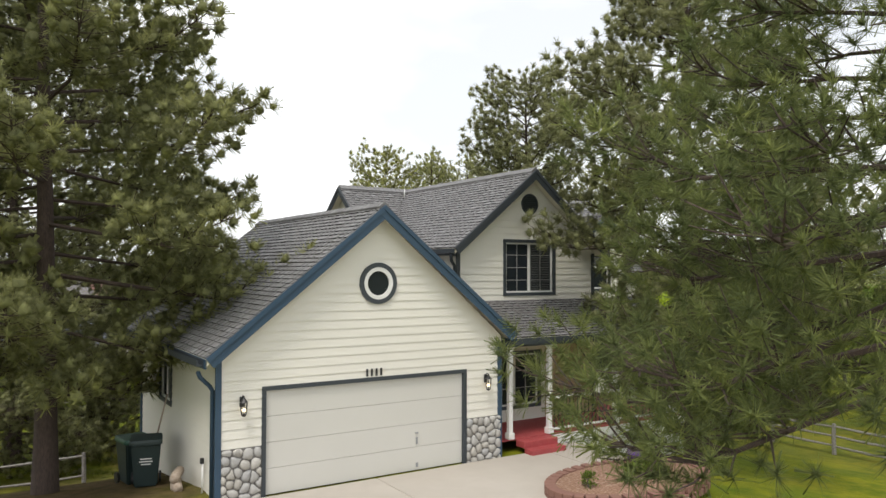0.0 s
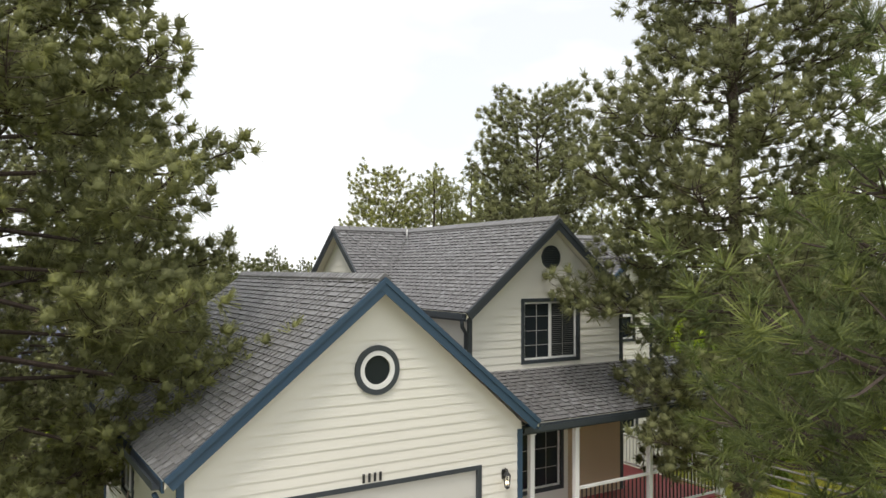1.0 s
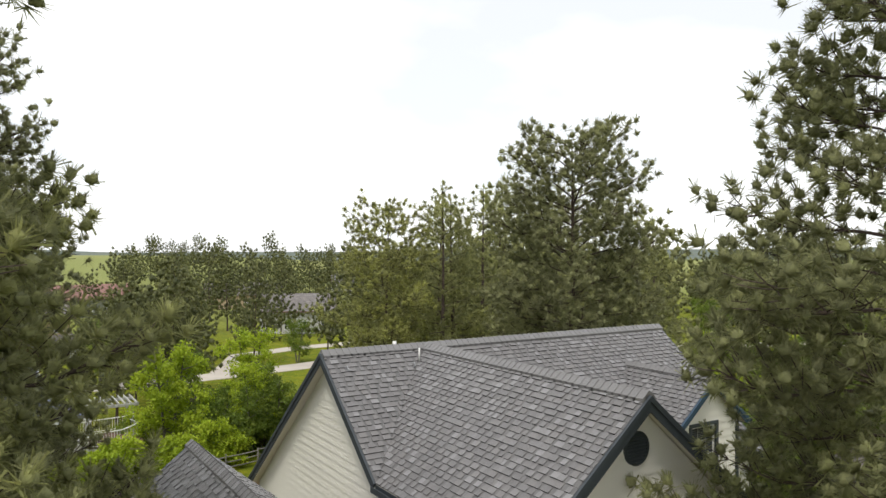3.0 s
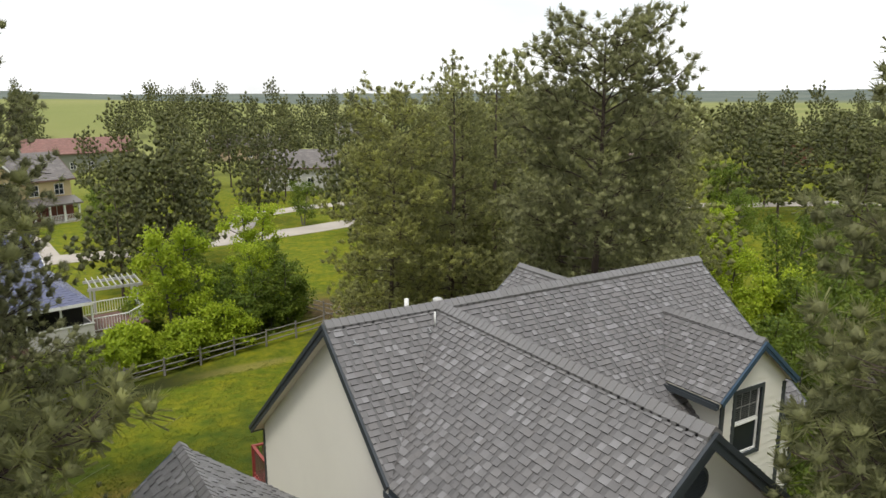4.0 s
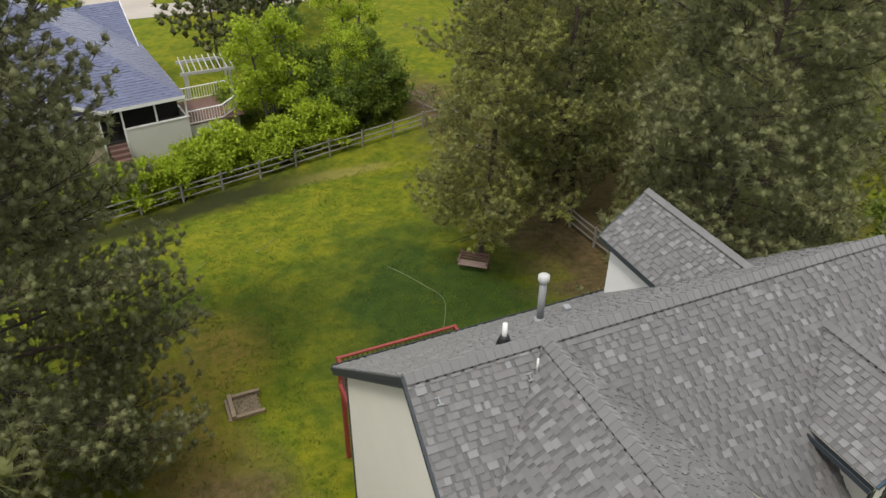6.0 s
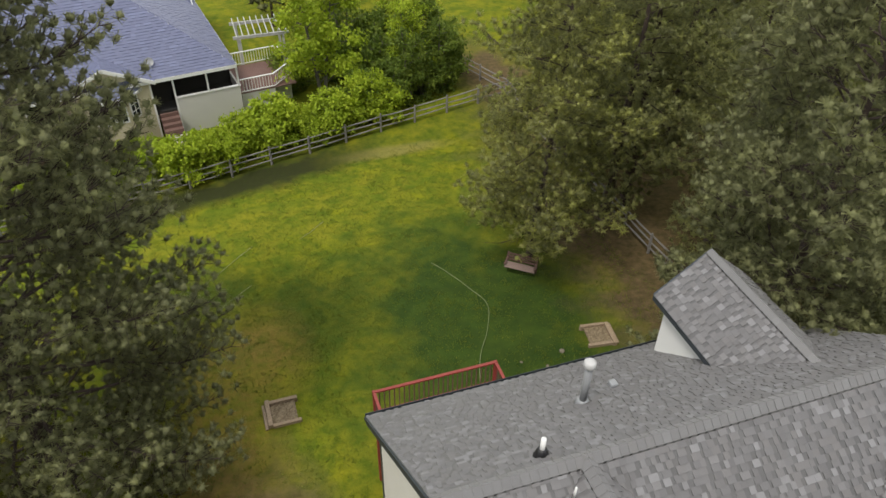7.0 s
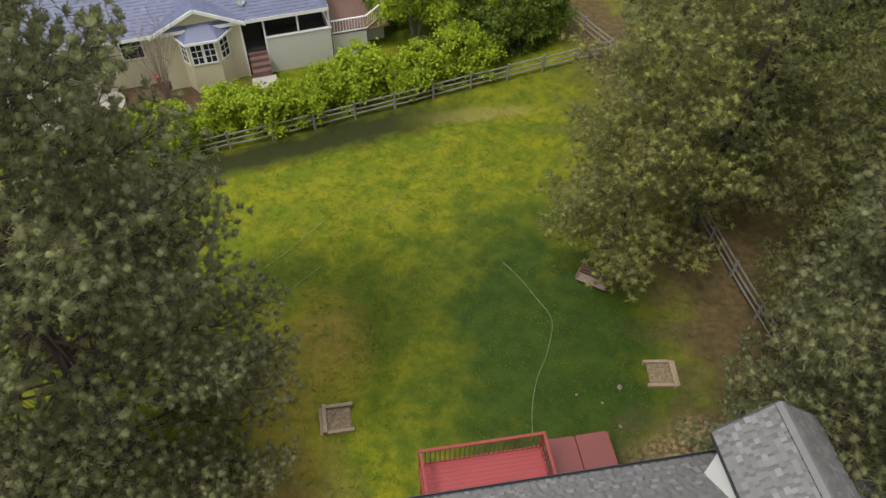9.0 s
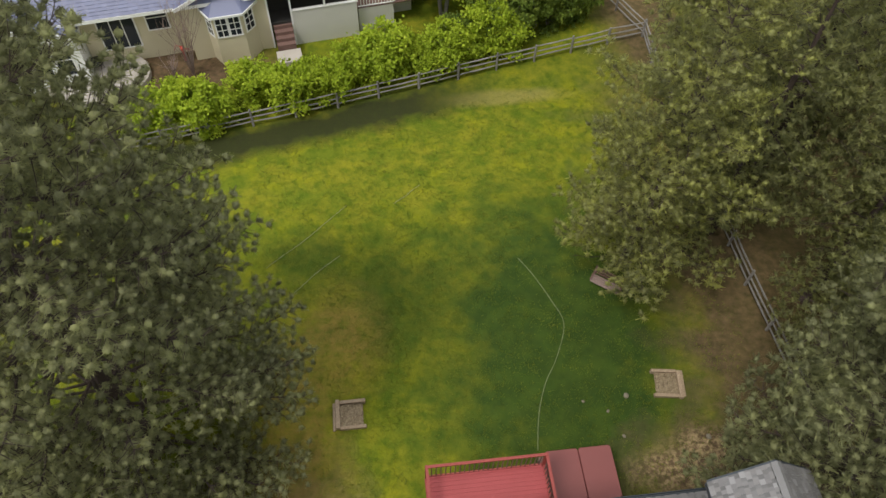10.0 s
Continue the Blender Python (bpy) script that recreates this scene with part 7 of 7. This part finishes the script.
pine_mid = plant(pine(31, 16.5, 2.0, 4.1, 64, 0.31, 22, 0.028, "ponderosa pine in the grove behind the lawn", 0.42, mat_pine_far, room=0.41, shoot=0.3, branch=0.32, twigs=False, open_in=0.28, hollow=0.12, core=0.34), 26.3, 43.2, 0)
pine_mid_b = plant(pine(33, 17.0, 2.8, 3.6, 60, 0.31, 22, 0.028, "slim ponderosa pine with an open crown in the grove", 0.45, mat_pine_far, room=0.41, shoot=0.3, branch=0.32, twigs=False, open_in=0.28, hollow=0.18, ragged=0.35, core=0.34), 27.9, 44.4, 0)
for t in (pine_mid, pine_mid_b):
    tagged(t, group="pine grove")
rt = random.Random(5)
for i, (x, y, s) in enumerate(((31.1, 50.8, 1.1), (33.1, 48.5, 1.05), (30.2, 36.5, 0.95), (27.6, 35.0, 0.78), (31.5, 41.0, 0.95), (27.4, 49.5, 0.9), (35.0, 44.0, 0.95), (34.0, 35.5, 0.9), (29.0, 38.9, 0.85))):
    copy_tree(pine_mid_b if i in (0, 1, 4, 6, 8) else pine_mid, x, y, rt.uniform(0, 360), s, rt.uniform(0.95, 1.05), "pine grove")
pine_wood = plant(pine(32, 16.0, 2.2, 4.2, 46, 0.46, 10, 0.05, "ponderosa pine deep in the grove", 0.42, mat_pine_far, room=0.56, shoot=0.42, branch=0.5, twigs=False, open_in=0.2), 40, 40, 30)
tagged(pine_wood, group="pine grove")
for x, y, s in ((37, 52, 1.1), (30.5, 57, 0.9), (41, 48, 1.0), (36, 60, 1.0), (43, 57, 1.0), (32, 20, 0.85), (30, 12, 0.95), (29.5, 5, 0.9), (36, 14, 1.0)):
    copy_tree(pine_wood, x, y, rt.uniform(0, 360), s * rt.uniform(0.92, 1.06), rt.uniform(0.92, 1.08), "pine grove")
copy_tree(pine_wood, -2.6, 18.6, 130, 1.1, 1.05, label="tall dark pine beside the side yard")
pine_far = pine(41, 12.5, 2.0, 4.8, 28, 0.62, 6, 0.095, "distant ponderosa pine among the houses", 0.5, mat_pine_dist, room=0.72, shoot=0.6, branch=0.8, twigs=False, open_in=0.2, girth=0.7, ragged=0.4, core=0.5)
plant(pine_far, 20, 80)
tagged(pine_far, group="distant pines")
rt = random.Random(9)
spots = [(14, 74), (17, 82), (19, 79), (23, 86), (35.4, 103.4), (18, 92), (42, 88), (36, 70), (44, 76), (28, 108), (22, 112), (47, 106), (52, 100), (56, 92), (63, 104), (50, 70), (58, 80), (66, 90), (75, 84), (48, 62), (54, 54), (60, 66), (72, 72), (0, 108), (-3, 112), (-6, 104), (30, 126), (42, 124), (48, 128), (62, 126), (70, 118), (80, 110), (90, 100), (20, 140), (26, 146), (34, 150), (44, 146), (84, 128), (96, 118)]
for x, y in spots:
    copy_tree(pine_far, x, y, rt.uniform(0, 360), rt.uniform(0.8, 1.15), rt.uniform(0.9, 1.15), "distant pines")
for i in range(70):
    a = radians(rt.uniform(-2, 78))
    d = rt.uniform(150, 420) if a < radians(40) else rt.uniform(110, 420)
    x, y = 5 + d * math.sin(a), 10 + d * math.cos(a)
    if y > 140 and 0.06 < (x - 5) / (y - 10) < 0.17:
        continue
    copy_tree(pine_far, x, y, rt.uniform(0, 360), rt.uniform(0.8, 1.25), rt.uniform(0.9, 1.2), "distant pines")

for i in range(46):
    a = radians(rt.uniform(44, 66))
    d = rt.uniform(95, 260)
    x, y = 5 + d * math.sin(a), 10 + d * math.cos(a)
    if abs(x - 126) < 9 and y < 130 or abs(x - 172) < 12 and y < 130:
        continue
    copy_tree(pine_far, x, y, rt.uniform(0, 360), rt.uniform(1.0, 1.45), rt.uniform(0.6, 0.85), "distant pines")

for i in range(64):
    a = radians(8 + 52 * (i + rt.random()) / 64)
    d = rt.uniform(170, 320)
    copy_tree(pine_far, 5 + d * math.sin(a), 10 + d * math.cos(a), rt.uniform(0, 360), rt.uniform(0.85, 1.25), rt.uniform(0.95, 1.25), "distant pines")

# leafy trees and shrubs
birch = plant(broadleaf(51, 9.6, 3.6, 9500, 0.22, "bright yellow-green leafy tree beyond the fence", mat_leaf, 0.12, 2), 15.4, 61.2)
slim = plant(broadleaf(52, 9.0, 2.8, 8500, 0.17, "slender young birch with pale leaves", mat_leaf, 0.15, 2), 21.3, 61.2, 0, 0.85)
copy_tree(slim, 23.0, 66.5, 90, 1.1, 1.0, label="slender young birch with pale leaves")
green = plant(broadleaf(53, 8.0, 3.0, 4500, 0.21, "rounded green leafy tree at the wood's edge", mat_leaf_dark, 0.15, 2), 17.8, 66.0)
tagged(green, group="leafy trees")
for x, y, s in ((20.9, 59.8, 0.75), (23.2, 60.5, 0.78), (22.2, 62.6, 0.9)):
    copy_tree(green, x, y, rt.uniform(0, 360), s, 1.0, "leafy trees", "rounded green leafy tree behind the rail fence")
for x, y, s in ((33.5, 29.5, 0.95), (31.4, 26.2, 0.72), (35.5, 27.5, 0.9), (40.5, 31.0, 1.0), (30.2, 24.2, 0.6), (42, 27, 1.0), (39, 62, .9), (46, 46, 1.1), (52, 40, 1.1), (49, 34, 1.0), (58, 36, 1.2), (47, 26, 1.1), (56, 28, 1.0), (64, 44, 1.1), (68, 32, 1.2), (44, 18, 1.0), (54, 16, 1.1), (16, 98, 1.0), (40, 100, .9), (74, 60, 1.1), (84, 70, 1.2)):
    copy_tree(green, x, y, rt.uniform(0, 360), s, rt.uniform(0.85, 1.1), "leafy trees")
for x, y, s in ((40.5, 33.0, 0.85), (60, 52, 1.0), (50, 50, .9), (47, 41, .9), (70, 96, 1.0)):
    copy_tree(birch, x, y, rt.uniform(0, 360), s, 0.9, label="bright yellow-green leafy tree at the wood's edge")
shrub = plant(broadleaf(54, 3.1, 1.9, 5200, 0.19, "bright green leafy shrub along the rail fence", mat_leaf, 0.05, 4, "shrub", 0.9, "shrub"), 6.2, 54.6)
tagged(shrub, group="hedge along the fence")
for i in range(19):
    x = -1.6 + 1.12 * i + rt.uniform(-0.25, 0.25)
    if abs(x - 6.2) < 0.5:
        continue
    copy_tree(shrub, x, 52.0 + x * 0.222 + rt.uniform(0.9, 2.3), rt.uniform(0, 360), rt.uniform(0.65, 1.1), rt.uniform(0.8, 1.15), "hedge along the fence")
bush = plant(broadleaf(57, 2.6, 1.6, 3600, 0.15, "dark green bushy undergrowth behind the fence", mat_leaf_dark, 0.03, 4, "bush", 0.9, "shrub"), 15.8, 58.2)
tagged(bush, group="undergrowth bushes")
for x, y, s in ((17.6, 58.8, 1.25), (19.6, 59.6, 1.35), (21.8, 59.9, 1.2), (23.6, 60.6, 1.3), (19.0, 62.2, 1.5), (22.0, 61.9, 1.5), (24.4, 63.0, 1.2), (17.2, 64.0, 1.5), (14.0, 63.4, 1.3), (20.0, 65.5, 1.6), (27.4, 22.6, 1.0), (28.4, 20.6, 1.1), (28.6, 24.6, 0.9)):
    copy_tree(bush, x, y, rt.uniform(0, 360), s, rt.uniform(0.85, 1.15), "undergrowth bushes")
small = plant(broadleaf(55, 0.5, 0.4, 500, 0.07, "low green plant in the mulch", mat_leaf_dark, 0.02, 4, "small_shrub", 0.8, "shrub"), 11.5, 10.9, z=0.25)
tagged(small, group="plants in the bed")
for x, y, s in ((12.1, 11.0, 1.0), (10.6, 11.2, 0.7), (12.8, 11.35, 0.8)):
    c = copy_tree(small, x, y, rt.uniform(0, 360), s, 1.0, "plants in the bed")
    c.location.z = 0.22


def bare_shrub(x, y, high, wide, count, seed):
    """A leafless shrub: many forked stems from one root."""
    pr = random.Random(seed)
    t = empty("bare_shrub", (x, y, ground_z(x, y)), "leafless shrub with pinkish-brown twigs beside the bay window", "shrub")
    for i in range(count):
        a, r = pr.uniform(0, 6.28), wide * math.sqrt(pr.random())
        lv, lf = [], []
        top = Vector((math.cos(a) * r, math.sin(a) * r, high * pr.uniform(0.6, 1.0)))
        mid = Vector((top.x * 0.3, top.y * 0.3, top.z * 0.5))
        ways = [[Vector((0, 0, -0.1)), mid, top]]
        for j in range(4):
            q = mid.lerp(top, pr.uniform(0, 0.8))
            ways.append([q, q + Vector((pr.gauss(0, 0.2), pr.gauss(0, 0.2), pr.uniform(0.2, 0.6))) * high * 0.4])
        for w in ways:
            k = len(lv)
            v, f = tube_arrays(w, [0.03, 0.018, 0.006][:len(w)] if len(w) == 3 else [0.012, 0.004], 4)
            lv.extend(v)
            lf.extend(tuple(k + n for n in q) for q in f)
        mesh_object("stem", lv, lf, mat_twig, t)
    return t


bare_shrub(0.7, 57.4, 5.6, 1.6, 18, 3)
bare_shrub(-0.3, 56.9, 2.4, 1.0, 12, 4)


# ---- grass ----
def grass(name, label, spots, mat, high, seed):
    """Single blades of grass in loose tufts over a stretch of lawn."""
    rng = np.random.default_rng(seed)
    n = len(spots)
    per = 4
    p = np.repeat(np.array(spots), per, axis=0)
    p[:, :2] += rng.normal(0, 0.05, size=(n * per, 2))
    a = rng.uniform(0, 2 * np.pi, n * per)
    h = high * rng.uniform(0.5, 1.3, n * per)
    w = rng.uniform(0.008, 0.018, n * per)
    v = np.empty((n * per * 3, 3))
    side = np.stack((np.cos(a) * w, np.sin(a) * w, np.zeros(n * per)), axis=1)
    tip = np.stack((-np.sin(a) * h * 0.7 + rng.normal(0, 0.02, n * per), np.cos(a) * h * 0.7, h), axis=1)
    v[0::3], v[1::3], v[2::3] = p - side, p + side, p + tip
    v[:, 2] -= 0.01
    ob = raw_mesh(name, v, 3, mat, None)
    return tagged(ob, label, "grass", kind="stuff")


gr = random.Random(77)
spots = []
while len(spots) < 18000:
    x, y = gr.uniform(3.5, 27), gr.uniform(29.5, 56)
    if y > 50.0 + 0.242 * x or (11 < x < 18.6 and y < 31.8) or x > 25.6 - max(0, 34 - y) * 0.8:
        continue
    if noise.noise(Vector((x * 0.9, y * 0.9, 3))) + gr.uniform(-0.5, 0.5) < -0.1:
        continue
    spots.append((x, y, ground_z(x, y)))
grass("lawn_grass", "tufty yellow-green grass of the back lawn", spots, mat_grass, 0.07, 5)
